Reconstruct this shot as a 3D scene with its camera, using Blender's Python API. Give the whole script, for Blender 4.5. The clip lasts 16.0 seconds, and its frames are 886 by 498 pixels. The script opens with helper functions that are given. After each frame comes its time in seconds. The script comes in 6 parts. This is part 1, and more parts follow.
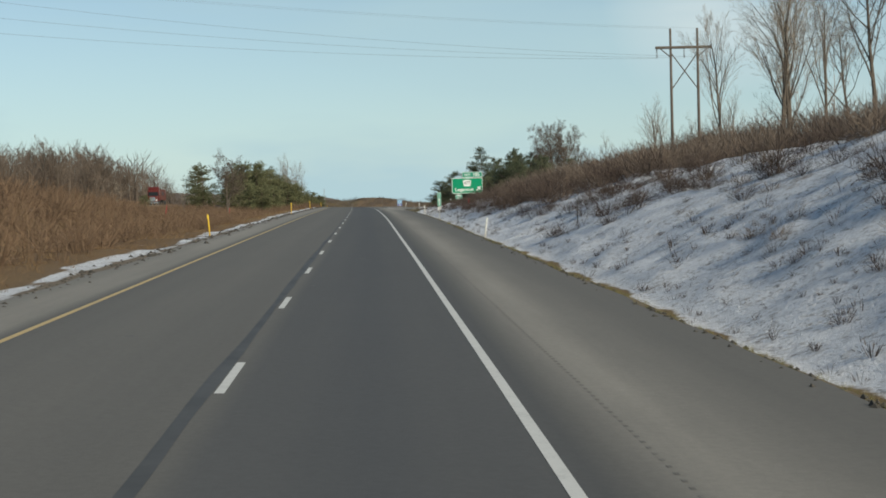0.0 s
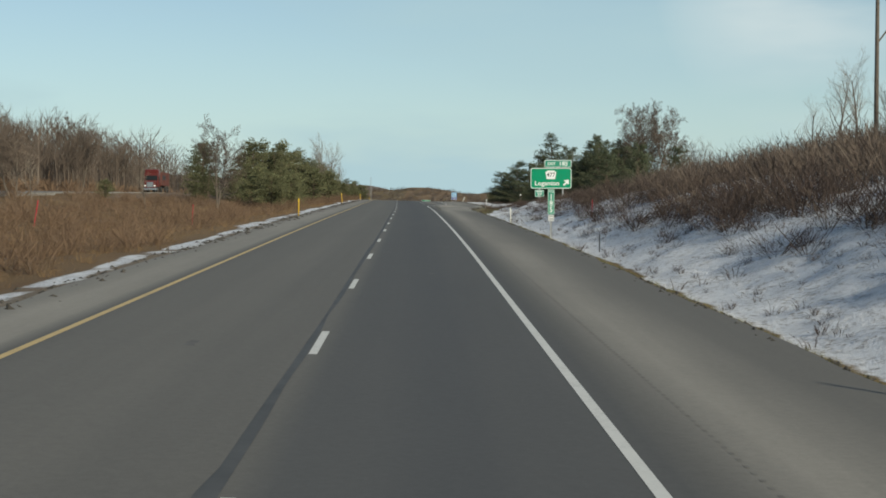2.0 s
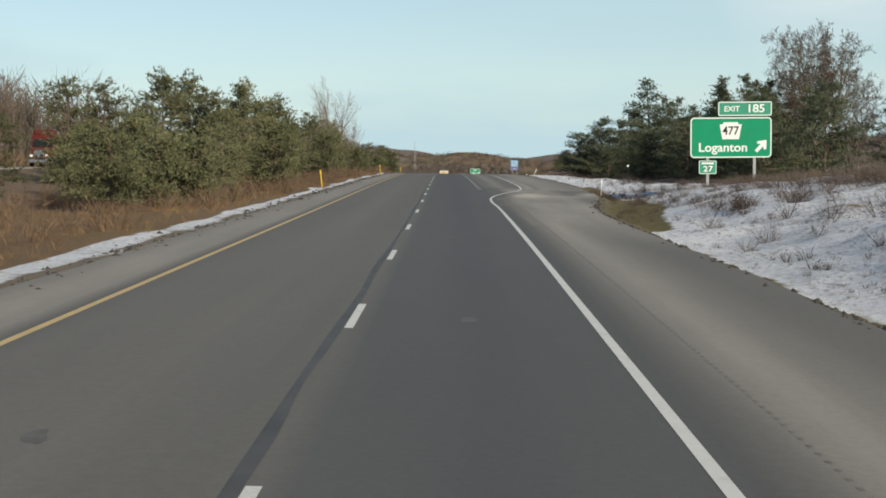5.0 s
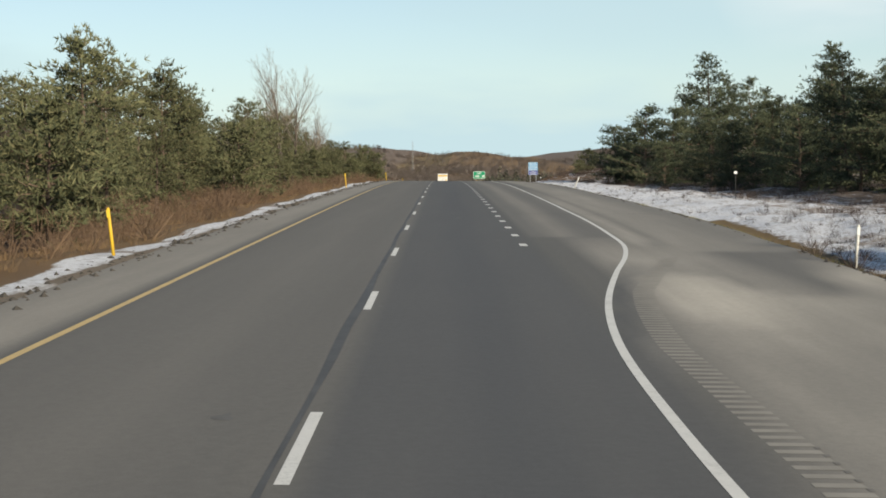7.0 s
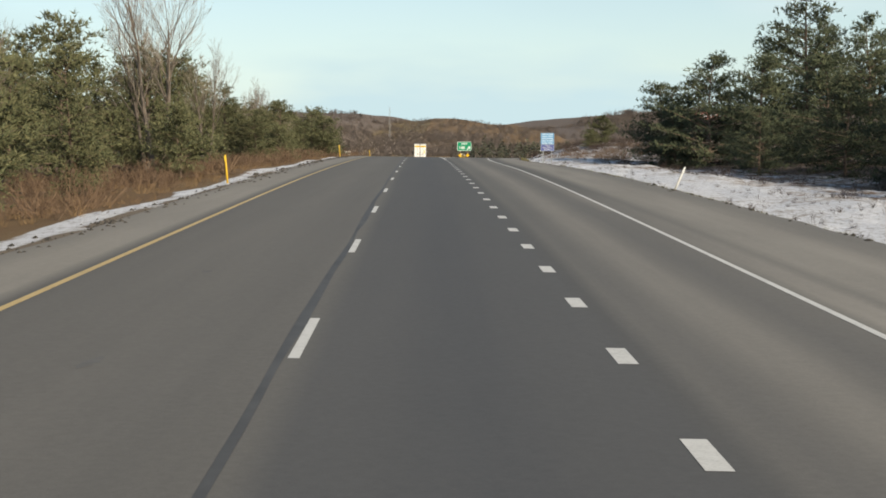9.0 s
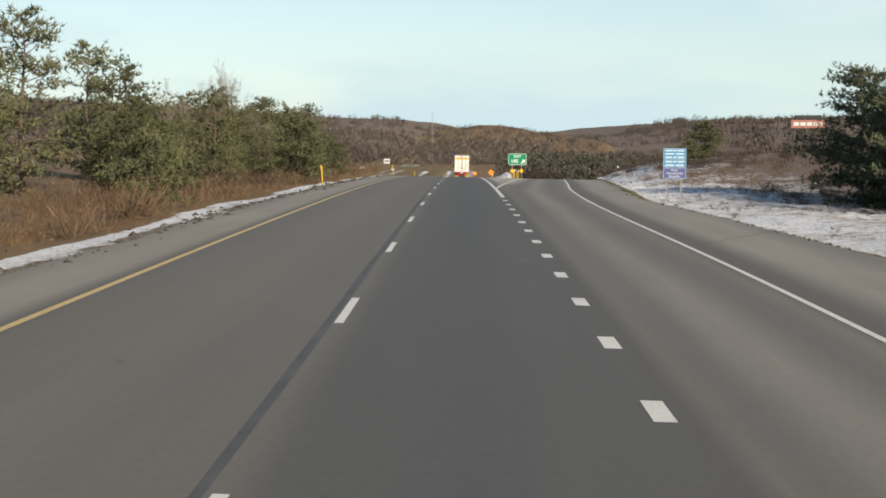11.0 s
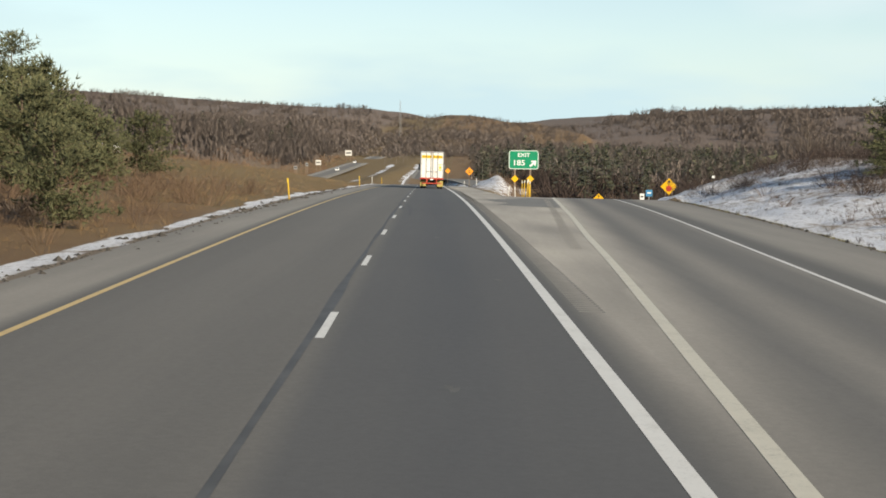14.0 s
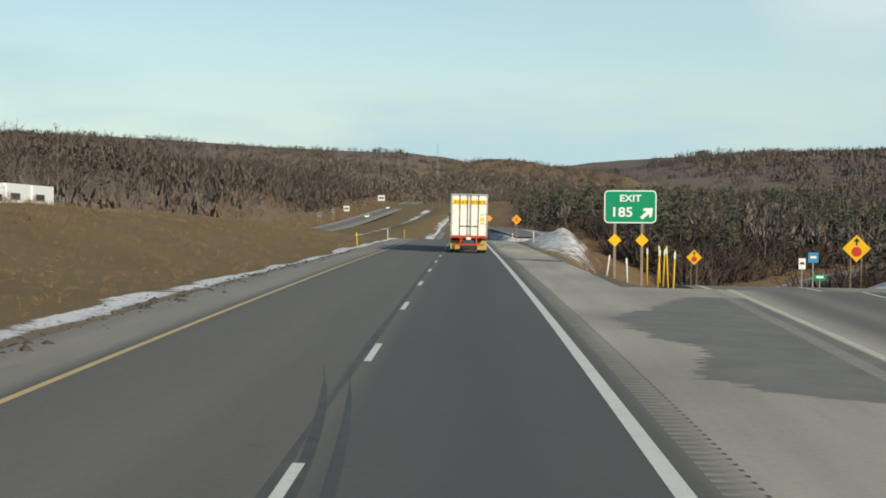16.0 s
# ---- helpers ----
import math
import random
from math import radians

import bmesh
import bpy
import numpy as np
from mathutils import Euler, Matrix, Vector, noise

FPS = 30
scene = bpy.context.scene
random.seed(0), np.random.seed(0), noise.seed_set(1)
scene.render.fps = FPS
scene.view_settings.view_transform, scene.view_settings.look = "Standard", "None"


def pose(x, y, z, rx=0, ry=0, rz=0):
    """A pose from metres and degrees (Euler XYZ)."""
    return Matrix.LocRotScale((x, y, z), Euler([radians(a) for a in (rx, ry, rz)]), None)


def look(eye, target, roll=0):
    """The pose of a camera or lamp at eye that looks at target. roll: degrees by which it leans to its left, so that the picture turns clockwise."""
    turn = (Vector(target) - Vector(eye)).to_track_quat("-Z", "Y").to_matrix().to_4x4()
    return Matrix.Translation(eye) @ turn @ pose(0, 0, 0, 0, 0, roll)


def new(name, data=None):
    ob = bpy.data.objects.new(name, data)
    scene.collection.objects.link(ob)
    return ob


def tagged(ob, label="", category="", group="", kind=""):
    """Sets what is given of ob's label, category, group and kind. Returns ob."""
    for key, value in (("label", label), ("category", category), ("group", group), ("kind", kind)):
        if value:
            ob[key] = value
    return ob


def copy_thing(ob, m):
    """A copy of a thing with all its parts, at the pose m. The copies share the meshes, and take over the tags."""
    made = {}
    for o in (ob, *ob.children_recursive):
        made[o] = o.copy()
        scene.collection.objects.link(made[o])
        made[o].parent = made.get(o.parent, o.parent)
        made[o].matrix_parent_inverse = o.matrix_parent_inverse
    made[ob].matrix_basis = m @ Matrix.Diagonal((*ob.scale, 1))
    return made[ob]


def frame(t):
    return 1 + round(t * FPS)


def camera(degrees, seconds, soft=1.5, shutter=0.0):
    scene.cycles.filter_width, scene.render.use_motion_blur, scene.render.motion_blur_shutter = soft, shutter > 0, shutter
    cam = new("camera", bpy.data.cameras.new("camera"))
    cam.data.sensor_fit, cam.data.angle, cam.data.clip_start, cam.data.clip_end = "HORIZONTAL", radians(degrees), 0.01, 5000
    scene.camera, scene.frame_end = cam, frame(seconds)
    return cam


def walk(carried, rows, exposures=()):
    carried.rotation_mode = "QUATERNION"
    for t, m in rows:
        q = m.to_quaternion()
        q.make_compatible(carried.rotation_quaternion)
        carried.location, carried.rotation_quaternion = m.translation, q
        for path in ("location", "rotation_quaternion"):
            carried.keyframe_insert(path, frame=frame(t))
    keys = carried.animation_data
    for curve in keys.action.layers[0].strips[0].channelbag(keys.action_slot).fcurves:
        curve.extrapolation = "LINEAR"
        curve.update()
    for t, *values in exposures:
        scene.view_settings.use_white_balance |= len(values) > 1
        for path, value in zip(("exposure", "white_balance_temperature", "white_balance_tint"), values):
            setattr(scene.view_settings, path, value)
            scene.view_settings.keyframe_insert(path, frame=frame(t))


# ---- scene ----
# ------------------------------------------------------------ camera and walk
cam = camera(36.25, 16.0, soft=1.75)
ROWS = (
    (0.0, 0.047, -0.145, 2.641, -2.84, -1.84, 1.58),
    (0.5, -0.062, 14.273, 2.940, -2.36, -3.73, 1.06),
    (1.0, -0.386, 28.863, 3.050, -1.85, -2.76, 0.51),
    (1.5, -0.521, 43.360, 3.235, -1.55, -3.04, 0.25),
    (2.0, -0.696, 57.834, 3.498, -0.84, -2.19, -0.01),
    (2.5, -0.795, 72.399, 3.619, -0.97, -2.63, 1.67),
    (3.0, -0.889, 86.859, 3.796, -0.66, -4.32, 0.77),
    (3.5, -0.914, 101.394, 4.000, -0.90, -3.98, 1.87),
    (4.0, -1.016, 115.559, 4.178, 0.42, -3.53, 0.51),
    (4.5, -1.148, 129.871, 4.339, 0.77, -3.61, 0.44),
    (5.0, -1.298, 144.183, 4.485, 1.12, -3.68, 0.37),
    (5.5, -1.462, 158.495, 4.620, 1.47, -3.76, 0.30),
    (6.0, -1.632, 172.807, 4.746, 1.82, -3.83, 0.22),
    (6.5, -1.814, 187.119, 4.863, 2.17, -3.91, 0.15),
    (7.0, -2.169, 201.657, 5.037, 1.09, -3.70, 1.00),
    (7.5, -2.452, 215.580, 5.058, 0.85, -5.33, 1.10),
    (8.0, -2.693, 230.090, 5.135, 0.26, -5.51, 1.32),
    (8.5, -2.986, 244.504, 5.201, -0.30, -5.18, 0.46),
    (9.0, -3.165, 258.735, 5.279, 0.17, -5.11, 0.33),
    (9.5, -3.344, 272.967, 5.347, 0.64, -5.04, 0.19),
    (10.0, -3.524, 287.198, 5.402, 1.11, -4.97, 0.06),
    (10.5, -3.705, 301.430, 5.447, 1.58, -4.90, -0.08),
    (11.0, -3.889, 315.662, 5.467, 2.04, -4.83, -0.21),
    (11.5, -4.188, 329.821, 5.456, 1.97, -5.29, -0.28),
    (12.0, -4.566, 343.854, 5.366, 2.17, -5.09, 0.08),
    (12.5, -4.871, 357.930, 5.271, 1.84, -5.79, 0.76),
    (13.0, -5.148, 372.111, 5.194, 0.80, -4.92, 1.57),
    (13.5, -5.441, 386.252, 5.116, 1.17, -4.77, -0.78),
    (14.0, -5.822, 401.300, 4.842, 0.76, -5.22, -0.53),
    (14.5, -6.067, 415.732, 4.538, 0.75, -5.41, -0.00),
    (15.0, -6.343, 430.011, 4.188, 1.95, -4.30, -0.43),
    (15.5, -6.673, 444.271, 3.940, 2.78, -4.01, -1.27),
    (16.0, -6.893, 458.393, 3.570, 2.40, -3.34, -0.15),
)
walk(cam, [(t, pose(x, y, z, 90 + pitch, roll, yaw)) for t, x, y, z, yaw, pitch, roll in ROWS],
     exposures=[(0.0, 0.25, 6270, 4), (2.5, 0.21, 6270, 3), (4.0, 0.33, 6320, 6), (6.5, 0.54, 6540, 8), (12.0, 0.66, 6660, 10), (14.0, 0.70, 6640, 9), (15.0, 0.57, 6610, 8), (16.0, 0.41, 6400, 4)])

# ------------------------------------------------------------ sky and sun
SUN_EL, SUN_AZ = 25.0, 140.0          # degrees; azimuth from +y towards +x
world = bpy.data.worlds.new("winter_sky")
scene.world = world
world.use_nodes = True
wn = world.node_tree.nodes
wl = world.node_tree.links
wn.clear()
w_out = wn.new("ShaderNodeOutputWorld")
w_bg = wn.new("ShaderNodeBackground")
w_sky = wn.new("ShaderNodeTexSky")
w_sky.sky_type = "NISHITA"
w_sky.sun_disc = False
w_sky.sun_elevation = radians(SUN_EL)
w_sky.sun_rotation = radians(SUN_AZ)
w_sky.altitude = 500
w_sky.air_density = 1.0
w_sky.dust_density = 0.2
w_sky.ozone_density = 1.0
w_co = wn.new("ShaderNodeTexCoord")
w_map = wn.new("ShaderNodeMapping")
w_map.inputs["Scale"].default_value = (1.6, 1.6, 7.0)
w_map.inputs["Location"].default_value = (0.75, 0.3, 0.2)
w_noise = wn.new("ShaderNodeTexNoise")
w_noise.inputs["Scale"].default_value = 1.7
w_noise.inputs["Detail"].default_value = 5.0
w_noise.inputs["Roughness"].default_value = 0.5
w_ramp = wn.new("ShaderNodeValToRGB")
w_ramp.color_ramp.elements[0].position = 0.50
w_ramp.color_ramp.elements[0].color = (0, 0, 0, 1)
w_ramp.color_ramp.elements[1].position = 0.72
w_ramp.color_ramp.elements[1].color = (0.45, 0.45, 0.45, 1)
w_mix = wn.new("ShaderNodeMix")
w_mix.data_type = "RGBA"
w_mix.inputs["B"].default_value = (5.05, 6.55, 7.0, 1)      # veil of thin high cloud
wl.new(w_co.outputs["Generated"], w_map.inputs["Vector"])
wl.new(w_map.outputs["Vector"], w_noise.inputs["Vector"])
wl.new(w_noise.outputs["Fac"], w_ramp.inputs["Fac"])
w_sep = wn.new("ShaderNodeSeparateXYZ")
wl.new(w_co.outputs["Generated"], w_sep.inputs["Vector"])
w_veil = wn.new("ShaderNodeValToRGB")                       # the veil thickens towards the horizon
w_veil.color_ramp.elements[0].position = 0.0
w_veil.color_ramp.elements[0].color = (0.78, 0.78, 0.78, 1)
w_veil.color_ramp.elements[1].position = 0.24
w_veil.color_ramp.elements[1].color = (0.03, 0.03, 0.03, 1)
wl.new(w_sep.outputs["Z"], w_veil.inputs["Fac"])
w_add = wn.new("ShaderNodeMath")
w_add.operation = "ADD"
w_add.use_clamp = True
wl.new(w_ramp.outputs["Color"], w_add.inputs[0])
wl.new(w_veil.outputs["Color"], w_add.inputs[1])
# a bank of white cloud standing ahead to the right
w_dot = wn.new("ShaderNodeVectorMath")
w_dot.operation = "DOT_PRODUCT"
w_dot.inputs[1].default_value = Vector((0.285, 0.94, 0.155)).normalized()
wl.new(w_co.outputs["Generated"], w_dot.inputs[0])
w_near = wn.new("ShaderNodeValToRGB")
w_near.color_ramp.elements[0].position = 0.9938
w_near.color_ramp.elements[0].color = (0, 0, 0, 1)
w_near.color_ramp.elements[1].position = 0.9992
w_near.color_ramp.elements[1].color = (0.9, 0.9, 0.9, 1)
wl.new(w_dot.outputs["Value"], w_near.inputs["Fac"])
wl.new(w_add.outputs[0], w_mix.inputs["Factor"])
wl.new(w_sky.outputs["Color"], w_mix.inputs["A"])
w_soft = wn.new("ShaderNodeValToRGB")
w_soft.color_ramp.elements[0].position = 0.40
w_soft.color_ramp.elements[0].color = (0, 0, 0, 1)
w_soft.color_ramp.elements[1].position = 0.66
wl.new(w_noise.outputs["Fac"], w_soft.inputs["Fac"])
w_amount = wn.new("ShaderNodeMath")
w_amount.operation = "MULTIPLY"
wl.new(w_near.outputs["Color"], w_amount.inputs[0])
wl.new(w_soft.outputs["Color"], w_amount.inputs[1])
w_white = wn.new("ShaderNodeMix")
w_white.data_type = "RGBA"
w_white.inputs["B"].default_value = (7.6, 8.0, 8.0, 1)
wl.new(w_amount.outputs[0], w_white.inputs["Factor"])
wl.new(w_mix.outputs["Result"], w_white.inputs["A"])
wl.new(w_white.outputs["Result"], w_bg.inputs["Color"])
w_bg.inputs["Strength"].default_value = 0.080
wl.new(w_bg.outputs["Background"], w_out.inputs["Surface"])

sun = new("sun", bpy.data.lights.new("sun", "SUN"))
sun.data.energy = 3.9
sun.data.angle = radians(5.0)
sun.data.color = (1.0, 0.87, 0.69)
sa, se = radians(SUN_AZ), radians(SUN_EL)
sun.matrix_world = look((300 * math.sin(sa) * math.cos(se), 300 * math.cos(sa) * math.cos(se), 300 * math.sin(se)), (0, 0, 0))

# ------------------------------------------------------------ mesh helpers
rng = np.random.default_rng(7)


def mesh_np(name, verts, tris, mat=None, smooth=False):
    """A mesh from arrays of vertices and triangles (or quads)."""
    verts = np.asarray(verts, dtype=np.float32).reshape(-1, 3)
    tris = np.asarray(tris, dtype=np.int32)
    k = tris.shape[1]
    me = bpy.data.meshes.new(name)
    me.vertices.add(len(verts))
    me.vertices.foreach_set("co", verts.ravel())
    me.loops.add(len(tris) * k)
    me.loops.foreach_set("vertex_index", tris.ravel())
    me.polygons.add(len(tris))
    me.polygons.foreach_set("loop_start", np.arange(len(tris), dtype=np.int32) * k)
    me.polygons.foreach_set("use_smooth", np.full(len(tris), bool(smooth)))
    me.update(calc_edges=True)
    if mat:
        me.materials.append(mat)
    return me


class Shape:
    """Gathers faces of one part."""

    def __init__(self):
        self.v, self.f = [], []

    def add(self, verts, faces):
        n = len(self.v)
        self.v += [tuple(p) for p in verts]
        self.f += [tuple(i + n for i in q) for q in faces]
        return self

    def box(self, lo, hi, m=None, bevel=0.0):
        (x0, y0, z0), (x1, y1, z1) = lo, hi
        if bevel:
            bm = bmesh.new()
            bmesh.ops.create_cube(bm, size=1.0)
            for q in bm.verts:
                q.co = Vector(((x0 + x1) / 2 + q.co.x * (x1 - x0), (y0 + y1) / 2 + q.co.y * (y1 - y0), (z0 + z1) / 2 + q.co.z * (z1 - z0)))
            bmesh.ops.bevel(bm, geom=bm.edges[:] + bm.verts[:], offset=bevel, segments=2, affect="EDGES", profile=0.6)
            bm.verts.index_update()
            vs = [q.co.copy() for q in bm.verts]
            fs = [[q.index for q in g.verts] for g in bm.faces]
            bm.free()
        else:
            vs = [Vector(p) for p in ((x0, y0, z0), (x1, y0, z0), (x1, y1, z0), (x0, y1, z0), (x0, y0, z1), (x1, y0, z1), (x1, y1, z1), (x0, y1, z1))]
            fs = [(3, 2, 1, 0), (4, 5, 6, 7), (0, 1, 5, 4), (1, 2, 6, 5), (2, 3, 7, 6), (3, 0, 4, 7)]
        if m is not None:
            vs = [m @ q for q in vs]
        return self.add(vs, fs)

    def tube(self, path, radii, n=6, caps=True):
        path = [Vector(p) for p in path]
        rings = []
        for i, p in enumerate(path):
            d = (path[min(i + 1, len(path) - 1)] - path[max(i - 1, 0)]).normalized()
            a = d.orthogonal().normalized() if i == 0 else (a - d * a.dot(d)).normalized()
            b = d.cross(a)
            r = radii[i] if hasattr(radii, "__len__") else radii
            rings.append([p + (a * math.cos(6.2832 * k / n) + b * math.sin(6.2832 * k / n)) * r for k in range(n)])
        vs = [q for r in rings for q in r]
        fs = [(i * n + k, i * n + (k + 1) % n, (i + 1) * n + (k + 1) % n, (i + 1) * n + k) for i in range(len(path) - 1) for k in range(n)]
        if caps:
            fs += [tuple(range(n - 1, -1, -1)), tuple((len(path) - 1) * n + k for k in range(n))]
        return self.add(vs, fs)

    def prism(self, outline, y0, y1):
        """An outline of (x, z) pairs drawn out along y."""
        n = len(outline)
        vs = [(x, y0, z) for x, z in outline] + [(x, y1, z) for x, z in outline]
        fs = [tuple(range(n)), tuple(range(2 * n - 1, n - 1, -1))] + [(i, i + n, (i + 1) % n + n, (i + 1) % n) for i in range(n)]
        return self.add(vs, fs)

    def mesh(self, name, mat=None, smooth=False):
        me = bpy.data.meshes.new(name)
        me.from_pydata(self.v, [], self.f)
        bm = bmesh.new()
        bm.from_mesh(me)
        bmesh.ops.recalc_face_normals(bm, faces=bm.faces[:])
        bm.to_mesh(me)
        bm.free()
        me.polygons.foreach_set("use_smooth", np.full(len(me.polygons), bool(smooth)))
        me.update()
        if mat:
            me.materials.append(mat)
        return me


def part(name, shape, mat, parent, label="", smooth=False):
    me = shape.mesh(name, mat, smooth) if isinstance(shape, Shape) else shape
    if not isinstance(shape, Shape) and mat and not me.materials:
        me.materials.append(mat)
    ob = new(name, me)
    ob.parent = parent
    if label:
        tagged(ob, label)
    return ob


def thing(name, label, category, group="", kind=""):
    return tagged(new(name), label, category, group, kind)


def rounded(w, h, r, n=5, cx=0.0, cz=0.0):
    """Outline of a rounded rectangle."""
    pts = []
    for sx, sz, a0 in ((1, 1, 0), (-1, 1, 90), (-1, -1, 180), (1, -1, 270)):
        for k in range(n + 1):
            a = radians(a0 + 90 * k / n)
            pts.append((cx + sx * (w / 2 - r) + r * math.cos(a), cz + sz * (h / 2 - r) + r * math.sin(a)))
    return pts


def lettering(text, size, y, x=0.0, z=0.0, depth=0.006, squeeze=1.0, weight=0.0):
    """Raised letters standing in the xz plane, facing -y, centred on (x, z)."""
    cu = bpy.data.curves.new("letters", "FONT")
    cu.body, cu.size, cu.align_x, cu.align_y, cu.extrude, cu.offset = text, size, "CENTER", "CENTER", depth / 2, weight
    cu.resolution_u = 3
    ob = bpy.data.objects.new("letters", cu)
    scene.collection.objects.link(ob)
    me = bpy.data.meshes.new_from_object(ob.evaluated_get(bpy.context.evaluated_depsgraph_get()))
    bpy.data.objects.remove(ob)
    bpy.data.curves.remove(cu)
    me.transform(pose(x, y - depth / 2, z, 90, 0, 0) @ Matrix.Diagonal((squeeze, 1, 1, 1)))
    me.name = "lettering"
    return me


def knots(table):
    """A smooth curve through (t, value) pairs."""
    t = np.array([a for a, _ in table], float)
    v = np.array([b for _, b in table], float)
    m = np.gradient(v, t)

    def at(x):
        x = np.clip(np.asarray(x, float), t[0], t[-1])
        i = np.clip(np.searchsorted(t, x) - 1, 0, len(t) - 2)
        h = t[i + 1] - t[i]
        q = (x - t[i]) / h
        return ((2 * q**3 - 3 * q**2 + 1) * v[i] + (q**3 - 2 * q**2 + q) * h * m[i] + (3 * q**2 - 2 * q**3) * v[i + 1] + (q**3 - q**2) * h * m[i + 1])

    return at


def smooth01(x):
    x = np.clip(x, 0, 1)
    return x * x * (3 - 2 * x)


def lumps(x, y, size, seed=0):
    """Smooth value noise, -1 to 1."""
    x, y = np.asarray(x, float) / size, np.asarray(y, float) / size
    i, j = np.floor(x), np.floor(y)
    fx, fy = smooth01(x - i), smooth01(y - j)

    def h(a, b):
        q = np.sin(a * 127.1 + b * 311.7 + seed * 74.7) * 43758.5453
        return (q - np.floor(q)) * 2 - 1

    return (h(i, j) * (1 - fx) + h(i + 1, j) * fx) * (1 - fy) + (h(i, j + 1) * (1 - fx) + h(i + 1, j + 1) * fx) * fy

# ------------------------------------------------------------ materials
class Mat:
    """Small helper round a node material."""

    def __init__(self, name, rough=0.8, metal=0.0, spec=0.3):
        self.m = bpy.data.materials.new(name)
        self.m.use_nodes = True
        self.n, self.l = self.m.node_tree.nodes, self.m.node_tree.links
        self.b = self.n["Principled BSDF"]
        self.b.inputs["Roughness"].default_value = rough
        self.b.inputs["Metallic"].default_value = metal
        self.b.inputs["Specular IOR Level"].default_value = spec
        self.co = self.n.new("ShaderNodeTexCoord")

    def node(self, kind, **kw):
        q = self.n.new(kind)
        for k, v in kw.items():
            q.inputs[k].default_value = v
        return q

    def noise(self, scale, detail=4, rough=0.6, stretch=(1, 1, 1), coord="Object", seed=0.0):
        mp = self.node("ShaderNodeMapping", Scale=stretch, Location=(seed, seed * 1.7, seed * 0.6))
        self.l.new(self.co.outputs[coord], mp.inputs["Vector"])
        q = self.node("ShaderNodeTexNoise", Scale=scale, Detail=detail, Roughness=rough)
        self.l.new(mp.outputs["Vector"], q.inputs["Vector"])
        return q.outputs["Fac"]

    def ramp(self, fac, stops):
        q = self.n.new("ShaderNodeValToRGB")
        el = q.color_ramp.elements
        while len(el) < len(stops):
            el.new(0.5)
        for e, (p, c) in zip(el, stops):
            e.position = p
            e.color = (*c, 1) if hasattr(c, "__len__") else (c, c, c, 1)
        self.l.new(fac, q.inputs["Fac"])
        return q.outputs["Color"]

    def mix(self, fac, a, b, blend="MIX"):
        q = self.n.new("ShaderNodeMix")
        q.data_type = "RGBA"
        q.blend_type = blend
        for sock, val in (("Factor", fac), ("A", a), ("B", b)):
            if isinstance(val, bpy.types.NodeSocket):
                self.l.new(val, q.inputs[sock])
            elif sock == "Factor":
                q.inputs[sock].default_value = val
            else:
                q.inputs[sock].default_value = (*val, 1)
        return q.outputs["Result"]

    def math(self, op, a, b):
        q = self.n.new("ShaderNodeMath")
        q.operation = op
        for i, val in enumerate((a, b)):
            if isinstance(val, bpy.types.NodeSocket):
                self.l.new(val, q.inputs[i])
            else:
                q.inputs[i].default_value = val
        return q.outputs[0]

    def attr(self, name):
        q = self.n.new("ShaderNodeAttribute")
        q.attribute_name = name
        sep = self.n.new("ShaderNodeSeparateColor")
        self.l.new(q.outputs["Color"], sep.inputs["Color"])
        return sep.outputs

    def bump(self, height, strength=0.3, distance=0.02):
        q = self.node("ShaderNodeBump", Strength=strength, Distance=distance)
        self.l.new(height, q.inputs["Height"])
        self.l.new(q.outputs["Normal"], self.b.inputs["Normal"])

    def color(self, sock):
        self.l.new(sock, self.b.inputs["Base Color"])
        return self


def plain(name, c, rough=0.6, metal=0.0, spread=0.12, scale=8.0, bump=0.0, dirt=0.0, spec=0.3, per_object=0.0):
    """A surface of one colour with fine and broad variation."""
    q = Mat(name, rough, metal, spec)
    lo = tuple(v * (1 - spread) for v in c)
    hi = tuple(min(1, v * (1 + spread)) for v in c)
    fine = q.noise(scale * 6, 4)
    col = q.mix(q.ramp(q.noise(scale, 3), [(0.3, 0.0), (0.7, 1.0)]), lo, hi)
    col = q.mix(0.35, col, q.mix(fine, lo, hi))
    if dirt:
        col = q.mix(q.ramp(q.noise(scale * 0.6, 6, 0.7, seed=3.1), [(0.48, 0.0), (0.75, dirt)]), col, (0.10, 0.085, 0.065))
    if per_object:
        oi = q.n.new("ShaderNodeObjectInfo")
        k = q.ramp(oi.outputs["Random"], [(0.0, 1 - per_object), (1.0, 1 + per_object)])
        col = q.mix(1.0, col, k, "MULTIPLY")
    q.color(col)
    if bump:
        q.bump(fine, bump)
    return q.m


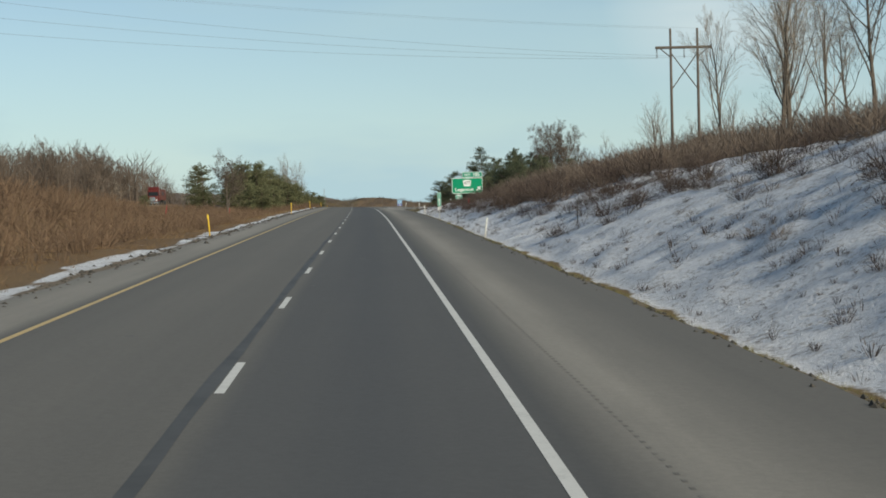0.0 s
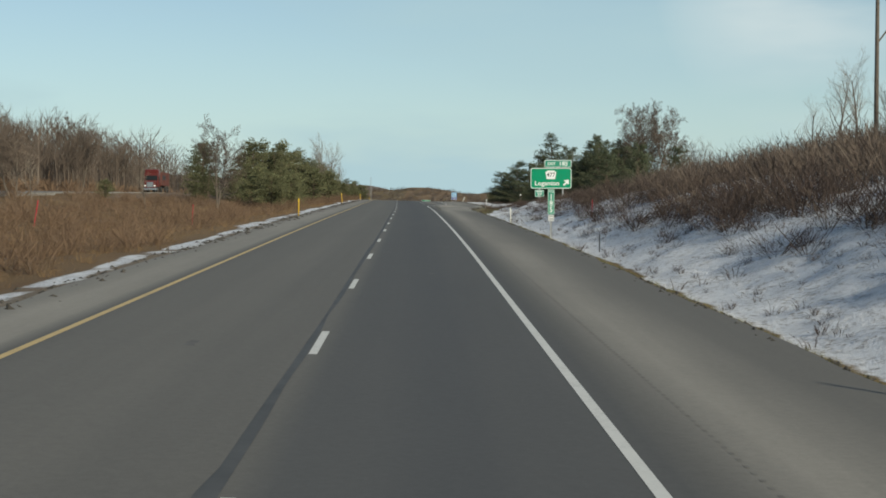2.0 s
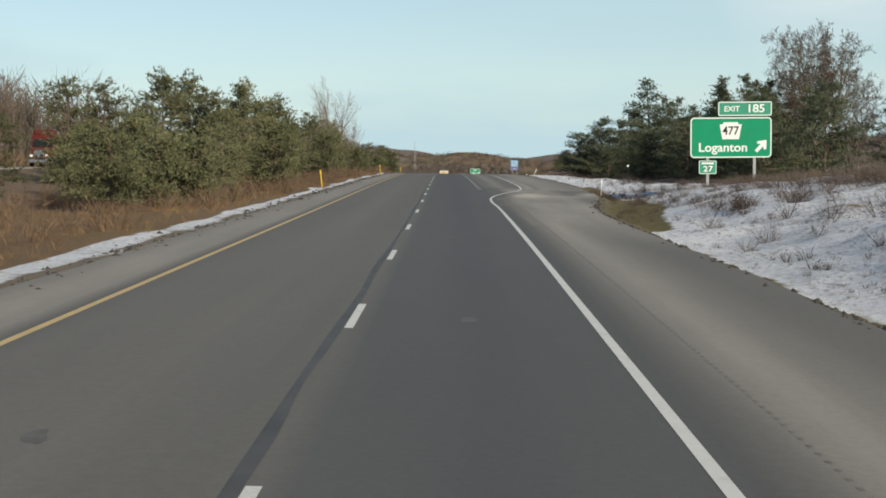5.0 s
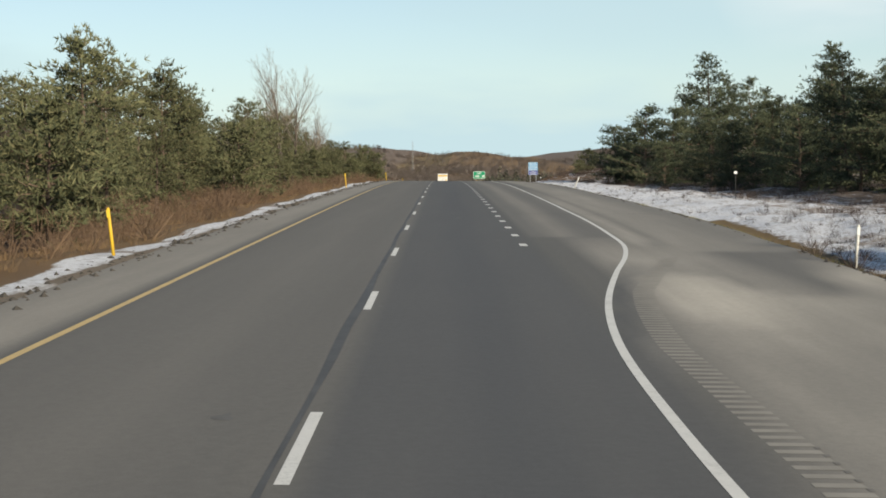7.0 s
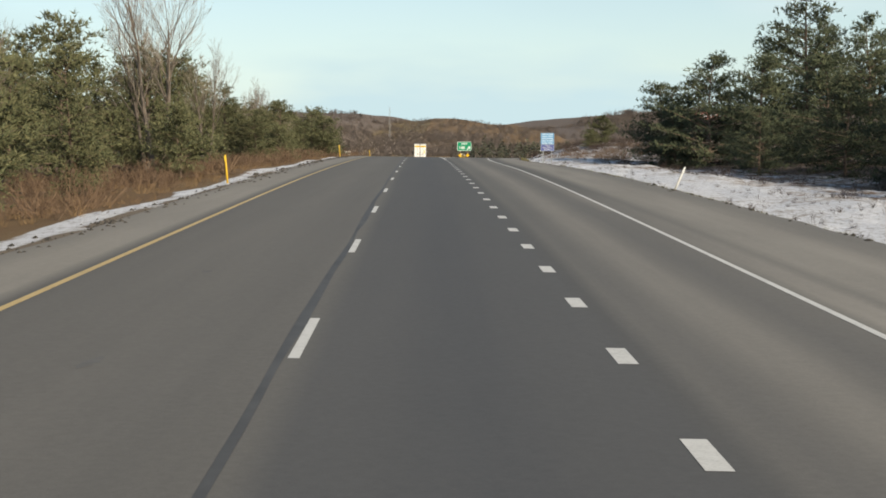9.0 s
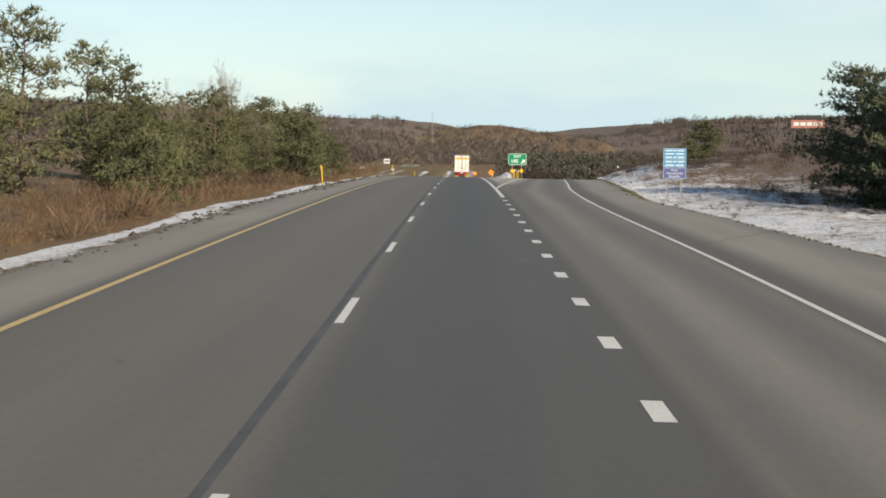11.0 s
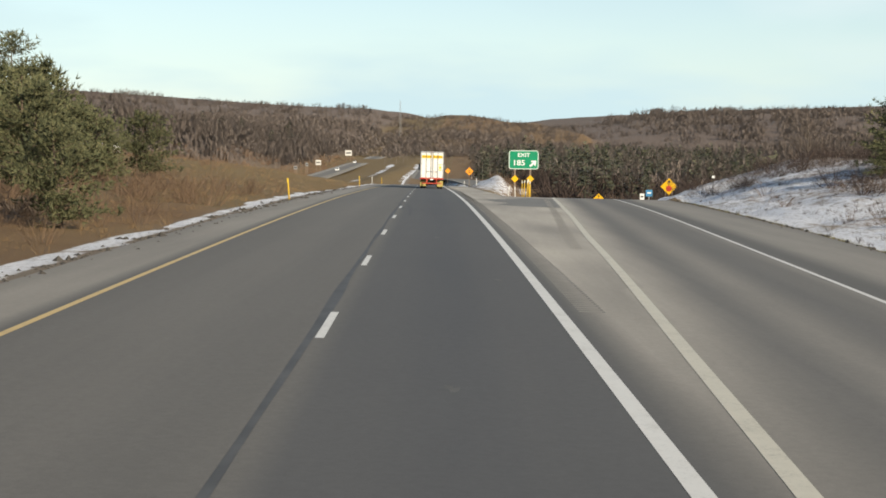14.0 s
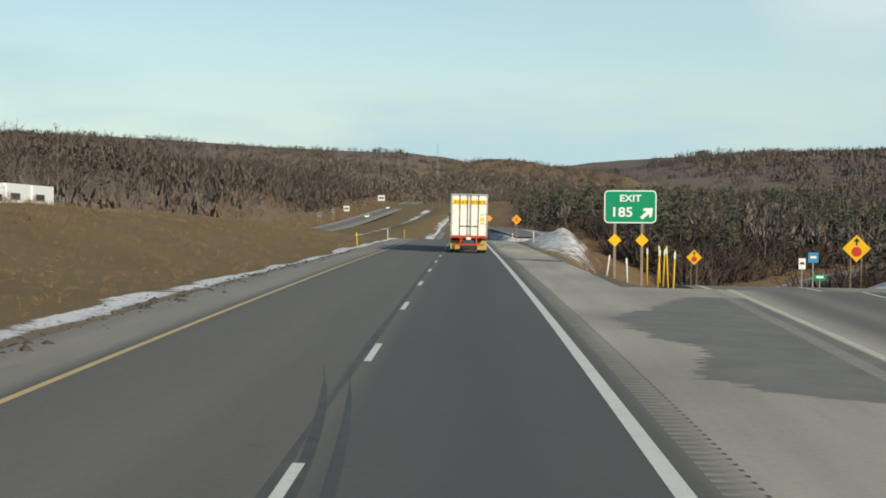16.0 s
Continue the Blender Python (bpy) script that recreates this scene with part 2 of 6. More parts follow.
def foliage(name, stops, rough=0.85, per_object=0.25, even=0.4, dense=1.0):
    """Leaves, needles or twigs: colour changes from piece to piece and from plant to plant."""
    q = Mat(name, rough, 0.0, 0.15)
    ge = q.n.new("ShaderNodeNewGeometry")
    col = q.ramp(ge.outputs["Random Per Island"], stops)
    big = q.ramp(q.noise(0.35, 3), [(0.3, 0.72), (0.7, 1.2)])
    col = q.mix(1.0, col, big, "MULTIPLY")
    oi = q.n.new("ShaderNodeObjectInfo")
    col = q.mix(1.0, col, q.ramp(oi.outputs["Random"], [(0.0, 1 - per_object), (1.0, 1 + per_object)]), "MULTIPLY")
    q.color(col)
    # shading normals bent upward put an even light on flat slivers of twig and needle
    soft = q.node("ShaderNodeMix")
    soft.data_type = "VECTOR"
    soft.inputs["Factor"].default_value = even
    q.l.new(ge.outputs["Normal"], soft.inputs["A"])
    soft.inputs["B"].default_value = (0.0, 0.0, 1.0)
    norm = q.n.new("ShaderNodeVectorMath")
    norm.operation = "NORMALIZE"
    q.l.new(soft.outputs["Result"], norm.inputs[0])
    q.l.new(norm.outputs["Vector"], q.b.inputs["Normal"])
    q.b.inputs["Alpha"].default_value = dense     # a sliver stands for a spray of twigs with gaps
    return q.m


def asphalt():
    q = Mat("asphalt", 0.86, 0.0, 0.25)
    a = q.attr("tone")                       # red: dust, green: rubber and oil, blue: newer mat
    grain = q.noise(55, 3, 0.7)
    streak = q.noise(1.0, 5, 0.6, (2.2, 0.035, 1))
    blotch = q.noise(0.16, 5, 0.65)
    fine = q.noise(9, 4, 0.7)
    col = q.mix(streak, (0.095, 0.092, 0.085), (0.119, 0.114, 0.104))
    col = q.mix(q.math("MULTIPLY", a["Green"], 0.9), col, (0.057, 0.060, 0.066))
    dust = q.math("MULTIPLY", a["Red"], q.ramp(q.math("ADD", q.math("MULTIPLY", q.noise(0.45, 6, 0.65, (1.5, 0.10, 1)), 0.7), q.math("MULTIPLY", blotch, 0.3)), [(0.30, 0.5), (0.68, 1.0)]))
    col = q.mix(dust, col, (0.44, 0.405, 0.345))
    col = q.mix(0.22, col, q.mix(1.0, col, q.ramp(grain, [(0.25, 0.55), (0.8, 1.45)]), "MULTIPLY"))
    col = q.mix(0.25, col, q.mix(1.0, col, q.ramp(fine, [(0.3, 0.7), (0.7, 1.3)]), "MULTIPLY"))
    q.color(col)
    q.bump(grain, 0.15, 0.004)
    return q.m


def ground_cover():
    q = Mat("ground_cover", 0.9, 0.0, 0.2)
    a = q.attr("cover")                      # red: snow, green: gravel, blue: live turf
    clumps = q.noise(1.1, 8, 0.72)
    fine = q.noise(14, 5, 0.7)
    broad = q.noise(0.12, 4, 0.6)
    straw = q.mix(fine, (0.150, 0.098, 0.050), (0.26, 0.178, 0.094))
    straw = q.mix(q.ramp(broad, [(0.35, 0.0), (0.7, 0.7)]), straw, (0.150, 0.090, 0.048))
    straw = q.mix(q.math("MULTIPLY", a["Blue"], 0.8), straw, (0.125, 0.112, 0.046))
    lit = q.attr("litter")["Red"]                 # leaf litter under trees and brush
    straw = q.mix(lit, straw, q.mix(fine, (0.115, 0.088, 0.069), (0.205, 0.160, 0.127)))
    gravel = q.mix(q.noise(30, 4), (0.09, 0.08, 0.065), (0.24, 0.22, 0.19))
    base = q.mix(a["Green"], straw, gravel)
    mixed = q.math("ADD", q.math("MULTIPLY", clumps, 0.75), q.math("MULTIPLY", q.noise(7, 5, 0.7, seed=5.0), 0.30))
    cover = q.math("SUBTRACT", q.math("MULTIPLY", a["Red"], 1.55), mixed)
    mask = q.ramp(cover, [(0.0, 0.0), (0.16, 1.0)])
    snow = q.mix(q.noise(0.7, 4), (0.62, 0.64, 0.68), (0.80, 0.81, 0.83))
    snow = q.mix(q.ramp(q.noise(3.2, 7, 0.75, seed=2.0), [(0.53, 0.0), (0.74, 0.55)]), snow, (0.36, 0.34, 0.33))
    # stalks and thaw holes breaking the crust
    holes = q.math("MULTIPLY", q.ramp(q.noise(5.5, 6, 0.75, seed=11.0), [(0.50, 0.0), (0.62, 1.0)]), q.ramp(q.noise(0.9, 4, 0.6, seed=12.0), [(0.34, 0.08), (0.60, 0.9)]))
    snow = q.mix(holes, snow, (0.20, 0.175, 0.155))
    grit = q.ramp(q.math("MULTIPLY", a["Green"], q.noise(4.5, 6, 0.75, seed=8.0)), [(0.24, 0.0), (0.46, 0.85)])
    snow = q.mix(grit, snow, (0.17, 0.15, 0.125))
    q.color(q.mix(mask, base, snow))
    q.bump(q.math("ADD", q.noise(2.4, 7, 0.72), q.math("MULTIPLY", fine, 0.35)), 0.85, 0.22)
    return q.m


def paint(name, c, worn=0.35):
    q = Mat(name, 0.6, 0.0, 0.3)
    chip = q.ramp(q.math("ADD", q.math("MULTIPLY", q.noise(22, 5, 0.75), 0.6), q.math("MULTIPLY", q.noise(2.0, 4, 0.6, seed=4.0), 0.4)), [(0.50, 0.0), (0.68, worn)])
    col = q.mix(q.noise(5, 3), tuple(v * 0.86 for v in c), c)
    q.color(q.mix(chip, col, (0.12, 0.115, 0.105)))
    return q.m


M_ASPHALT = asphalt()
M_GROUND = ground_cover()
M_WHITE_LINE = paint("white_road_paint", (0.62, 0.61, 0.57))
M_DUSTY_LINE = paint("dusty_white_road_paint", (0.52, 0.49, 0.40), 0.45)
M_YELLOW_LINE = paint("yellow_road_paint", (0.55, 0.40, 0.17), 0.5)
M_SEAM_SHADE = plain("bitumen_seam_groove_shade", (0.073, 0.072, 0.070), 0.7, spread=0.3, scale=1.0)
M_RUBBLE = plain("road_gravel", (0.062, 0.056, 0.048), 0.95, spread=0.45, scale=3.0, bump=0.4)
M_GREEN = plain("green_sign_sheeting", (0.005, 0.245, 0.115), 0.45, spread=0.07, scale=1.5, dirt=0.12)
M_GREEN_OLD = plain("faded_green_sign_sheeting", (0.045, 0.27, 0.17), 0.5, spread=0.1, scale=2.5, dirt=0.18)
M_SIGN_WHITE = plain("white_sign_sheeting", (0.76, 0.77, 0.74), 0.45, spread=0.06, scale=4, dirt=0.12)
M_BLACK = plain("black_legend", (0.022, 0.022, 0.024), 0.55, spread=0.15)
M_BLUE = plain("blue_sign_sheeting", (0.055, 0.235, 0.44), 0.45, spread=0.08, scale=2, dirt=0.1)
M_VIOLET = plain("dull_violet_blue_sheeting", (0.10, 0.12, 0.30), 0.5, spread=0.1, scale=2, dirt=0.12)
M_PALE_BLUE = plain("pale_blue_legend", (0.50, 0.64, 0.74), 0.5, spread=0.1)
M_SIGN_YELLOW = plain("yellow_sign_sheeting", (0.80, 0.46, 0.015), 0.42, spread=0.06, scale=3, dirt=0.1)
M_SIGN_ORANGE = plain("orange_sign_sheeting", (0.86, 0.33, 0.03), 0.42, spread=0.06, scale=3, dirt=0.1)
M_SIGN_RED = plain("red_sign_sheeting", (0.50, 0.055, 0.03), 0.45, spread=0.08, scale=3)
M_STEEL = plain("galvanised_steel", (0.42, 0.42, 0.41), 0.5, 0.75, spread=0.15, scale=5, dirt=0.35)
M_RUSTY = plain("weathered_sign_post", (0.26, 0.20, 0.15), 0.8, 0.1, spread=0.25, scale=4, dirt=0.4)
M_POST_YELLOW = plain("yellow_plastic_post", (0.66, 0.42, 0.035), 0.5, spread=0.08, scale=6, dirt=0.25)
M_POST_WHITE = plain("white_plastic_post", (0.66, 0.65, 0.60), 0.5, spread=0.08, scale=6, dirt=0.35)
M_POST_RED = plain("red_marker_paint", (0.38, 0.03, 0.045), 0.6, spread=0.15, scale=6, dirt=0.2)
M_REFLECT = plain("amber_reflector", (0.80, 0.55, 0.06), 0.2, spread=0.05)
M_POLE = plain("creosoted_pole", (0.115, 0.095, 0.078), 0.9, spread=0.3, scale=3, bump=0.4)
M_CABLE = plain("overhead_cable", (0.16, 0.17, 0.18), 0.6, spread=0.1)
M_PORCELAIN = plain("grey_insulator", (0.17, 0.16, 0.16), 0.3, spread=0.1)
M_BARK = plain("grey_bark", (0.135, 0.112, 0.090), 0.95, spread=0.35, scale=5, bump=0.5, per_object=0.25)
M_BARK_PINE = plain("pine_bark", (0.13, 0.095, 0.070), 0.95, spread=0.35, scale=5, bump=0.5, per_object=0.2)
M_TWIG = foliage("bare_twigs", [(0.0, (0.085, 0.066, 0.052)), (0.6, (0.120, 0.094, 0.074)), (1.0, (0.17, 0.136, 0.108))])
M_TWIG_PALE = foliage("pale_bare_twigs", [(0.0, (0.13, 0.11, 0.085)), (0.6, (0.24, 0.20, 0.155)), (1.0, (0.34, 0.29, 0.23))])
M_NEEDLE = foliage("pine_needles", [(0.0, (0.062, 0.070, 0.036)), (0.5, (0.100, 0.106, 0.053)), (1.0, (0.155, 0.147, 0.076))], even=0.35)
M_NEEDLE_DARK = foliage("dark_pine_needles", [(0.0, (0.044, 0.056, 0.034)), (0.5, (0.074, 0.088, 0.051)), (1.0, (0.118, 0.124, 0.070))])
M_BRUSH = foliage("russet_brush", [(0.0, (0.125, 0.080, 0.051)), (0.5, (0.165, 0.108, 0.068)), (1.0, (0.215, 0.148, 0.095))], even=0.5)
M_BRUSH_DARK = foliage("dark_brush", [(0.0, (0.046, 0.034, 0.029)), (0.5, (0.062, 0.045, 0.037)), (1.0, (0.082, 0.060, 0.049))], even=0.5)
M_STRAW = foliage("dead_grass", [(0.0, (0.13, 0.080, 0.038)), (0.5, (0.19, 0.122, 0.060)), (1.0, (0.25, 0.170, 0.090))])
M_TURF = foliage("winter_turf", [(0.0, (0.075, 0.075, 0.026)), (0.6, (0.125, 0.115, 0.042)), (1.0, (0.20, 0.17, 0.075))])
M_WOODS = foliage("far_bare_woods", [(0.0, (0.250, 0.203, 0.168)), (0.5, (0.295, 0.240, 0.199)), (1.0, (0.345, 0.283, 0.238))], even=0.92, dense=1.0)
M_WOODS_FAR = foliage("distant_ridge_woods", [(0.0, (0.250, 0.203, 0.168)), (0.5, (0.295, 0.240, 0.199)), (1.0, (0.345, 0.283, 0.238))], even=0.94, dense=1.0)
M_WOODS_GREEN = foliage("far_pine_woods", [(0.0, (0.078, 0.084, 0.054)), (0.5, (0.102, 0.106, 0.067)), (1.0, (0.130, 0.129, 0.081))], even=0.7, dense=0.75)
M_TRAILER = plain("white_trailer_panel", (0.80, 0.78, 0.72), 0.4, spread=0.04, scale=0.8, dirt=0.22)
M_TRAILER_RED = plain("red_chassis_paint", (0.46, 0.060, 0.032), 0.55, spread=0.15, scale=3, dirt=0.3)
M_BAND_TEXT = plain("ochre_band_lettering", (0.42, 0.25, 0.02), 0.5, spread=0.1)
M_TRAILER_YELLOW = plain("yellow_band", (0.82, 0.54, 0.035), 0.45, spread=0.06, scale=2, dirt=0.15)
M_DARK_METAL = plain("dark_metal", (0.06, 0.058, 0.055), 0.55, 0.5, spread=0.2)
M_RUBBER = plain("tyre_rubber", (0.028, 0.028, 0.028), 0.85, spread=0.25)
M_RIM = plain("steel_rim", (0.45, 0.45, 0.44), 0.45, 0.7, spread=0.15, dirt=0.3)
M_TAIL = plain("red_lamp_lens", (0.42, 0.012, 0.012), 0.2, spread=0.05)
M_FLAP = plain("mud_flap", (0.42, 0.33, 0.10), 0.7, spread=0.15, dirt=0.35)
M_CAB_RED = plain("red_cab_paint", (0.10, 0.018, 0.016), 0.35, spread=0.08, dirt=0.15)
M_CAB_WHITE = plain("white_cab_paint", (0.78, 0.78, 0.76), 0.35, spread=0.05, dirt=0.15)
M_LOAD = plain("orange_load", (0.12, 0.042, 0.030), 0.7, spread=0.2, dirt=0.25)
M_GLASS = plain("dark_window_glass", (0.02, 0.024, 0.028), 0.08, spread=0.1, spec=0.6)
M_BOARD = plain("faded_red_board", (0.45, 0.20, 0.16), 0.6, spread=0.15, scale=1.0, dirt=0.15)
M_BOARD_DARK = plain("dark_board", (0.055, 0.060, 0.055), 0.7, spread=0.2)
M_CHROME = plain("dull_chrome", (0.62, 0.62, 0.62), 0.25, 0.9, spread=0.1)

# ------------------------------------------------------------ alignments
# lane centre of the carriageway: x and z along y
ROAD_X = knots([(-80, 0.0), (-40, 0.0), (0, -0.09), (40, -0.29), (80, -0.53), (120, -0.79), (160, -1.18), (200, -1.67), (240, -2.41), (280, -3.15), (320, -3.9),
                (360, -4.69), (400, -5.51), (440, -6.36), (480, -7.25), (520, -8.21), (560, -9.2), (640, -11.4), (760, -15), (900, -18), (1100, -20), (1400, -20), (2400, -16)])
ROAD_Z = knots([(-80, -1.9), (-40, -1.0), (0, 0.0), (40, 0.6), (80, 1.12), (120, 1.63), (160, 2.03), (200, 2.35), (240, 2.58), (280, 2.76), (320, 2.83),
                (360, 2.64), (400, 2.20), (440, 1.42), (480, 0.35), (520, -1.0), (560, -2.5), (600, -4.0), (640, -5.8), (680, -8.2), (720, -11.0), (760, -13.2),
                (820, -15.6), (900, -17.0), (1050, -17.8), (1400, -16.5), (2400, -4)])
EDGE_LINE = knots([(195, 1.83), (208, 1.83), (214.5, 1.78), (220.7, 1.95), (225, 2.33), (232, 3.35), (237.5, 4.3), (241, 4.75), (248, 5.1), (256, 5.3), (268, 5.38),
                   (300, 5.55), (340, 5.75), (383, 5.92), (395, 6.35), (406, 6.95), (417, 7.75), (446, 9.7), (476, 11.9), (508, 14.2)])
GORE_LINE = knots([(393, 1.78), (397, 1.83), (402, 2.10), (415, 2.92), (436, 4.32), (448, 5.08), (460, 5.95), (484, 7.65), (508, 9.4)])
PAVE_EDGE = knots([(-80, 6.25), (40, 6.25), (100, 6.25), (150, 6.25), (180, 6.2), (209, 6.5), (230, 9.0), (250, 9.9), (270, 10.2), (300, 10.2), (340, 10.2), (366, 9.7), (386, 9.1), (397, 9.8), (410, 10.8), (434, 12.6), (444, 13.5), (482, 16.4), (508, 18.4)])
RAMP_X = knots([(508, 3.55), (530, 4.9), (550, 7.0), (575, 10.4), (600, 14.8), (640, 25), (680, 40), (720, 60), (760, 84), (800, 112)])
RAMP_Z = knots([(508, -0.95), (520, -1.65), (530, -2.75), (540, -4.2), (550, -5.7), (575, -9.4), (600, -12.0), (640, -14.5), (680, -15.5), (720, -16), (760, -16.5), (800, -17)])
OPP_X = knots([(-100, -36), (0, -38), (100, -41), (180, -44), (270, -47), (400, -52), (520, -58), (640, -64), (760, -66), (880, -66), (1000, -66), (1120, -66), (1260, -66), (1400, -67), (2400, -60)])
OPP_Z = knots([(-100, 0.5), (0, 1.6), (100, 3.0), (180, 3.9), (270, 4.3), (400, 3.2), (520, 0.6), (640, -3.6), (700, -7.0), (760, -11.2), (820, -13.8), (880, -15.6), (980, -17.0), (1060, -17.3), (1180, -17.6), (1400, -18.4), (2400, -8)])
JOIN_X = knots([(600, 24), (660, 10.5), (700, 2.2), (760, -5), (830, -10.4), (920, -14.5)])
JOIN_Z = knots([(600, -11), (660, -10.0), (700, -9.2), (760, -9.6), (830, -12.0), (920, -16.4)])
PAVE_LEFT = -8.2
NOSE = 508.0


def cross(y):
    """Cross fall of the carriageway, per metre to the right."""
    return np.interp(y, [-80, 380], [-0.0385, -0.020])


def road_top(u, y):
    return ROAD_Z(y) + cross(y) * u


def on_road(u, y, h=0.0):
    """World place of a point u metres right of the lane centre."""
    return float(ROAD_X(y) + u), float(y), float(road_top(np.clip(u, -9, 9), y) + h)


BANK = knots([(-80, 5.0), (0, 4.9), (45, 4.5), (75, 3.7), (110, 3.2), (145, 2.8), (170, 2.1), (195, 1.4), (225, 0.7), (250, 0.0), (275, -0.8), (330, -1.1), (400, -0.9), (450, 0.0), (490, 2.2), (520, 3.4), (548, 2.2), (590, 0.0), (2500, -0.5)])
BANK_TOP = knots([(-80, 4.0), (60, 3.6), (150, 3.2), (190, 2.4), (240, 1.6), (300, 0.6), (400, 0.3), (490, 0.8), (540, 0.6), (2500, 0)])


def ground_height(x, y):
    """Height of the land, without the pavements on it."""
    x, y = np.broadcast_arrays(np.asarray(x, float), np.asarray(y, float))
    rx = ROAD_X(y)
    u = x - rx
    edge = np.where(y < NOSE, PAVE_EDGE(y), 5.5)
    # blend of the roads' levels
    top = ROAD_Z(y) + cross(y) * np.clip(u, -9, 9)
    d_main = np.maximum(np.maximum(u - edge, PAVE_LEFT - u), 0)
    w0 = 1 / (d_main + 0.8) ** 2
    d_opp = np.maximum(np.abs(x - OPP_X(y)) - 6.0, 0)
    w1 = 1 / (d_opp + 0.8) ** 2
    d_ramp = np.where(y > NOSE - 4, np.maximum(np.abs(x - RAMP_X(y)) - 4.6, 0), 1e4)
    w2 = 1 / (d_ramp + 0.8) ** 2
    d_join = np.where((y > 712) & (y < 920), np.maximum(np.abs(x - JOIN_X(y)) - 3.6, 0), 1e4)
    w3 = 1 / (d_join + 0.8) ** 2
    z = (w0 * top + w1 * OPP_Z(y) + w2 * RAMP_Z(y) + w3 * JOIN_Z(y)) / (w0 + w1 + w2 + w3)
    # bank on the right, falling into a shallow ditch first
    right = np.where(y < NOSE, u - edge, x - (RAMP_X(y) + 4.6))
    ditch = -0.35 * smooth01(right / 1.2) * (1 - smooth01((right - 2) / 5))
    rise = BANK(y) * (0.85 * np.clip((right - 1.0) / 13, 0, 1) + 0.15 * smooth01((right - 1.0) / 13))
    rise = rise + BANK_TOP(y) * smooth01((right - 13) / 22)
    fade = 1 - 0.75 * smooth01((right - 120) / 300)
    z = z + np.where(right > 0, ditch + rise * fade, 0)
    # median falls away beside the left shoulder
    left = PAVE_LEFT - 1.3 - u
    knoll = 1.9 * smooth01((left - 3) / 11) * np.interp(y, [-60, 60, 105, 135], [1.0, 1.0, 0.8, 0.0]) * (1 - 0.6 * smooth01((left - 22) / 12))
    swale = -0.9 * smooth01(left / 7) * (1 - smooth01((left - 9) / 16)) * np.interp(y, [60, 150, 420, 470, 560], [0.3, 0.8, 0.5, 0.0, 0.0])
    mound = np.interp(y, [430, 480, 520, 600, 660, 720], [0, 1.5, 2.3, 2.0, 1.0, 0]) * smooth01(left / 14) * (1 - smooth01((left - 20) / 18))
    dip = -0.6 * np.exp(-((x - OPP_X(y) - 13) / 5.5) ** 2) * np.interp(y, [110, 150, 240, 290], [0, 1, 1, 0])
    z = z + np.where(left > 0, swale + mound + knoll + dip, 0)
    # spoil heap between carriageway and ramp
    z = z + (3.3 + 0.9 * lumps(x, y, 3.7, 27)) * np.exp(-(np.abs((u - 11.0) / 5.4) ** 2.6) - np.abs((y - 592) / 22) ** 2.6) * np.clip(d_main / 4, 0, 1) * np.clip(d_ramp / 3, 0, 1)
    # median rises beyond the dip
    z = z + 2.2 * np.exp(-(((x + 36) / 6.5) ** 2) - ((y - 980) / 170) ** 2)
    # wooded hills
    away = OPP_X(y) - 10 - x
    far = smooth01((y - 330) / 320)
    z = z + np.where(away > 0, (10 * smooth01(away / 85) + 16 * smooth01((away - 60) / 420)) * (0.35 + 0.65 * far), 0)
    z = z + np.where(away > 0, 11 * smooth01(away / 42) * np.interp(y, [690, 880, 1000, 1200], [0, 1, 1, 0.25]), 0)
    rr = x - np.maximum(RAMP_X(y) + 10, 8)
    z = z + np.where(y > 540, smooth01(rr / 220) * (6 * smooth01((y - 640) / 260) + 13 * smooth01((y - 800) / 700)), 0)
    z = z + 16 * smooth01((y - 1430) / 480) + 10 * smooth01((y - 1900) / 900)
    z = z + 22 * smooth01((np.abs(x - 40) - 420) / 600)
    z = z + np.where(y > 900, 3.5 * lumps(x, y, 180, 3), 0) + np.where(np.abs(u) > 70, 2.0 * lumps(x, y, 90, 5), 0)
    # unevenness
    rough = np.clip(np.minimum(np.minimum(d_main, d_opp), np.minimum(d_ramp, d_join)) / 2.5, 0, 1)
    z = z + rough * (0.15 * lumps(x, y, 4.6, 1) + 0.25 * lumps(x, y, 9, 4))
    # tussocks under the snow of the bank
    tuss = np.where((right > 0.6) & (right < 34) & (y < 560), smooth01((right - 0.6) / 2.0), 0)
    z = z + tuss * (0.12 * np.abs(lumps(x + 0.4 * y, y - 0.4 * x, 1.5, 81)) + 0.11 * lumps(x - 0.5 * y, y + 0.5 * x, 1.0, 82) + 0.16 * np.abs(lumps(x + 0.6 * y, y - 0.6 * x, 2.9, 83)))
    under = (d_main <= 0.0) | (d_opp <= 0.0) | (d_ramp <= 0.0) | (d_join <= 0.0)
    near = np.minimum(np.minimum(d_main, d_opp), np.minimum(d_ramp, d_join))
    return z - np.where(under, 0.22, 0.05 + 0.0 * near)


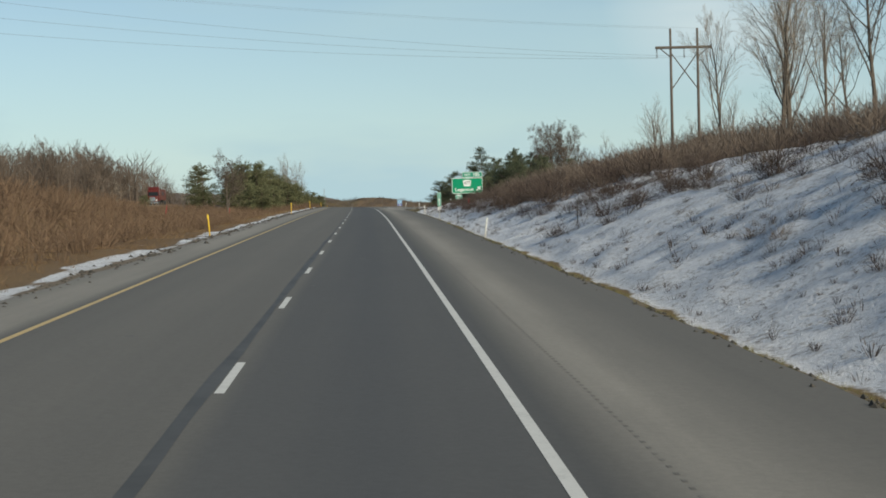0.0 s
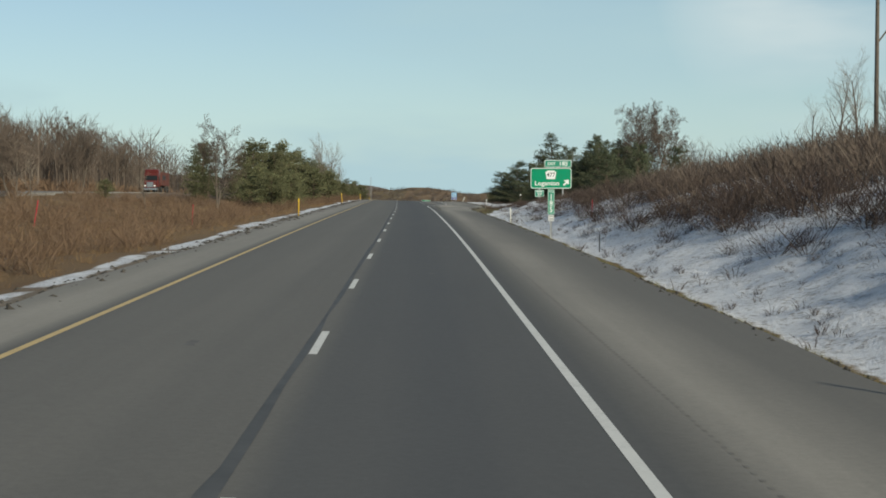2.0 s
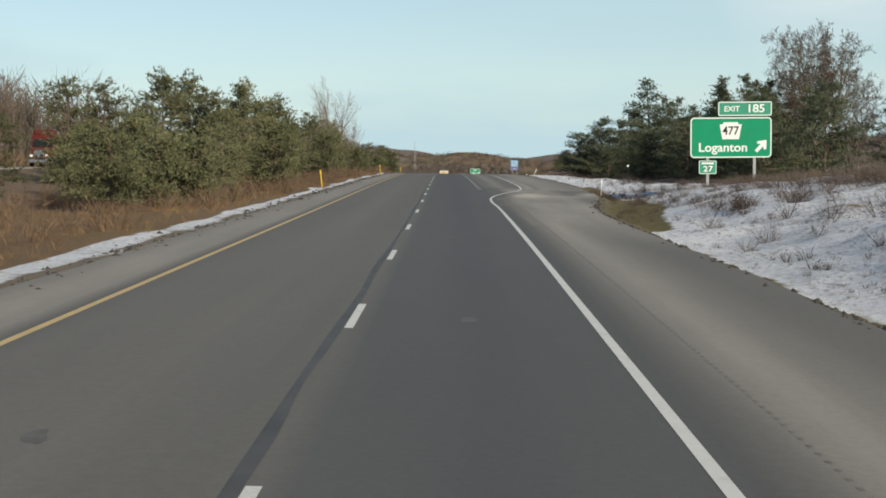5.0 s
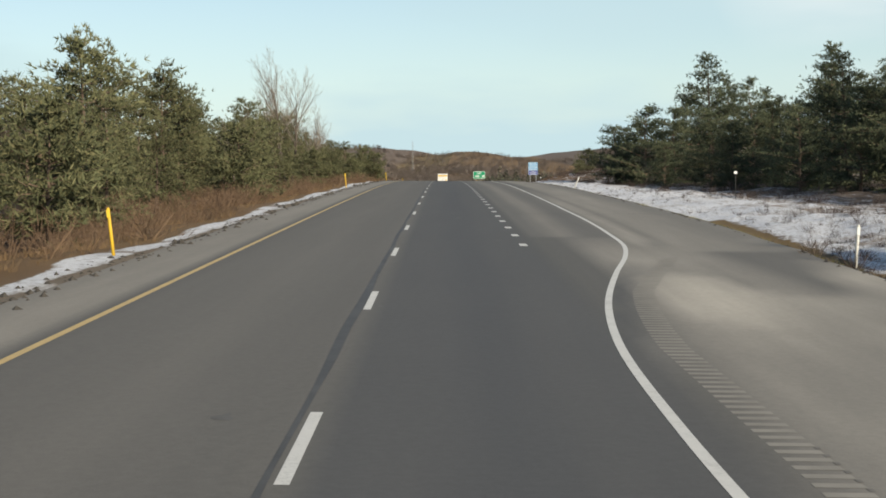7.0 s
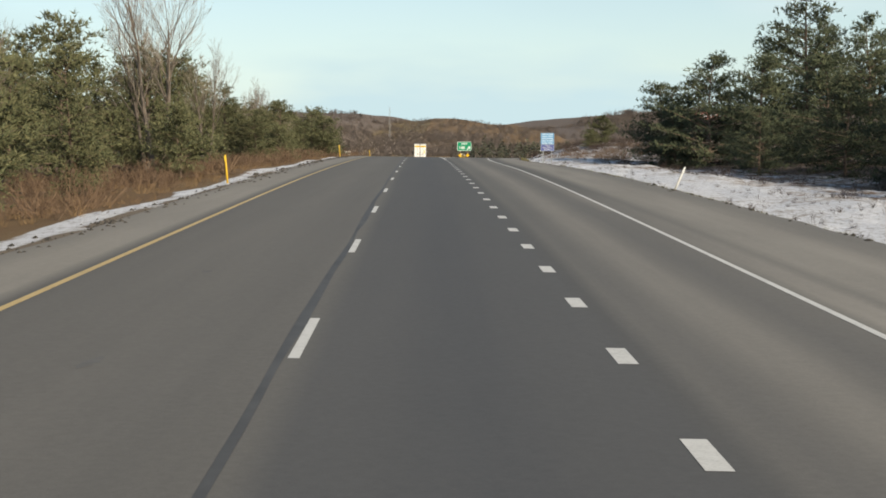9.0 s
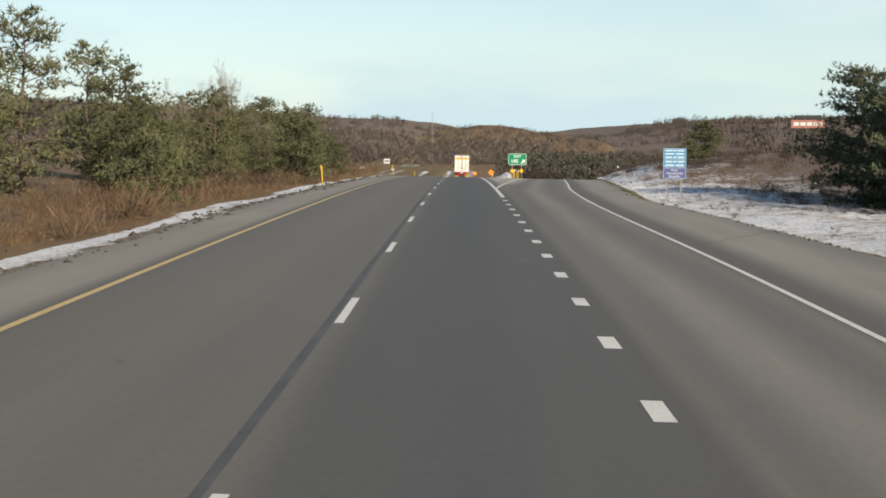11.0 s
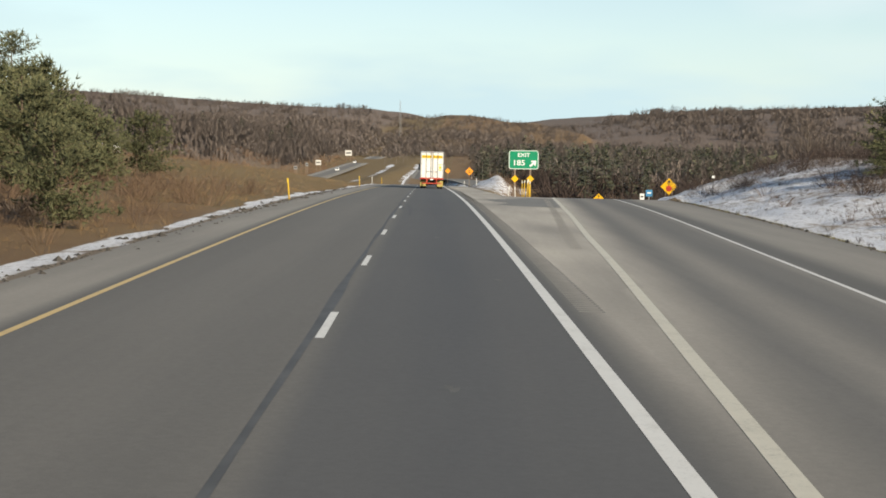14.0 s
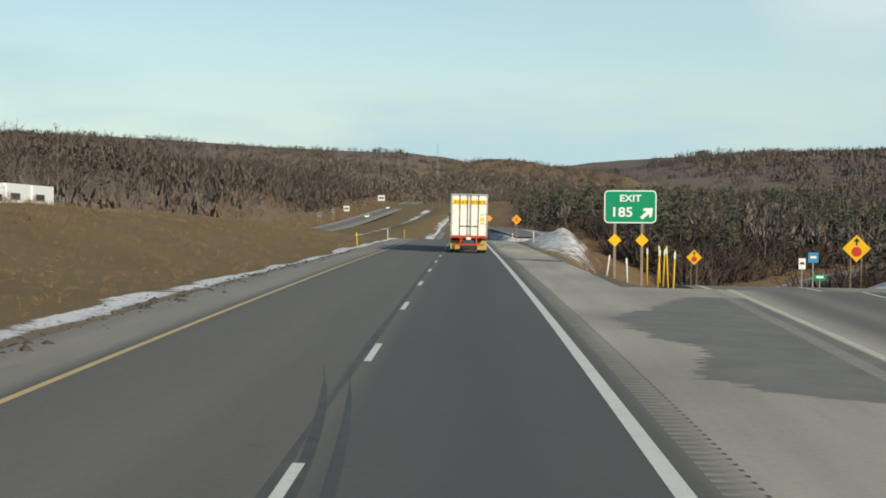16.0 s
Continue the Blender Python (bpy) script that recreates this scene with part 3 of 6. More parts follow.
def snow_cover(x, y):
    """How much of the ground is under snow, 0 to 1."""
    u = x - ROAD_X(y)
    edge = np.where(y < NOSE, PAVE_EDGE(y), 5.5)
    right = np.where(y < NOSE, u - edge, np.maximum(x - (RAMP_X(y) + 4.6), u - 11.0))
    s = smooth01((right - 0.6 - 0.25 * lumps(x, y, 2.1, 94)) / 0.5) * np.interp(right, [0, 5, 10, 14, 20, 34, 60], [0.50, 0.455, 0.42, 0.385, 0.32, 0.22, 0.12])
    s = s * np.where((y > 250) & (y < 380), 0.99 + 0.12 * lumps(x, y, 4, 20), np.where(y < 245, 1.10 + 0.12 * lumps(x, y, 2.4, 84) + np.interp(y, [75, 95], [0.34, 0.0]) * smooth01((right - 9) / 6), np.where(y < 500, 0.95 + 0.12 * lumps(x, y, 6, 19), 1.0)))
    s = s * np.where((y > 195) & (y < 262), smooth01((right - 0.9 - 1.9 * np.exp(-((y - 214) / 13) ** 2)) / 1.2), 1.0)
    s = s * np.where(y > 545, np.interp(y, [545, 560, 700], [1.0, 0.55, 0.4]), 1.0)
    heap = np.exp(-(((u - 8.6) / 4.0) ** 4) - ((y - 590) / 28) ** 4)
    s = np.maximum(s, 0.43 * heap)
    left = PAVE_LEFT - u
    strip = smooth01((left - 0.12 - 0.30 * lumps(x, y, 1.9, 86)) / 0.3) * (1 - smooth01((left - 1.2 - 0.40 * lumps(x, y, 5, 8)) / 0.4))
    strip = strip * (y < 1180)
    s = np.maximum(s, (np.interp(y, [100, 250], [0.47, 0.51]) + 0.16 * lumps(x, y, 1.7, 15)) * strip)
    s = np.maximum(s, np.where((left > 2) & (left < 40), 0.10 + 0.20 * lumps(x, y, 11, 9), 0))
    med = np.exp(-((x + 45) / 3.6) ** 2) + np.exp(-((u + 10.0) / 2.2) ** 2)
    s = np.maximum(s, np.where((y > 660) & (y < 1180), 0.47 * med * (0.85 + 0.3 * lumps(x, y, 9, 17)), 0))
    join = np.abs(x - JOIN_X(y))
    s = np.maximum(s, np.where((y > 700) & (y < 860) & (join < 9), 0.42 + 0.06 * lumps(x, y, 5, 18), 0))
    s = np.maximum(s, 0.47 * np.exp(-(((x + 122) / 26) ** 4) - ((y - 775) / 50) ** 4) * (0.85 + 0.4 * lumps(x, y, 11, 85)))
    return np.clip(s, 0, 1)


# ------------------------------------------------------------ ground sheet
gy = np.concatenate([np.arange(-60, -6, 1.4), np.arange(-6, 262, 0.62), np.arange(262, 560, 1.2), np.arange(560, 760, 2.5), np.arange(760, 1300, 10.0), np.arange(1300, 2000, 40), np.linspace(2000, 4600, 14)])
gu = np.concatenate([np.linspace(-2600, -240, 16), np.arange(-220, -70, 10.0), np.arange(-70, -30, 3.0), np.arange(-30, -12, 1.2), np.arange(-12, -7.9, 0.4),
                     np.arange(-7, 5, 3.0), np.arange(5, 22, 0.42), np.arange(22, 34, 0.8), np.arange(34, 70, 3.0), np.arange(70, 240, 10.0), np.linspace(250, 2600, 16)])
YY, UU = np.meshgrid(gy, gu, indexing="ij")
XX = UU + ROAD_X(YY)
ZZ = ground_height(XX, YY)
nr, nc = YY.shape
quad = np.arange(nr * nc).reshape(nr, nc)
quads = np.stack([quad[:-1, :-1], quad[:-1, 1:], quad[1:, 1:], quad[1:, :-1]], -1).reshape(-1, 4)
me = mesh_np("ground", np.stack([XX, YY, ZZ], -1), quads, M_GROUND, smooth=True)
ca = me.color_attributes.new("cover", "FLOAT_COLOR", "POINT")
uu = XX - ROAD_X(YY)
edge = np.where(YY < NOSE, PAVE_EDGE(YY), 5.5)
gap = np.minimum(np.abs(uu - edge), np.abs(uu - PAVE_LEFT))
gravel = np.clip(1 - gap / np.where(uu < 0, 1.5, 0.9), 0, 1) * 0.9
gravel = gravel * (YY < 1180)
gravel = np.maximum(gravel, np.where((YY > 500) & (YY < 560) & (uu > 5) & (XX < RAMP_X(YY) - 4), 0.8, 0))
turf = np.where((uu > edge) & (uu < edge + 3.5), np.where((YY > 150) & (YY < 235), 1.0, 0.35), 0) + np.where((YY > 460) & (uu < -9), 0.42, 0)
col = np.stack([snow_cover(XX, YY), gravel, np.clip(turf, 0, 1), np.ones_like(XX)], -1)
ca.data.foreach_set("color", col.astype(np.float32).ravel())
ca = me.color_attributes.new("litter", "FLOAT_COLOR", "POINT")
lit = np.maximum(smooth01((OPP_X(YY) - 16 - XX) / 14), np.where(YY > 540, smooth01((XX - np.maximum(RAMP_X(YY) + 10, 10)) / 12), smooth01((uu - np.where(YY < 255, 14, 20)) / 7)))
lit = np.maximum(lit, np.where((YY > 205) & (YY < 485), 0.6 * smooth01((-13 - uu) / 4), 0))
ca.data.foreach_set("color", np.repeat(lit[..., None], 4, -1).astype(np.float32).ravel())
ground = tagged(new("ground", me), "rolling winter verge with old snow, dead grass and gravel", "ground", kind="structure")

# ------------------------------------------------------------ pavements


def ribbon(name, left, right, top, ys, mat, skirt=0.3, cols=None):
    """A strip of pavement with its outer edges turned down. left, right, top: functions giving offsets from a centre line."""
    verts, tone = [], []
    n = 60 if cols else 14
    for y in ys:
        l, r = float(left(y)), float(right(y))
        us = [l] + [q for q in (cols or []) if l + 0.2 < q < r - 0.2]
        us = us + list(np.linspace(us[-1], r, n - len(us) + 1)[1:])
        for q in us:
            verts.append(top(q, y))
            tone.append((q, y))
    V = np.array(verts).reshape(len(ys), n, 3)
    lo = V[:, [0, -1]].copy()
    lo[..., 2] -= skirt
    lo[:, 0, 0] -= 0.05
    lo[:, 1, 0] += 0.05
    V = np.concatenate([lo[:, :1], V, lo[:, 1:]], 1)
    tone = np.array(tone).reshape(len(ys), n, 2)
    tone = np.concatenate([tone[:, :1], tone, tone[:, -1:]], 1)
    q = np.arange(V.shape[0] * V.shape[1]).reshape(V.shape[:2])
    f = np.stack([q[:-1, :-1], q[:-1, 1:], q[1:, 1:], q[1:, :-1]], -1).reshape(-1, 4)
    me = mesh_np(name, V.reshape(-1, 3), f, mat, smooth=False)
    return me, tone.reshape(-1, 2)


def tone_of(me, uy, fn):
    ca = me.color_attributes.new("tone", "FLOAT_COLOR", "POINT")
    c = np.zeros((len(uy), 4), np.float32)
    c[:, 3] = 1
    c[:, 0], c[:, 1] = fn(uy[:, 0], uy[:, 1])
    ca.data.foreach_set("color", c.ravel())


def main_tone(u, y):
    edge = np.where(y < 508, EDGE_LINE(y), 1.83)
    gore = np.where(y > 397, GORE_LINE(np.minimum(y, 508)), 1e3)
    # dust on the shoulders
    dust = 0.46 * smooth01((u - edge - 0.5) / 1.1) * (1 - 0.45 * smooth01((u - edge - 2.6) / 1.6))
    band = np.exp(-((u - 3.35 - 0.25 * lumps(0.0, y, 23, 87)) / 0.62) ** 2) * (0.75 + 0.35 * lumps(u * 2.5, y, 16, 88))
    dust = np.where(y < 240, 0.25 * smooth01((u - edge - 0.45) / 0.9) * (1 - 0.65 * smooth01((u - 4.3) / 1.0)) + 0.34 * band * (u > edge + 0.3), dust)
    dust = np.maximum(dust, (0.50 - 0.22 * smooth01((-7.3 - u) / 0.6)) * smooth01((-6.2 - u) / 0.5))
    inside = (y > 400) & (u > 1.95) & (u < gore)
    dust = np.where(inside, 0.95 * smooth01((u - 2.2) / 0.5) * (0.35 + 0.65 * smooth01((y - 408) / 26)) * (0.82 + 0.3 * lumps(u * 3, y, 6, 25)) + 0.05, dust)
    pale = 0.60 * smooth01((u - 3.0) / 0.7) * (1 - smooth01((u - 6.2) / 1.6)) * np.interp(y, [175, 200, 236, 250], [0, 1, 1, 0]) * np.clip(0.85 + 0.5 * lumps(u * 1.6, y, 7, 26), 0.3, 1)
    dust = np.maximum(dust, pale)
    swirl = np.exp(-((y - 226 - 2.0 * (u - 4)) / 9) ** 2) * smooth01((u - edge - 0.1) / 0.4)
    dust = np.maximum(dust, 1.0 * swirl * np.clip(0.6 + lumps(u * 2.2, y, 5, 21), 0.1, 1))
    dust = np.maximum(dust, 0.75 * np.exp(-((u - edge - 0.55) / 0.5) ** 2) * np.interp(y, [236, 244, 280, 320], [0, 1, 0.7, 0]))
    lane = (y > 245) & (u > 2.1) & (u < edge) & (u > np.where(y > 400, gore, -9))
    mid = (np.where(y > 400, gore, 1.83) + edge) / 2
    dust = np.where(lane, 0.12 + 0.22 * np.exp(-((u - mid + 0.05) / 0.5) ** 2) + 0.22 * smooth01((u - edge + 0.55) / 0.5) * (y > 300) + np.where(y > 400, 0.75 * smooth01((y - 405) / 25) * (1 - smooth01((u - gore) / 1.5)), 0), dust)
    dust = np.where((u > -6.1) & (u < 1.95), 0.07 + 0.05 * np.exp(-((u + 3.9) / 0.8) ** 2), dust)
    # darker travel lane, oil in the middle, rubber in the wheel tracks
    dark = 0.80 * smooth01((u + 1.85) / 0.4) * (1 - smooth01((u - 1.75) / 0.6)) + 0.30 * np.exp(-((u - 0.05) / 0.5) ** 2)
    dark = np.maximum(dark, 0.12 * np.exp(-((u + 2.9) / 0.5) ** 2))
    dark = np.where(lane, 0.32 * np.exp(-((u - mid - 0.95) / 0.4) ** 2) + 0.32 * np.exp(-((u - mid + 0.95) / 0.4) ** 2), dark)
    dark = np.maximum(dark, np.where((u > edge + 0.1) & (u < edge + 0.55), 0.45, 0) * (y < 235))
    return np.clip(dust, 0, 1), np.clip(dark, 0, 1)


road = thing("road", "two-lane highway carriageway of worn grey asphalt", "road", kind="structure")
COLS = [-7.4, -6.6, -6.2, -5.6, -5, -4.4, -3.8, -3.2, -2.6, -2.1, -1.83, -1.5, -1.2, -0.8, -0.4, 0, 0.4, 0.8, 1.2, 1.5, 1.83, 2.1, 2.4, 2.7, 3.0, 3.4, 3.8, 4.2, 4.6, 5.0, 5.4, 5.8, 6.2]
me, uy = ribbon("pavement", lambda y: PAVE_LEFT + 0.10 * lumps(3.3, y, 4, 31), lambda y: PAVE_EDGE(y) + 0.14 * lumps(9.7, y, 3, 32), lambda u, y: on_road(u, y) if u < 9 else (float(ROAD_X(y) + u), y, float(ROAD_Z(y) + cross(y) * 9 - 0.012 * (u - 9))),
               np.arange(-60, NOSE + 0.1, 1.0), M_ASPHALT, cols=COLS)
tone_of(me, uy, main_tone)
part("pavement", me, None, road)
me, uy = ribbon("pavement", lambda y: PAVE_LEFT, lambda y: 5.5 + 0.1 * lumps(9.7, y, 3, 32), lambda u, y: on_road(u, y), np.concatenate([np.arange(NOSE, 700, 2.0), np.arange(700, 1190, 6.0)]), M_ASPHALT, cols=COLS)
tone_of(me, uy, main_tone)
part("pavement", me, None, road)


def simple_tone(u, y):
    return 0.22 + 0.3 * smooth01((np.abs(u) - 2.4) / 0.6), 0.25 * np.exp(-(u / 1.4) ** 2)


def side_road(name, label, cx, cz, half, ys):
    rd = thing(name, label, "road", kind="structure")
    me, uy = ribbon("pavement", lambda y: -half[0], lambda y: half[1], lambda u, y: (float(cx(y) + u), float(y), float(cz(y) - 0.012 * u)), ys, M_ASPHALT)
    tone_of(me, uy, simple_tone)
    part("pavement", me, None, rd)
    return rd


ramp = side_road("exit_ramp", "exit ramp of grey asphalt bending down to the right", RAMP_X, RAMP_Z, (2.9, 6.0), np.arange(NOSE, 800, 2.0))
far_road = side_road("opposite_carriageway", "opposite highway carriageway of pale grey asphalt", OPP_X, OPP_Z, (5.8, 5.8), np.arange(-60, 1400, 6.0))
side_road("entrance_ramp", "narrow entrance ramp between snowy banks", JOIN_X, JOIN_Z, (3.3, 3.3), np.arange(716, 915, 3.0))

# ------------------------------------------------------------ road markings


def stripe(y0, y1, left, right, h=0.004, step=2.0, top=on_road):
    ys = np.append(np.arange(y0, y1, step), y1)
    if y1 - ys[-2] < 1e-3:
        ys = np.delete(ys, -2)
    V = [top(float(f(y)) if callable(f) else f, y, h) for y in ys for f in (left, right)]
    n = len(ys)
    return mesh_np("marking", V, [(2 * i, 2 * i + 1, 2 * i + 3, 2 * i + 2) for i in range(n - 1)])


def wide_top(u, y, h=0.0):
    return on_road(u, y, h) if u < 9 else (float(ROAD_X(y) + u), float(y), float(ROAD_Z(y) + cross(y) * 9 - 0.012 * (u - 9) + h))


part("yellow_edge_line", stripe(-60, 780, -6.14, -6.01), M_YELLOW_LINE, road, "faded yellow edge line")
part("white_edge_line", stripe(-60, 200, 1.76, 1.905), M_WHITE_LINE, road, "white edge line")
part("white_edge_line", stripe(200, 252, lambda y: EDGE_LINE(y) - 0.065, lambda y: EDGE_LINE(y) + 0.065, step=0.7), M_WHITE_LINE, road, "white edge line swinging out to the exit lane")
part("white_edge_line", stripe(252, NOSE, lambda y: EDGE_LINE(y) - 0.065, lambda y: EDGE_LINE(y) + 0.065, top=wide_top), M_WHITE_LINE, road, "white edge line of the exit lane")
part("gore_line", stripe(383.6, 760, 1.755, 1.965, step=3.0), M_WHITE_LINE, road, "broad white gore line")
part("gore_line", stripe(397.0, NOSE, lambda y: GORE_LINE(y) - 0.11, lambda y: GORE_LINE(y) + 0.11, h=0.0045, top=wide_top), M_DUSTY_LINE, road, "dusty broad white gore line")
ramp_top = lambda u, y, h=0.0: (float(RAMP_X(y) + u), float(y), float(RAMP_Z(y) - 0.012 * u + h))
part("ramp_line", stripe(NOSE, 790, -2.42, -2.16, top=ramp_top), M_DUSTY_LINE, ramp, "dusty white line")
part("ramp_line", stripe(NOSE, 790, 2.05, 2.2, top=ramp_top), M_WHITE_LINE, ramp, "white line")
opp_top = lambda u, y, h=0.0: (float(OPP_X(y) + u), float(y), float(OPP_Z(y) - 0.012 * u + h))
part("white_edge_line", stripe(-40, 1390, -3.75, -3.6, h=0.02, step=8, top=opp_top), M_WHITE_LINE, far_road)
part("yellow_edge_line", stripe(-40, 1390, 3.6, 3.75, h=0.02, step=8, top=opp_top), M_YELLOW_LINE, far_road)
PERIOD, DASH0 = 12.209, 4.75
k = 0
for i in range(-4, 60):
    y0 = DASH0 + PERIOD * i
    part("lane_dash", stripe(y0, y0 + 3.048, -1.895, -1.765, step=1.6), M_WHITE_LINE, road)
for i in range(32):
    y0 = float(np.interp(i, [0, 3, 6, 19, 31], [241.0, 255.2, 268.8, 328.3, 382.2]))
    if y0 < 383.2:
        part("exit_dash", stripe(y0, y0 + 1.05, 1.72, 1.95, step=1.6), M_WHITE_LINE, road)
part("joint_seam", stripe(-60, 700, lambda y: -2.04 - 0.06 * (y < 70) + 0.04 * lumps(1.0, y, 6, 41), lambda y: -1.92 + 0.05 * lumps(5.0, y, 3, 42), h=0.0025, step=1.0), M_SEAM_SHADE, road, "dark bitumen seam along the lane joint")


# ------------------------------------------------------------ rumble strips, wear marks
def rumble(y0, y1, uf, w, name, label, step=0.31, mat=None):
    """A row of milled grooves with dark rims; one joined piece."""
    V, F = [], []
    for y in np.arange(y0, y1, step):
        a = float(uf(y))
        n = len(V)
        V += [wide_top(a, y, 0.0025), wide_top(a + w, y, 0.0025), wide_top(a + w, y + 0.15, 0.0025), wide_top(a, y + 0.15, 0.0025)]
        F.append((n, n + 1, n + 2, n + 3))
    me = mesh_np(name, V, F, mat or M_GROOVE)
    return tagged(part(name, me, None, road, label), kind="stuff")


# dark dashes along the groove ends: their shade put into colour
def groove_row(y0, y1, uf, w, mat=None):
    V, F = [], []
    for y in np.arange(y0, y1, 0.31):
        a = float(uf(y))
        n = len(V)
        V += [wide_top(a, y, 0.003), wide_top(a + w, y, 0.003), wide_top(a + w, y + 0.10, 0.003), wide_top(a, y + 0.10, 0.003)]
        F.append((n, n + 1, n + 2, n + 3))
    return tagged(part("groove_shadow_edge", mesh_np("groove_edge", V, F, mat or M_SEAM_SHADE), None, road, "dark painted shade at the groove ends"), kind="stuff")


M_GROOVE_END = plain("groove_end_shade", (0.145, 0.138, 0.125), 0.95, spread=0.3, scale=3.0)
M_GROOVE_PALE = plain("pale_dust_groove", (0.30, 0.28, 0.245), 0.95, spread=0.2, scale=2.0)
M_GROOVE = plain("dusty_groove", (0.235, 0.222, 0.195), 0.95, spread=0.2, scale=2.0)
rumble(192, 237, lambda y: max(2.46, float(EDGE_LINE(y)) + float(np.interp(y, [215, 228, 236], [0.6, 0.45, 0.95]))), 0.42, "rumble_strip", "milled rumble strip filled with pale dust")
groove_row(-40, 214, lambda y: 2.86, 0.05, M_GROOVE_END)
rumble(424, 545, lambda y: 2.22, 0.40, "rumble_strip", "milled rumble strip beside the gore line")
groove_row(424, 545, lambda y: 2.62, 0.05)
rumble(440, 508, lambda y: GORE_LINE(y) - 0.85, 0.36, "rumble_strip", "milled rumble strip beside the ramp line", mat=M_GROOVE_PALE)


def smear(y0, y1, uf, w0, w1, name, label, mat, h=0.003):
    ys = np.linspace(y0, y1, 24)
    q = np.linspace(0, 1, 24)
    w = (w0 + (w1 - w0) * q) * np.sin(np.clip(q * 1.15 + 0.02, 0, 1) * math.pi) ** 0.5 + 0.01
    V = [wide_top(float(uf(t)) + s * d / 2, float(y), h) for y, t, d in zip(ys, q, w) for s in (-1, 1)]
    return part(name, mesh_np(name, V, [(2 * i, 2 * i + 1, 2 * i + 3, 2 * i + 2) for i in range(23)]), mat, road, label)


M_SKID = plain("tyre_rubber_mark", (0.068, 0.067, 0.068), 0.8, spread=0.25, scale=1.5)
M_STAIN = plain("pale_road_stain", (0.108, 0.106, 0.101), 0.9, spread=0.3, scale=3.0)
M_CRACK = plain("road_crack", (0.05, 0.048, 0.046), 0.9, spread=0.3, scale=3.0)
smear(466, 480.2, lambda t: -1.66 - 0.84 * t ** 2.2, 0.13, 0.13, "skid_mark", "dark curved tyre skid mark", M_SKID)
smear(459, 480.6, lambda t: -1.22 - 0.90 * t ** 2.6, 0.13, 0.13, "skid_mark", "dark curved tyre skid mark", M_SKID)
for k in range(34):
    y0 = 4 + 14.6 * k + 8 * rng.random()
    u0 = rng.choice([-0.15, 0.1, -1.55, -2.4, 1.2, -3.9]) + 0.15 * rng.normal()
    rad = 0.05 + 0.09 * rng.random()
    ang = np.arange(14) * math.tau / 14
    rr = rad * (1 + 0.25 * np.sin(2 * ang + k) + 0.22 * rng.normal(size=14))
    V = [wide_top(u0, y0, 0.003)] + [wide_top(u0 + q * math.cos(w), y0 + 2.2 * q * math.sin(w), 0.003) for q, w in zip(rr, ang)]
    part("stain", mesh_np("stain", V, [(0, 1 + i, 1 + (i + 1) % 14) for i in range(14)]), M_STAIN, road)


M_DAMP = plain("damp_dusty_asphalt", (0.158, 0.150, 0.135), 0.75, spread=0.25, scale=0.7)
ys = np.arange(477.2, 502.6, 0.12)
shore = np.interp(ys, [477.2, 478.4, 480.6, 483, 485, 487, 490, 493, 496, 499, 502.6], [5.9, 4.4, 3.6, 4.3, 4.5, 3.9, 3.5, 3.8, 4.7, 5.7, 7.2])
shore = shore + 0.20 * lumps(shore * 0 + 2.0, ys, 0.8, 61) + 0.14 * rng.normal(size=len(ys)) + 0.25 * lumps(shore * 0 + 7.0, ys, 2.7, 62)
V = [wide_top(float(q), float(y), 0.0018) for y, l in zip(ys, shore) for q in (l, max(float(GORE_LINE(y)) - 0.16, float(l) + 0.05))]
part("damp_patch", mesh_np("damp_patch", V, [(2 * i, 2 * i + 1, 2 * i + 3, 2 * i + 2) for i in range(len(ys) - 1)], M_DAMP), None, road, "damp dark patch with ragged edge")


def crack(pts, w, label):
    V = []
    for k, (u, y) in enumerate(pts):
        V += [wide_top(u, y - w / 2, 0.0025), wide_top(u, y + w / 2, 0.0025)]
    part("crack", mesh_np("crack", V, [(2 * i, 2 * i + 1, 2 * i + 3, 2 * i + 2) for i in range(len(pts) - 1)]), M_CRACK, road, label)


for y0, ua, ub, slope in ((139, 2.3, 6.1, -0.8), (131, 2.4, 5.9, -1.6), (262.6, 2.6, 10, 0.15), (352, 6.3, 10, 2.0), (386, 6.5, 10, 3.0)):
    us = np.linspace(ua, ub, 26)
    crack([(float(u), y0 + slope * (u - ua) + 0.12 * math.sin(7 * u) + 0.08 * rng.normal()) for u in us], 0.07, "dark transverse pavement crack")
# rubble and grit along the pavement edges
V, F = [], []
for k in range(5200):
    left_side = rng.random() < 0.55
    y = -10 + 560 * rng.random()
    u = PAVE_LEFT - 0.15 + 0.30 * rng.normal() if left_side else float(PAVE_EDGE(min(y, 508))) + 0.15 + 0.20 * rng.normal()
    if not left_side and y > 505:
        continue
    x = float(ROAD_X(y)) + u
    z = on_road(u, y)[2] if (PAVE_LEFT < u < float(PAVE_EDGE(min(y, 508)))) else None
    big = left_side and float(lumps(4.0, y, 2.2, 89)) > 0.1
    V.append((x, y, z, 0.025 + (0.13 if big else 0.07) * rng.random() ** 2))
P = np.array([(a, b, 0 if c is None else c, d, c is None) for a, b, c, d in V], float)
gz = ground_height(P[:, 0], P[:, 1])
P[:, 2] = np.where(P[:, 4] > 0, gz, P[:, 2])
oct_v = np.array([(1, 0, 0), (-1, 0, 0), (0, 1, 0), (0, -1, 0), (0, 0, 0.7), (0, 0, -0.5)])
oct_f = np.array([(0, 2, 4), (2, 1, 4), (1, 3, 4), (3, 0, 4), (2, 0, 5), (1, 2, 5), (3, 1, 5), (0, 3, 5)])
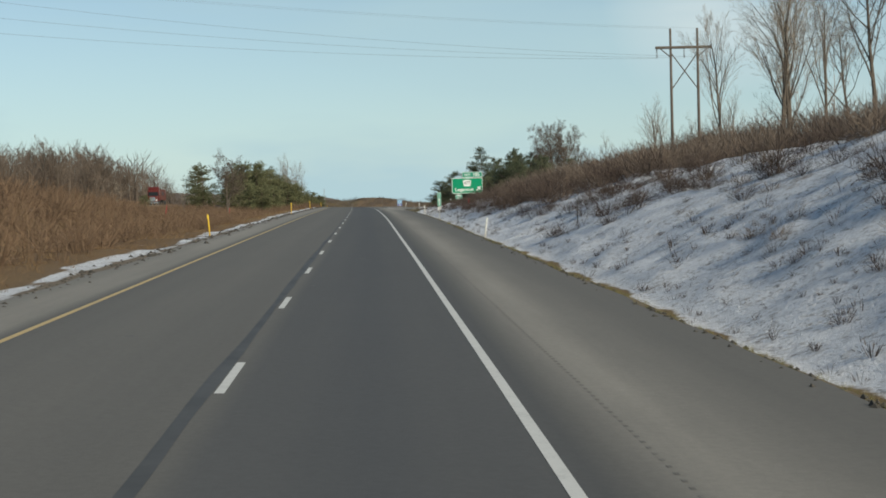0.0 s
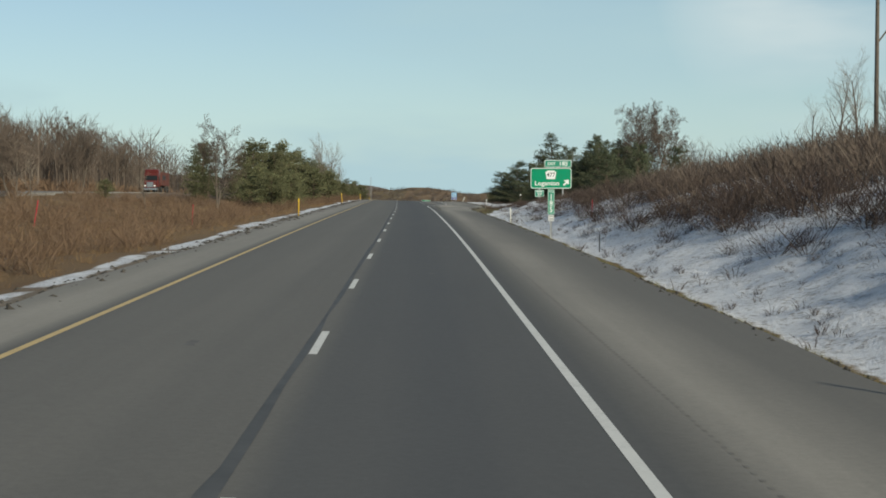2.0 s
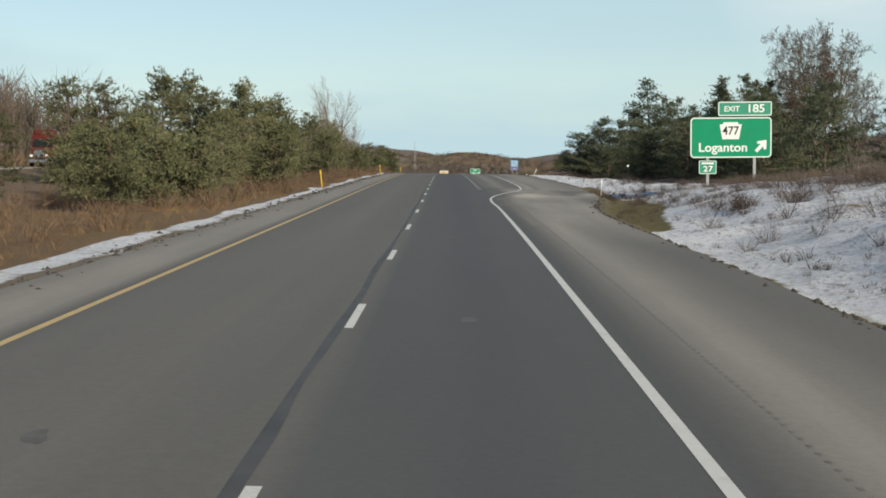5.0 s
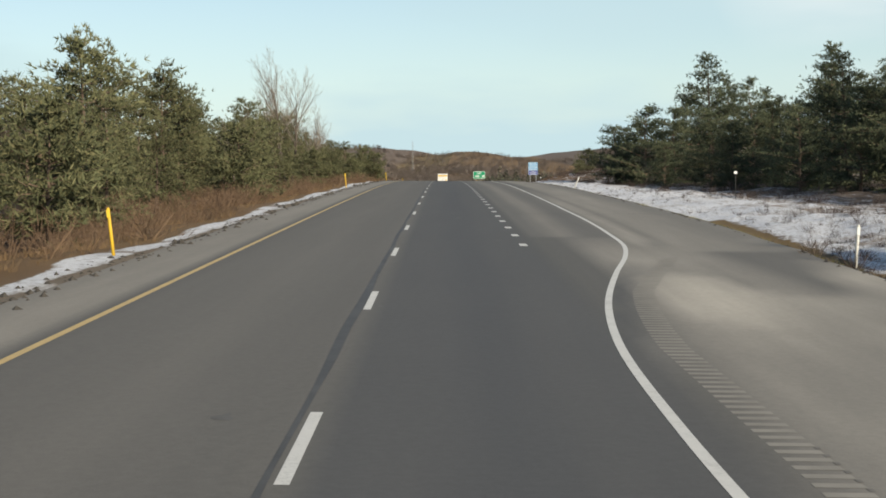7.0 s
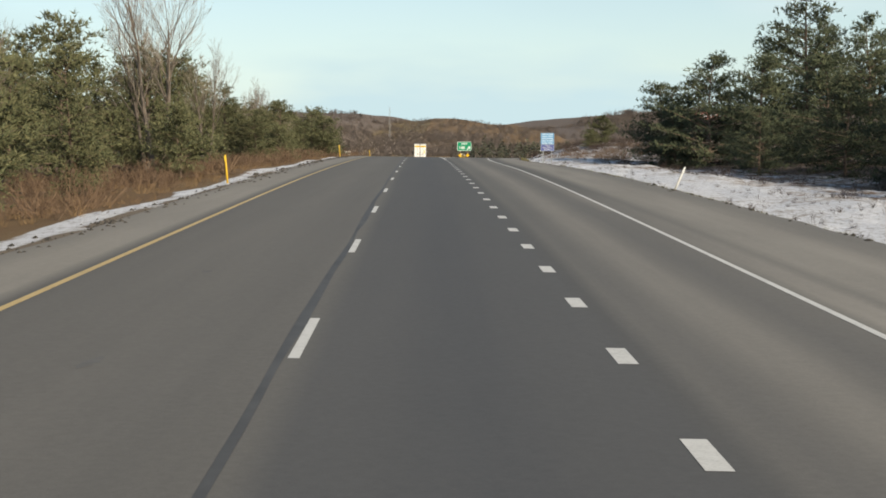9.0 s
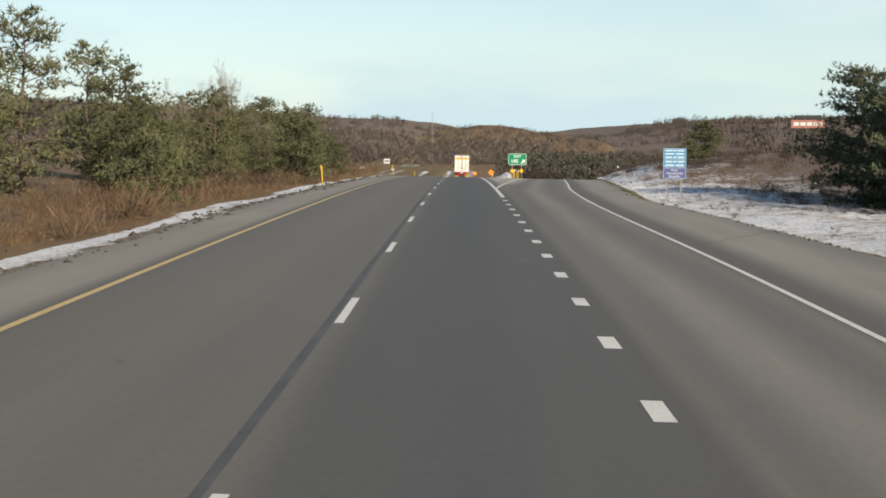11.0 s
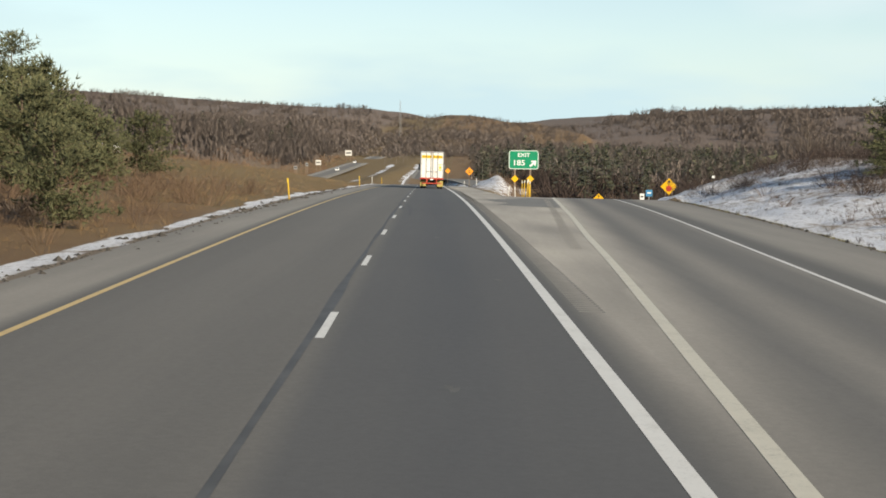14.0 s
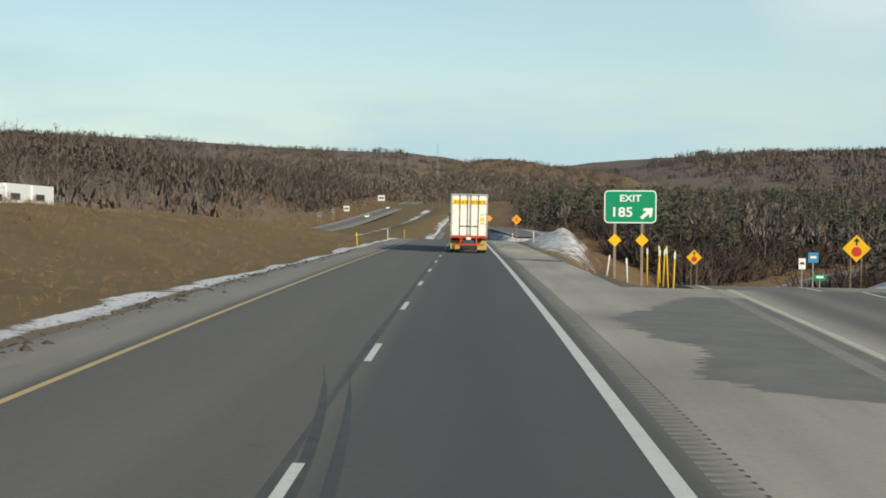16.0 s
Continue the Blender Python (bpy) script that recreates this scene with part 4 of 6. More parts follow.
vv = P[:, None, :3] + oct_v[None] * P[:, 3][:, None, None] * (0.6 + 0.8 * rng.random((len(P), 6, 1)))
ff = (oct_f[None] + 6 * np.arange(len(P))[:, None, None]).reshape(-1, 3)
tagged(new("roadside_rubble", mesh_np("roadside_rubble", vv.reshape(-1, 3), ff, M_RUBBLE)), "gravel and broken grit along both pavement edges", "gravel", kind="stuff")

# ------------------------------------------------------------ signs and posts


def land(x, y):
    return float(ground_height(np.array([x]), np.array([y]))[0])


def panel(parent, name, w, h, x, z, y, mat, rim=None, r=0.08, rim_w=0.035, label=""):
    """A sheet sign with rounded corners, a raised border and stiffened edge; faces -y."""
    ob = part(name, Shape().prism(rounded(w, h, r, 5, x, z), y, y + 0.012), mat, parent, label)
    if rim:
        s = Shape()
        a, b = rounded(w - 0.03, h - 0.03, max(r - 0.015, 0.01), 5, x, z), rounded(w - 0.03 - 2 * rim_w, h - 0.03 - 2 * rim_w, max(r - 0.015 - rim_w, 0.008), 5, x, z)
        n = len(a)
        vs = [(q[0], y - 0.003, q[1]) for q in a] + [(q[0], y - 0.003, q[1]) for q in b]
        s.add(vs, [(i, (i + 1) % n, (i + 1) % n + n, i + n) for i in range(n)])
        part("border", s, rim, ob)
    return ob


def i_post(parent, x, y, z0, z1, mat=M_RUSTY, w=0.13, name="post"):
    s = Shape()
    s.box((x - w / 2, y, z0), (x + w / 2, y + 0.012, z1))
    s.box((x - w / 2, y + w - 0.012, z0), (x + w / 2, y + w, z1))
    s.box((x - 0.006, y + 0.012, z0), (x + 0.006, y + w - 0.012, z1))
    return part(name, s, mat, parent)


def u_post(parent, x, y, z0, z1, mat=M_STEEL, w=0.07):
    s = Shape()
    s.box((x - w / 2, y + 0.03, z0), (x + w / 2, y + 0.036, z1))
    s.box((x - w / 2 - 0.012, y + 0.005, z0), (x - w / 2, y + 0.036, z1))
    s.box((x + w / 2, y + 0.005, z0), (x + w / 2 + 0.012, y + 0.036, z1))
    return part("post", s, mat, parent)


def arrow_shape(size, x, z, y, angle):
    """A solid arrow pointing up, turned by angle degrees clockwise."""
    o = [(-0.11, -0.5), (0.11, -0.5), (0.11, 0.06), (0.30, -0.08), (0.38, 0.06), (0.0, 0.5), (-0.38, 0.06), (-0.30, -0.08), (-0.11, 0.06)]
    c, s = math.cos(radians(angle)), math.sin(radians(angle))
    return Shape().prism([(x + size * (a * c + b * s), z + size * (-a * s + b * c)) for a, b in o], y - 0.006, y - 0.001)


# exit guide sign
bx, by = 18.27 + float(ROAD_X(234.2)), 234.2
sign = thing("exit_guide_sign", "green highway exit sign with town name, route shield and arrow", "road sign")
sign.location = (bx, by, 0)
sign.rotation_euler = (0, 0, radians(-3))
main = panel(sign, "panel", 5.32, 2.68, 0, 5.97, 0, M_GREEN, M_SIGN_WHITE, 0.28, 0.075)
tab = panel(sign, "exit_tab", 3.5, 0.95, 0.90, 7.86, 0.0, M_GREEN_OLD, M_SIGN_WHITE, 0.12, 0.06, "faded green exit number tab")
part("lettering", lettering("EXIT", 0.50, -0.004, 0.05, 7.84, weight=0.008), M_SIGN_WHITE, tab)
part("lettering", lettering("185", 0.74, -0.004, 1.60, 7.85, squeeze=1.1, weight=0.012), M_SIGN_WHITE, tab)
part("lettering", lettering("Loganton", 0.82, -0.004, -0.52, 5.30, squeeze=1.04, weight=0.014), M_SIGN_WHITE, main)
key = [(-0.72, 0.42), (-0.52, 0.42), (-0.46, 0.56), (0.46, 0.56), (0.52, 0.42), (0.72, 0.42), (0.54, -0.56), (-0.54, -0.56)]
shield = part("route_shield", Shape().prism([(a - 0.02, b + 6.42) for a, b in key], -0.012, -0.004), M_SIGN_WHITE, main, "white keystone route shield")
part("lettering", lettering("477", 0.78, -0.013, -0.02, 6.40, squeeze=0.92, weight=0.010), M_BLACK, shield)
part("arrow", arrow_shape(1.02, 1.98, 5.42, -0.002, 42), M_SIGN_WHITE, main)
sub = panel(sign, "small_panel", 1.16, 0.90, -1.50, 4.02, 0.02, M_GREEN_OLD, M_SIGN_WHITE, 0.08, 0.035, "small faded green plate")
part("lettering", lettering("27", 0.52, 0.016, -1.48, 3.90, squeeze=1.2, weight=0.01), M_SIGN_WHITE, sub)
part("legend_bar", Shape().box((-1.9, 0.008, 4.22), (-1.1, 0.016, 4.34)), M_SIGN_WHITE, sub)
for px in (-1.5, 1.55):
    gz = land(bx + px, by)
    i_post(sign, px, 0.02, gz - 0.3, 7.3, M_STEEL, 0.18)

# mile marker
mx, my = 7.07 + float(ROAD_X(130.6)), 130.6
mz = land(mx, my)
sign = thing("mile_marker", "narrow green mile marker on a steel post", "road sign")
sign.location = (mx, my, 0)
main = panel(sign, "panel", 0.36, 1.36, 0, 3.25, 0, M_GREEN_OLD, M_SIGN_WHITE, 0.035, 0.016)
part("lettering", lettering("MILE", 0.145, -0.004, 0, 3.80, squeeze=0.9), M_SIGN_WHITE, main)
for k, ch in enumerate("185"):
    part("lettering", lettering(ch, 0.42, -0.004, 0, 3.50 - 0.34 * k, squeeze=0.85, weight=0.006), M_SIGN_WHITE, main)
plate = panel(sign, "number_plate", 0.30, 0.30, -0.0, 2.38, 0, M_SIGN_WHITE, M_BLACK, 0.03, 0.006, "small white segment plate")
part("lettering", lettering("1850", 0.14, -0.004, 0, 2.33, squeeze=0.85), M_BLACK, plate)
part("legend_bar", Shape().box((-0.08, -0.006, 2.44), (0.08, -0.001, 2.475)), M_BLACK, plate)
u_post(sign, 0, 0.012, mz - 0.2, 3.8)

# sponsor sign in three plates
ax, ay = 12.5 + float(ROAD_X(397)), 397.0
sign = thing("sponsor_sign", "blue roadside sponsor sign of three stacked plates on two posts", "road sign")
sign.location = (ax, ay, 0)
sign.rotation_euler = (0, 0, radians(-4))
for name, h, z, mat in (("top_plate", 0.66, 4.37, M_BLUE), ("middle_plate", 0.45, 3.80, M_BLUE), ("bottom_plate", 0.66, 3.22, M_VIOLET)):
    pl = panel(sign, name, 1.36, h, 0, z, 0, mat, M_PALE_BLUE, 0.05, 0.02)
    if name == "bottom_plate":
        for k, word in enumerate(("Keep", "Pennsylvania", "Beautiful")):
            part("lettering", lettering(word, 0.19, -0.004, 0, z + 0.19 - 0.19 * k, squeeze=1.0), M_SIGN_WHITE, pl)
    else:
        rows = 3 if name == "top_plate" else 2
        for k in range(rows):
            for q, (a, b) in enumerate(((-0.56, -0.14), (-0.08, 0.10), (0.16, 0.56)) if k != 1 else ((-0.56, -0.02), (0.06, 0.54))):
                zz = z + (rows - 1) * 0.10 - 0.20 * k
                part("legend_bar", Shape().box((a, -0.006, zz - 0.055), (b, -0.001, zz + 0.055)), M_PALE_BLUE, pl)
for px in (-0.42, 0.42):
    u_post(sign, px, 0.012, land(ax + px, ay) - 0.2, 4.55)

# exit sign at the gore
gx, gyy = 8.83 + float(np.polyval([0.0024, 0.0006, -0.3292, -0.2019, -0.0993], 5.335)), 533.5
sign = thing("gore_exit_sign", "green gore sign with exit number and slanting arrow", "road sign")
sign.location = (gx, gyy, 0)
main = panel(sign, "panel", 2.90, 1.84, 0, 1.57, 0, M_GREEN, M_SIGN_WHITE, 0.26, 0.06)
part("lettering", lettering("EXIT", 0.52, -0.004, 0.0, 2.02, squeeze=1.12, weight=0.010), M_SIGN_WHITE, main)
part("lettering", lettering("185", 0.74, -0.004, -0.47, 1.25, squeeze=1.12, weight=0.014), M_SIGN_WHITE, main)
part("arrow", arrow_shape(0.86, 0.92, 1.22, -0.002, 48), M_SIGN_WHITE, main)
for px in (-0.84, 0.66):
    i_post(sign, px, 0.015, land(gx + px, gyy) - 0.3, 2.0, M_RUSTY, 0.15)
    d = 0.37
    dia = part("marker", Shape().prism([(px, -0.28 - d), (px + d, -0.28), (px, -0.28 + d), (px - d, -0.28)], -0.02, -0.008), M_SIGN_YELLOW, sign, "plain yellow diamond marker")
    part("bracket", Shape().box((px - 0.16, -0.008, -0.31), (px + 0.16, 0.015, -0.25)), M_STEEL, dia)


# stop-ahead diamonds
def stop_ahead(x, y, z, size, label):
    sg = thing("stop_ahead_sign", label, "road sign", group="stop-ahead signs on the ramp")
    sg.location = (x, y, 0)
    sg.rotation_euler = (0, 0, radians(-8))
    d = size / 2
    face = part("panel", Shape().prism([(0, z - d), (d, z), (0, z + d), (-d, z)], 0, 0.012), M_SIGN_YELLOW, sg, "orange-yellow diamond plate")
    part("octagon", Shape().prism([(0.38 * d * math.cos(radians(22.5 + 45 * k)), z - 0.24 * d + 0.38 * d * math.sin(radians(22.5 + 45 * k))) for k in range(8)], -0.006, -0.001), M_SIGN_RED, face, "red octagon symbol")
    part("arrow", arrow_shape(0.56 * d, 0, z + 0.50 * d, -0.001, 0), M_BLACK, face)
    for px in (-0.35, 0.35):
        u_post(sg, px, 0.015, land(x + px, y) - 0.2, z + 0.1, M_RUSTY, 0.08)
    return sg


stop_ahead(17.07, 550.2, -1.62, 1.84, "orange stop-ahead diamond beside the exit ramp")
stop_ahead(17.2, 626.7, -7.14, 1.90, "farther orange stop-ahead diamond by the ramp bend")

# orange work sign far along the carriageway
sg = thing("warning_sign", "orange diamond warning sign beside the entrance ramp", "road sign")
sg.location = (-3.9, 696.7, 0)
face = part("panel", Shape().prism([(0, -6.0), (0.9, -5.1), (0, -4.2), (-0.9, -5.1)], 0, 0.012), M_SIGN_ORANGE, sg)
part("symbol", Shape().box((-0.28, -0.006, -5.35), (0.28, -0.001, -5.22)).box((-0.22, -0.006, -5.02), (0.22, -0.001, -4.9)), M_BLACK, face)
u_post(sg, 0, 0.015, land(-3.9, 696.7) - 0.2, -4.9, M_RUSTY, 0.09)
sg2 = thing("warning_sign", "small orange diamond warning sign", "road sign")
sg2.location = (-9.2, 760, 0)
part("panel", Shape().prism([(0, -7.9), (0.75, -7.15), (0, -6.4), (-0.75, -7.15)], 0, 0.012), M_SIGN_ORANGE, sg2)
u_post(sg2, 0, 0.015, land(-9.2, 760) - 0.2, -7.0, M_RUSTY, 0.09)

# blue and white service plates by the ramp
for dx, z, w, h, mat, nm in ((24.9 - 8.9, -2.75, 0.75, 0.75, M_BLUE, "blue service plate on a thin post"), (24.1 - 8.9, -3.2, 0.5, 0.8, M_SIGN_WHITE, "small white plate on a thin post"), (16.5, -4.2, 0.86, 0.48, M_GREEN, "low green plate on a thin post")):
    sp = thing("service_sign", nm + " beside the ramp", "road sign")
    sp.location = (dx, 558, 0)
    f = panel(sp, "panel", w, h, 0, z, 0, mat, None, 0.04)
    part("legend_bar", Shape().box((-w * 0.3, -0.006, z - 0.05), (w * 0.3, -0.001, z + 0.12)), M_BLACK if mat is M_SIGN_WHITE else M_SIGN_WHITE, f)
    u_post(sp, 0, 0.012, land(dx, 558) - 0.2, z + 0.2)


# delineator posts
def delineator(mat, h, top_mat, name="delineator_post", label="", group=""):
    t = thing(name, label, "post", group)
    s = Shape()
    n = 10
    path = [(0, 0, -0.25), (0, 0, h * 0.5), (0, 0, h - 0.05), (0, 0, h)]
    s.tube(path, [0.045, 0.045, 0.045, 0.03], n)
    part("shaft", s, mat, t, smooth=True)
    part("reflector", Shape().box((-0.04, -0.052, h - 0.26), (0.04, -0.042, h - 0.06), bevel=0.004), top_mat, t)
    return t


yellow = delineator(M_POST_YELLOW, 1.24, M_REFLECT, label="yellow plastic delineator post in the snow strip", group="yellow roadside posts")
lean = [(75.5, -8.69, 4), (154.4, -8.45, -1), (236.2, -9.0, 5), (317.4, -8.84, 4), (398.1, -8.7, 4), (479.6, -8.5, 4), (561, -8.5, 2), (642, -8.4, -2)]
for k, (y, u, a) in enumerate(lean):
    x = u + float(ROAD_X(y))
    m = pose(x, y, land(x, y), 0, -a, 0)
    if k == 0:
        yellow.matrix_world = m
    else:
        copy_thing(yellow, m)
white = delineator(M_POST_WHITE, 1.16, M_SIGN_WHITE, label="white plastic delineator post at the pavement edge", group="white roadside posts")
for k, (y, u, a) in enumerate([(75.0, 6.55, 8), (156.8, 6.85, -1), (236.0, 9.9, 4), (318.4, 10.7, 24), (521.5, 7.3, -2), (528.4, 7.05, 8), (590, 6.4, 0), (640, 6.2, 3), (610, -8.9, 0)]):
    x = u + float(ROAD_X(y))
    m = pose(x, y, land(x, y), 0, a, 0)
    if k == 0:
        white.matrix_world = m
    else:
        copy_thing(white, m)
tube = delineator(M_POST_YELLOW, 1.3, M_SIGN_WHITE, "tube_marker", "slim yellow tube marker clustered at the ramp nose", "tube markers at the nose")
for k, (y, u, a) in enumerate([(512.2, 7.4, 3), (519.0, 8.45, -2), (515.5, 8.1, 2), (512.5, 7.85, -3), (507.5, 7.3, 2), (516.5, 7.55, 0)]):
    x = u + float(ROAD_X(y))
    m = pose(x, y, max(land(x, y), on_road(u, y)[2] - 0.05), 0, a, 0) @ Matrix.Diagonal((0.9, 0.9, 1.08 - 0.06 * (k % 3), 1))
    if k == 0:
        tube.matrix_world = m
    else:
        copy_thing(tube, m)


def stake(x, y, h, mat, label, lean=0, plate=False):
    t = thing("marker_stake", label, "stake")
    s = Shape()
    s.tube([(0, 0, -0.2), (0, 0, h)], 0.028, 6)
    part("shaft", s, mat, t)
    if plate:
        part("reflector", Shape().box((-0.11, -0.04, h - 0.16), (0.11, -0.028, h + 0.02), bevel=0.004), M_SIGN_WHITE, t)
    t.matrix_world = pose(x, y, land(x, y), 0, lean, 0)
    return t


stake(10.1, 67.1, 1.15, M_DARK_METAL, "dark steel stake standing in bank snow")
stake(9.8, 142.0, 1.1, M_POST_RED, "red painted stake standing in bank snow", 2)
stake(7.2, 118.3, 0.8, M_DARK_METAL, "short dark steel stake at the bank foot")
stake(-15.65, 145.6, 1.3, M_POST_RED, "faded red stake among dead grass", 4)
stake(-18.5, 120.0, 1.2, M_POST_RED, "faded red stake leaning in brush", 10)
stake(14.0, 507.8, 1.55, M_DARK_METAL, "dark post with white reflector beside the ramp", 0, True)
stake(16.5, 297, 1.9, M_DARK_METAL, "thin post with white top before the pines", 0, True)

# signs on the opposite carriageway
for x, y, z, w, h, mat in ((-74, 1225, -12.4, 4.0, 3.2, M_POST_WHITE), (-74, 1050, -13.4, 2.6, 2.4, M_POST_WHITE), (-75, 1010, -13.2, 1.2, 1.6, M_STEEL), (-74, 960, -13.1, 1.5, 1.4, M_STEEL)):
    sg = thing("far_road_sign", "pale sign plate beside the opposite carriageway", "road sign")
    sg.location = (x, y, 0)
    f = panel(sg, "panel", w, h, 0, z, 0, mat, None, 0.1)
    part("legend_bar", Shape().box((-w * 0.36, -0.03, z - 0.12 * h), (w * 0.36, -0.02, z + 0.12 * h)), M_BLACK, f)
    for px in (-w * 0.3, w * 0.3):
        i_post(sg, px, 0.02, land(x + px, y) - 0.3, z, M_RUSTY, 0.2)

# roadside advertising board on the hill
bd = thing("billboard", "faded red advertising board with dark roof board on posts", "billboard")
bd.location = (66.3, 620, 0)
bd.rotation_euler = (0, 0, radians(-10))
b = part("board", Shape().box((-3.6, 0, 7.2), (3.6, 0.25, 9.0), bevel=0.02), M_BOARD, bd)
for a, c in ((-3.1, -1.9), (-1.6, -0.5), (-0.2, 0.9), (1.2, 2.0), (2.4, 3.1)):
    part("legend_bar", Shape().box((a, -0.02, 7.75), (c, -0.005, 8.5)), M_SIGN_WHITE, b)
part("roof_board", Shape().box((-2.7, 0, 9.25), (2.9, 0.25, 10.05), bevel=0.02), M_BOARD_DARK, bd)
for px in (-2.8, 0, 2.8):
    i_post(bd, px, 0.26, land(66.3 + px, 620) - 0.5, 9.6, M_POLE, 0.3)

# ------------------------------------------------------------ power line
pl = thing("power_pole", "two-legged wooden transmission pole with crossarm and braces", "utility pole")
px, py = 39.6, 178.0
pz = land(px + 1.8, py)
pl.location = (px, py, 0)
for dx in (0.0, 3.6):
    part("leg", Shape().tube([(dx, 0, pz - 1), (dx, 0, pz + 6), (dx, 0, 25.2)], [0.22, 0.2, 0.15], 10), M_POLE, pl, smooth=True)
part("crossarm", Shape().box((-2.0, -0.32, 22.55), (5.5, -0.12, 22.85), bevel=0.02), M_POLE, pl)
part("crossarm", Shape().box((-2.0, 0.12, 22.55), (5.5, 0.32, 22.85), bevel=0.02), M_POLE, pl)
for a, b in (((0.1, -0.2, 21.8), (3.5, -0.2, 17.2)), ((3.5, 0.2, 21.8), (0.1, 0.2, 17.2)), ((-1.4, 0, 22.6), (0, 0, 21.4)), ((5.0, 0, 22.6), (3.6, 0, 21.4))):
    part("brace", Shape().tube([a, b], 0.075, 6), M_POLE, pl)
for dx in (-1.85, 1.8, 5.35):
    ins = Shape()
    for k in range(8):
        ins.tube([(dx, 0, 22.5 - 0.15 * k), (dx, 0, 22.44 - 0.15 * k)], [0.05, 0.14], 10)
    ins.tube([(dx, 0, 22.55), (dx, 0, 21.3)], 0.03, 6)
    part("insulator", ins, M_PORCELAIN, pl, smooth=True)


def cable(a, b, sag, r, label):
    t = thing("power_cable", label, "cable", group="overhead power cables")
    pts = [(a[0] + (b[0] - a[0]) * q, a[1] + (b[1] - a[1]) * q, a[2] + (b[2] - a[2]) * q - sag * 4 * q * (1 - q)) for q in np.linspace(0, 1, 40)]
    part("wire", Shape().tube(pts, r, 5), M_CABLE, t, smooth=True)


for dx, ez in ((-1.85, 34.3), (1.8, 37.6), (5.35, 40.8)):
    cable((px + dx, py, 21.3), (px + dx - 175, py - 55 + 1.2 * dx, ez), 4.2, 0.014, "sagging overhead power cable crossing the highway")
for dx in (0.0, 3.6):
    cable((px + dx, py, 25.2), (px + dx - 175, py - 55 + dx, 39.0), 3.2, 0.009, "thin overhead ground wire crossing the highway")

# mast on the far hill
ms = thing("radio_mast", "slim lattice radio mast on the wooded skyline", "mast")
ms.location = (-64, 1700, 0)
mz = land(-64, 1700)
for a in range(3):
    c, s = math.cos(a * 2.094), math.sin(a * 2.094)
    part("leg", Shape().tube([(1.1 * c, 1.1 * s, mz - 1), (0.5 * c, 0.5 * s, mz + 36)], 0.14, 4), M_STEEL, ms)
for k in range(9):
    z = mz + 2 + 4 * k
    part("brace", Shape().tube([(0.9, 0, z), (-0.5, 0.8, z + 2), (-0.5, -0.8, z + 4)], 0.07, 4), M_STEEL, ms)

# ------------------------------------------------------------ vehicles


def wheel(parent, x, y, z, r=0.5, w=0.28):
    s = Shape()
    n = 20
    prof = [(-w / 2, r * 0.62), (-w / 2, r * 0.94), (-w / 2 + 0.04, r), (w / 2 - 0.04, r), (w / 2, r * 0.94), (w / 2, r * 0.62)]
    vs = [(x + a, y + b * math.cos(6.2832 * k / n), z + b * math.sin(6.2832 * k / n)) for k in range(n) for a, b in prof]
    m = len(prof)
    s.add(vs, [(k * m + i, k * m + (i + 1) % m, ((k + 1) % n) * m + (i + 1) % m, ((k + 1) % n) * m + i) for k in range(n) for i in range(m)])
    wh = part("wheel", s, M_RUBBER, parent)
    rim = Shape().tube([(x - w * 0.4, y, z), (x + w * 0.4, y, z)], r * 0.6, 16)
    part("rim", rim, M_RIM, wh)
    return wh


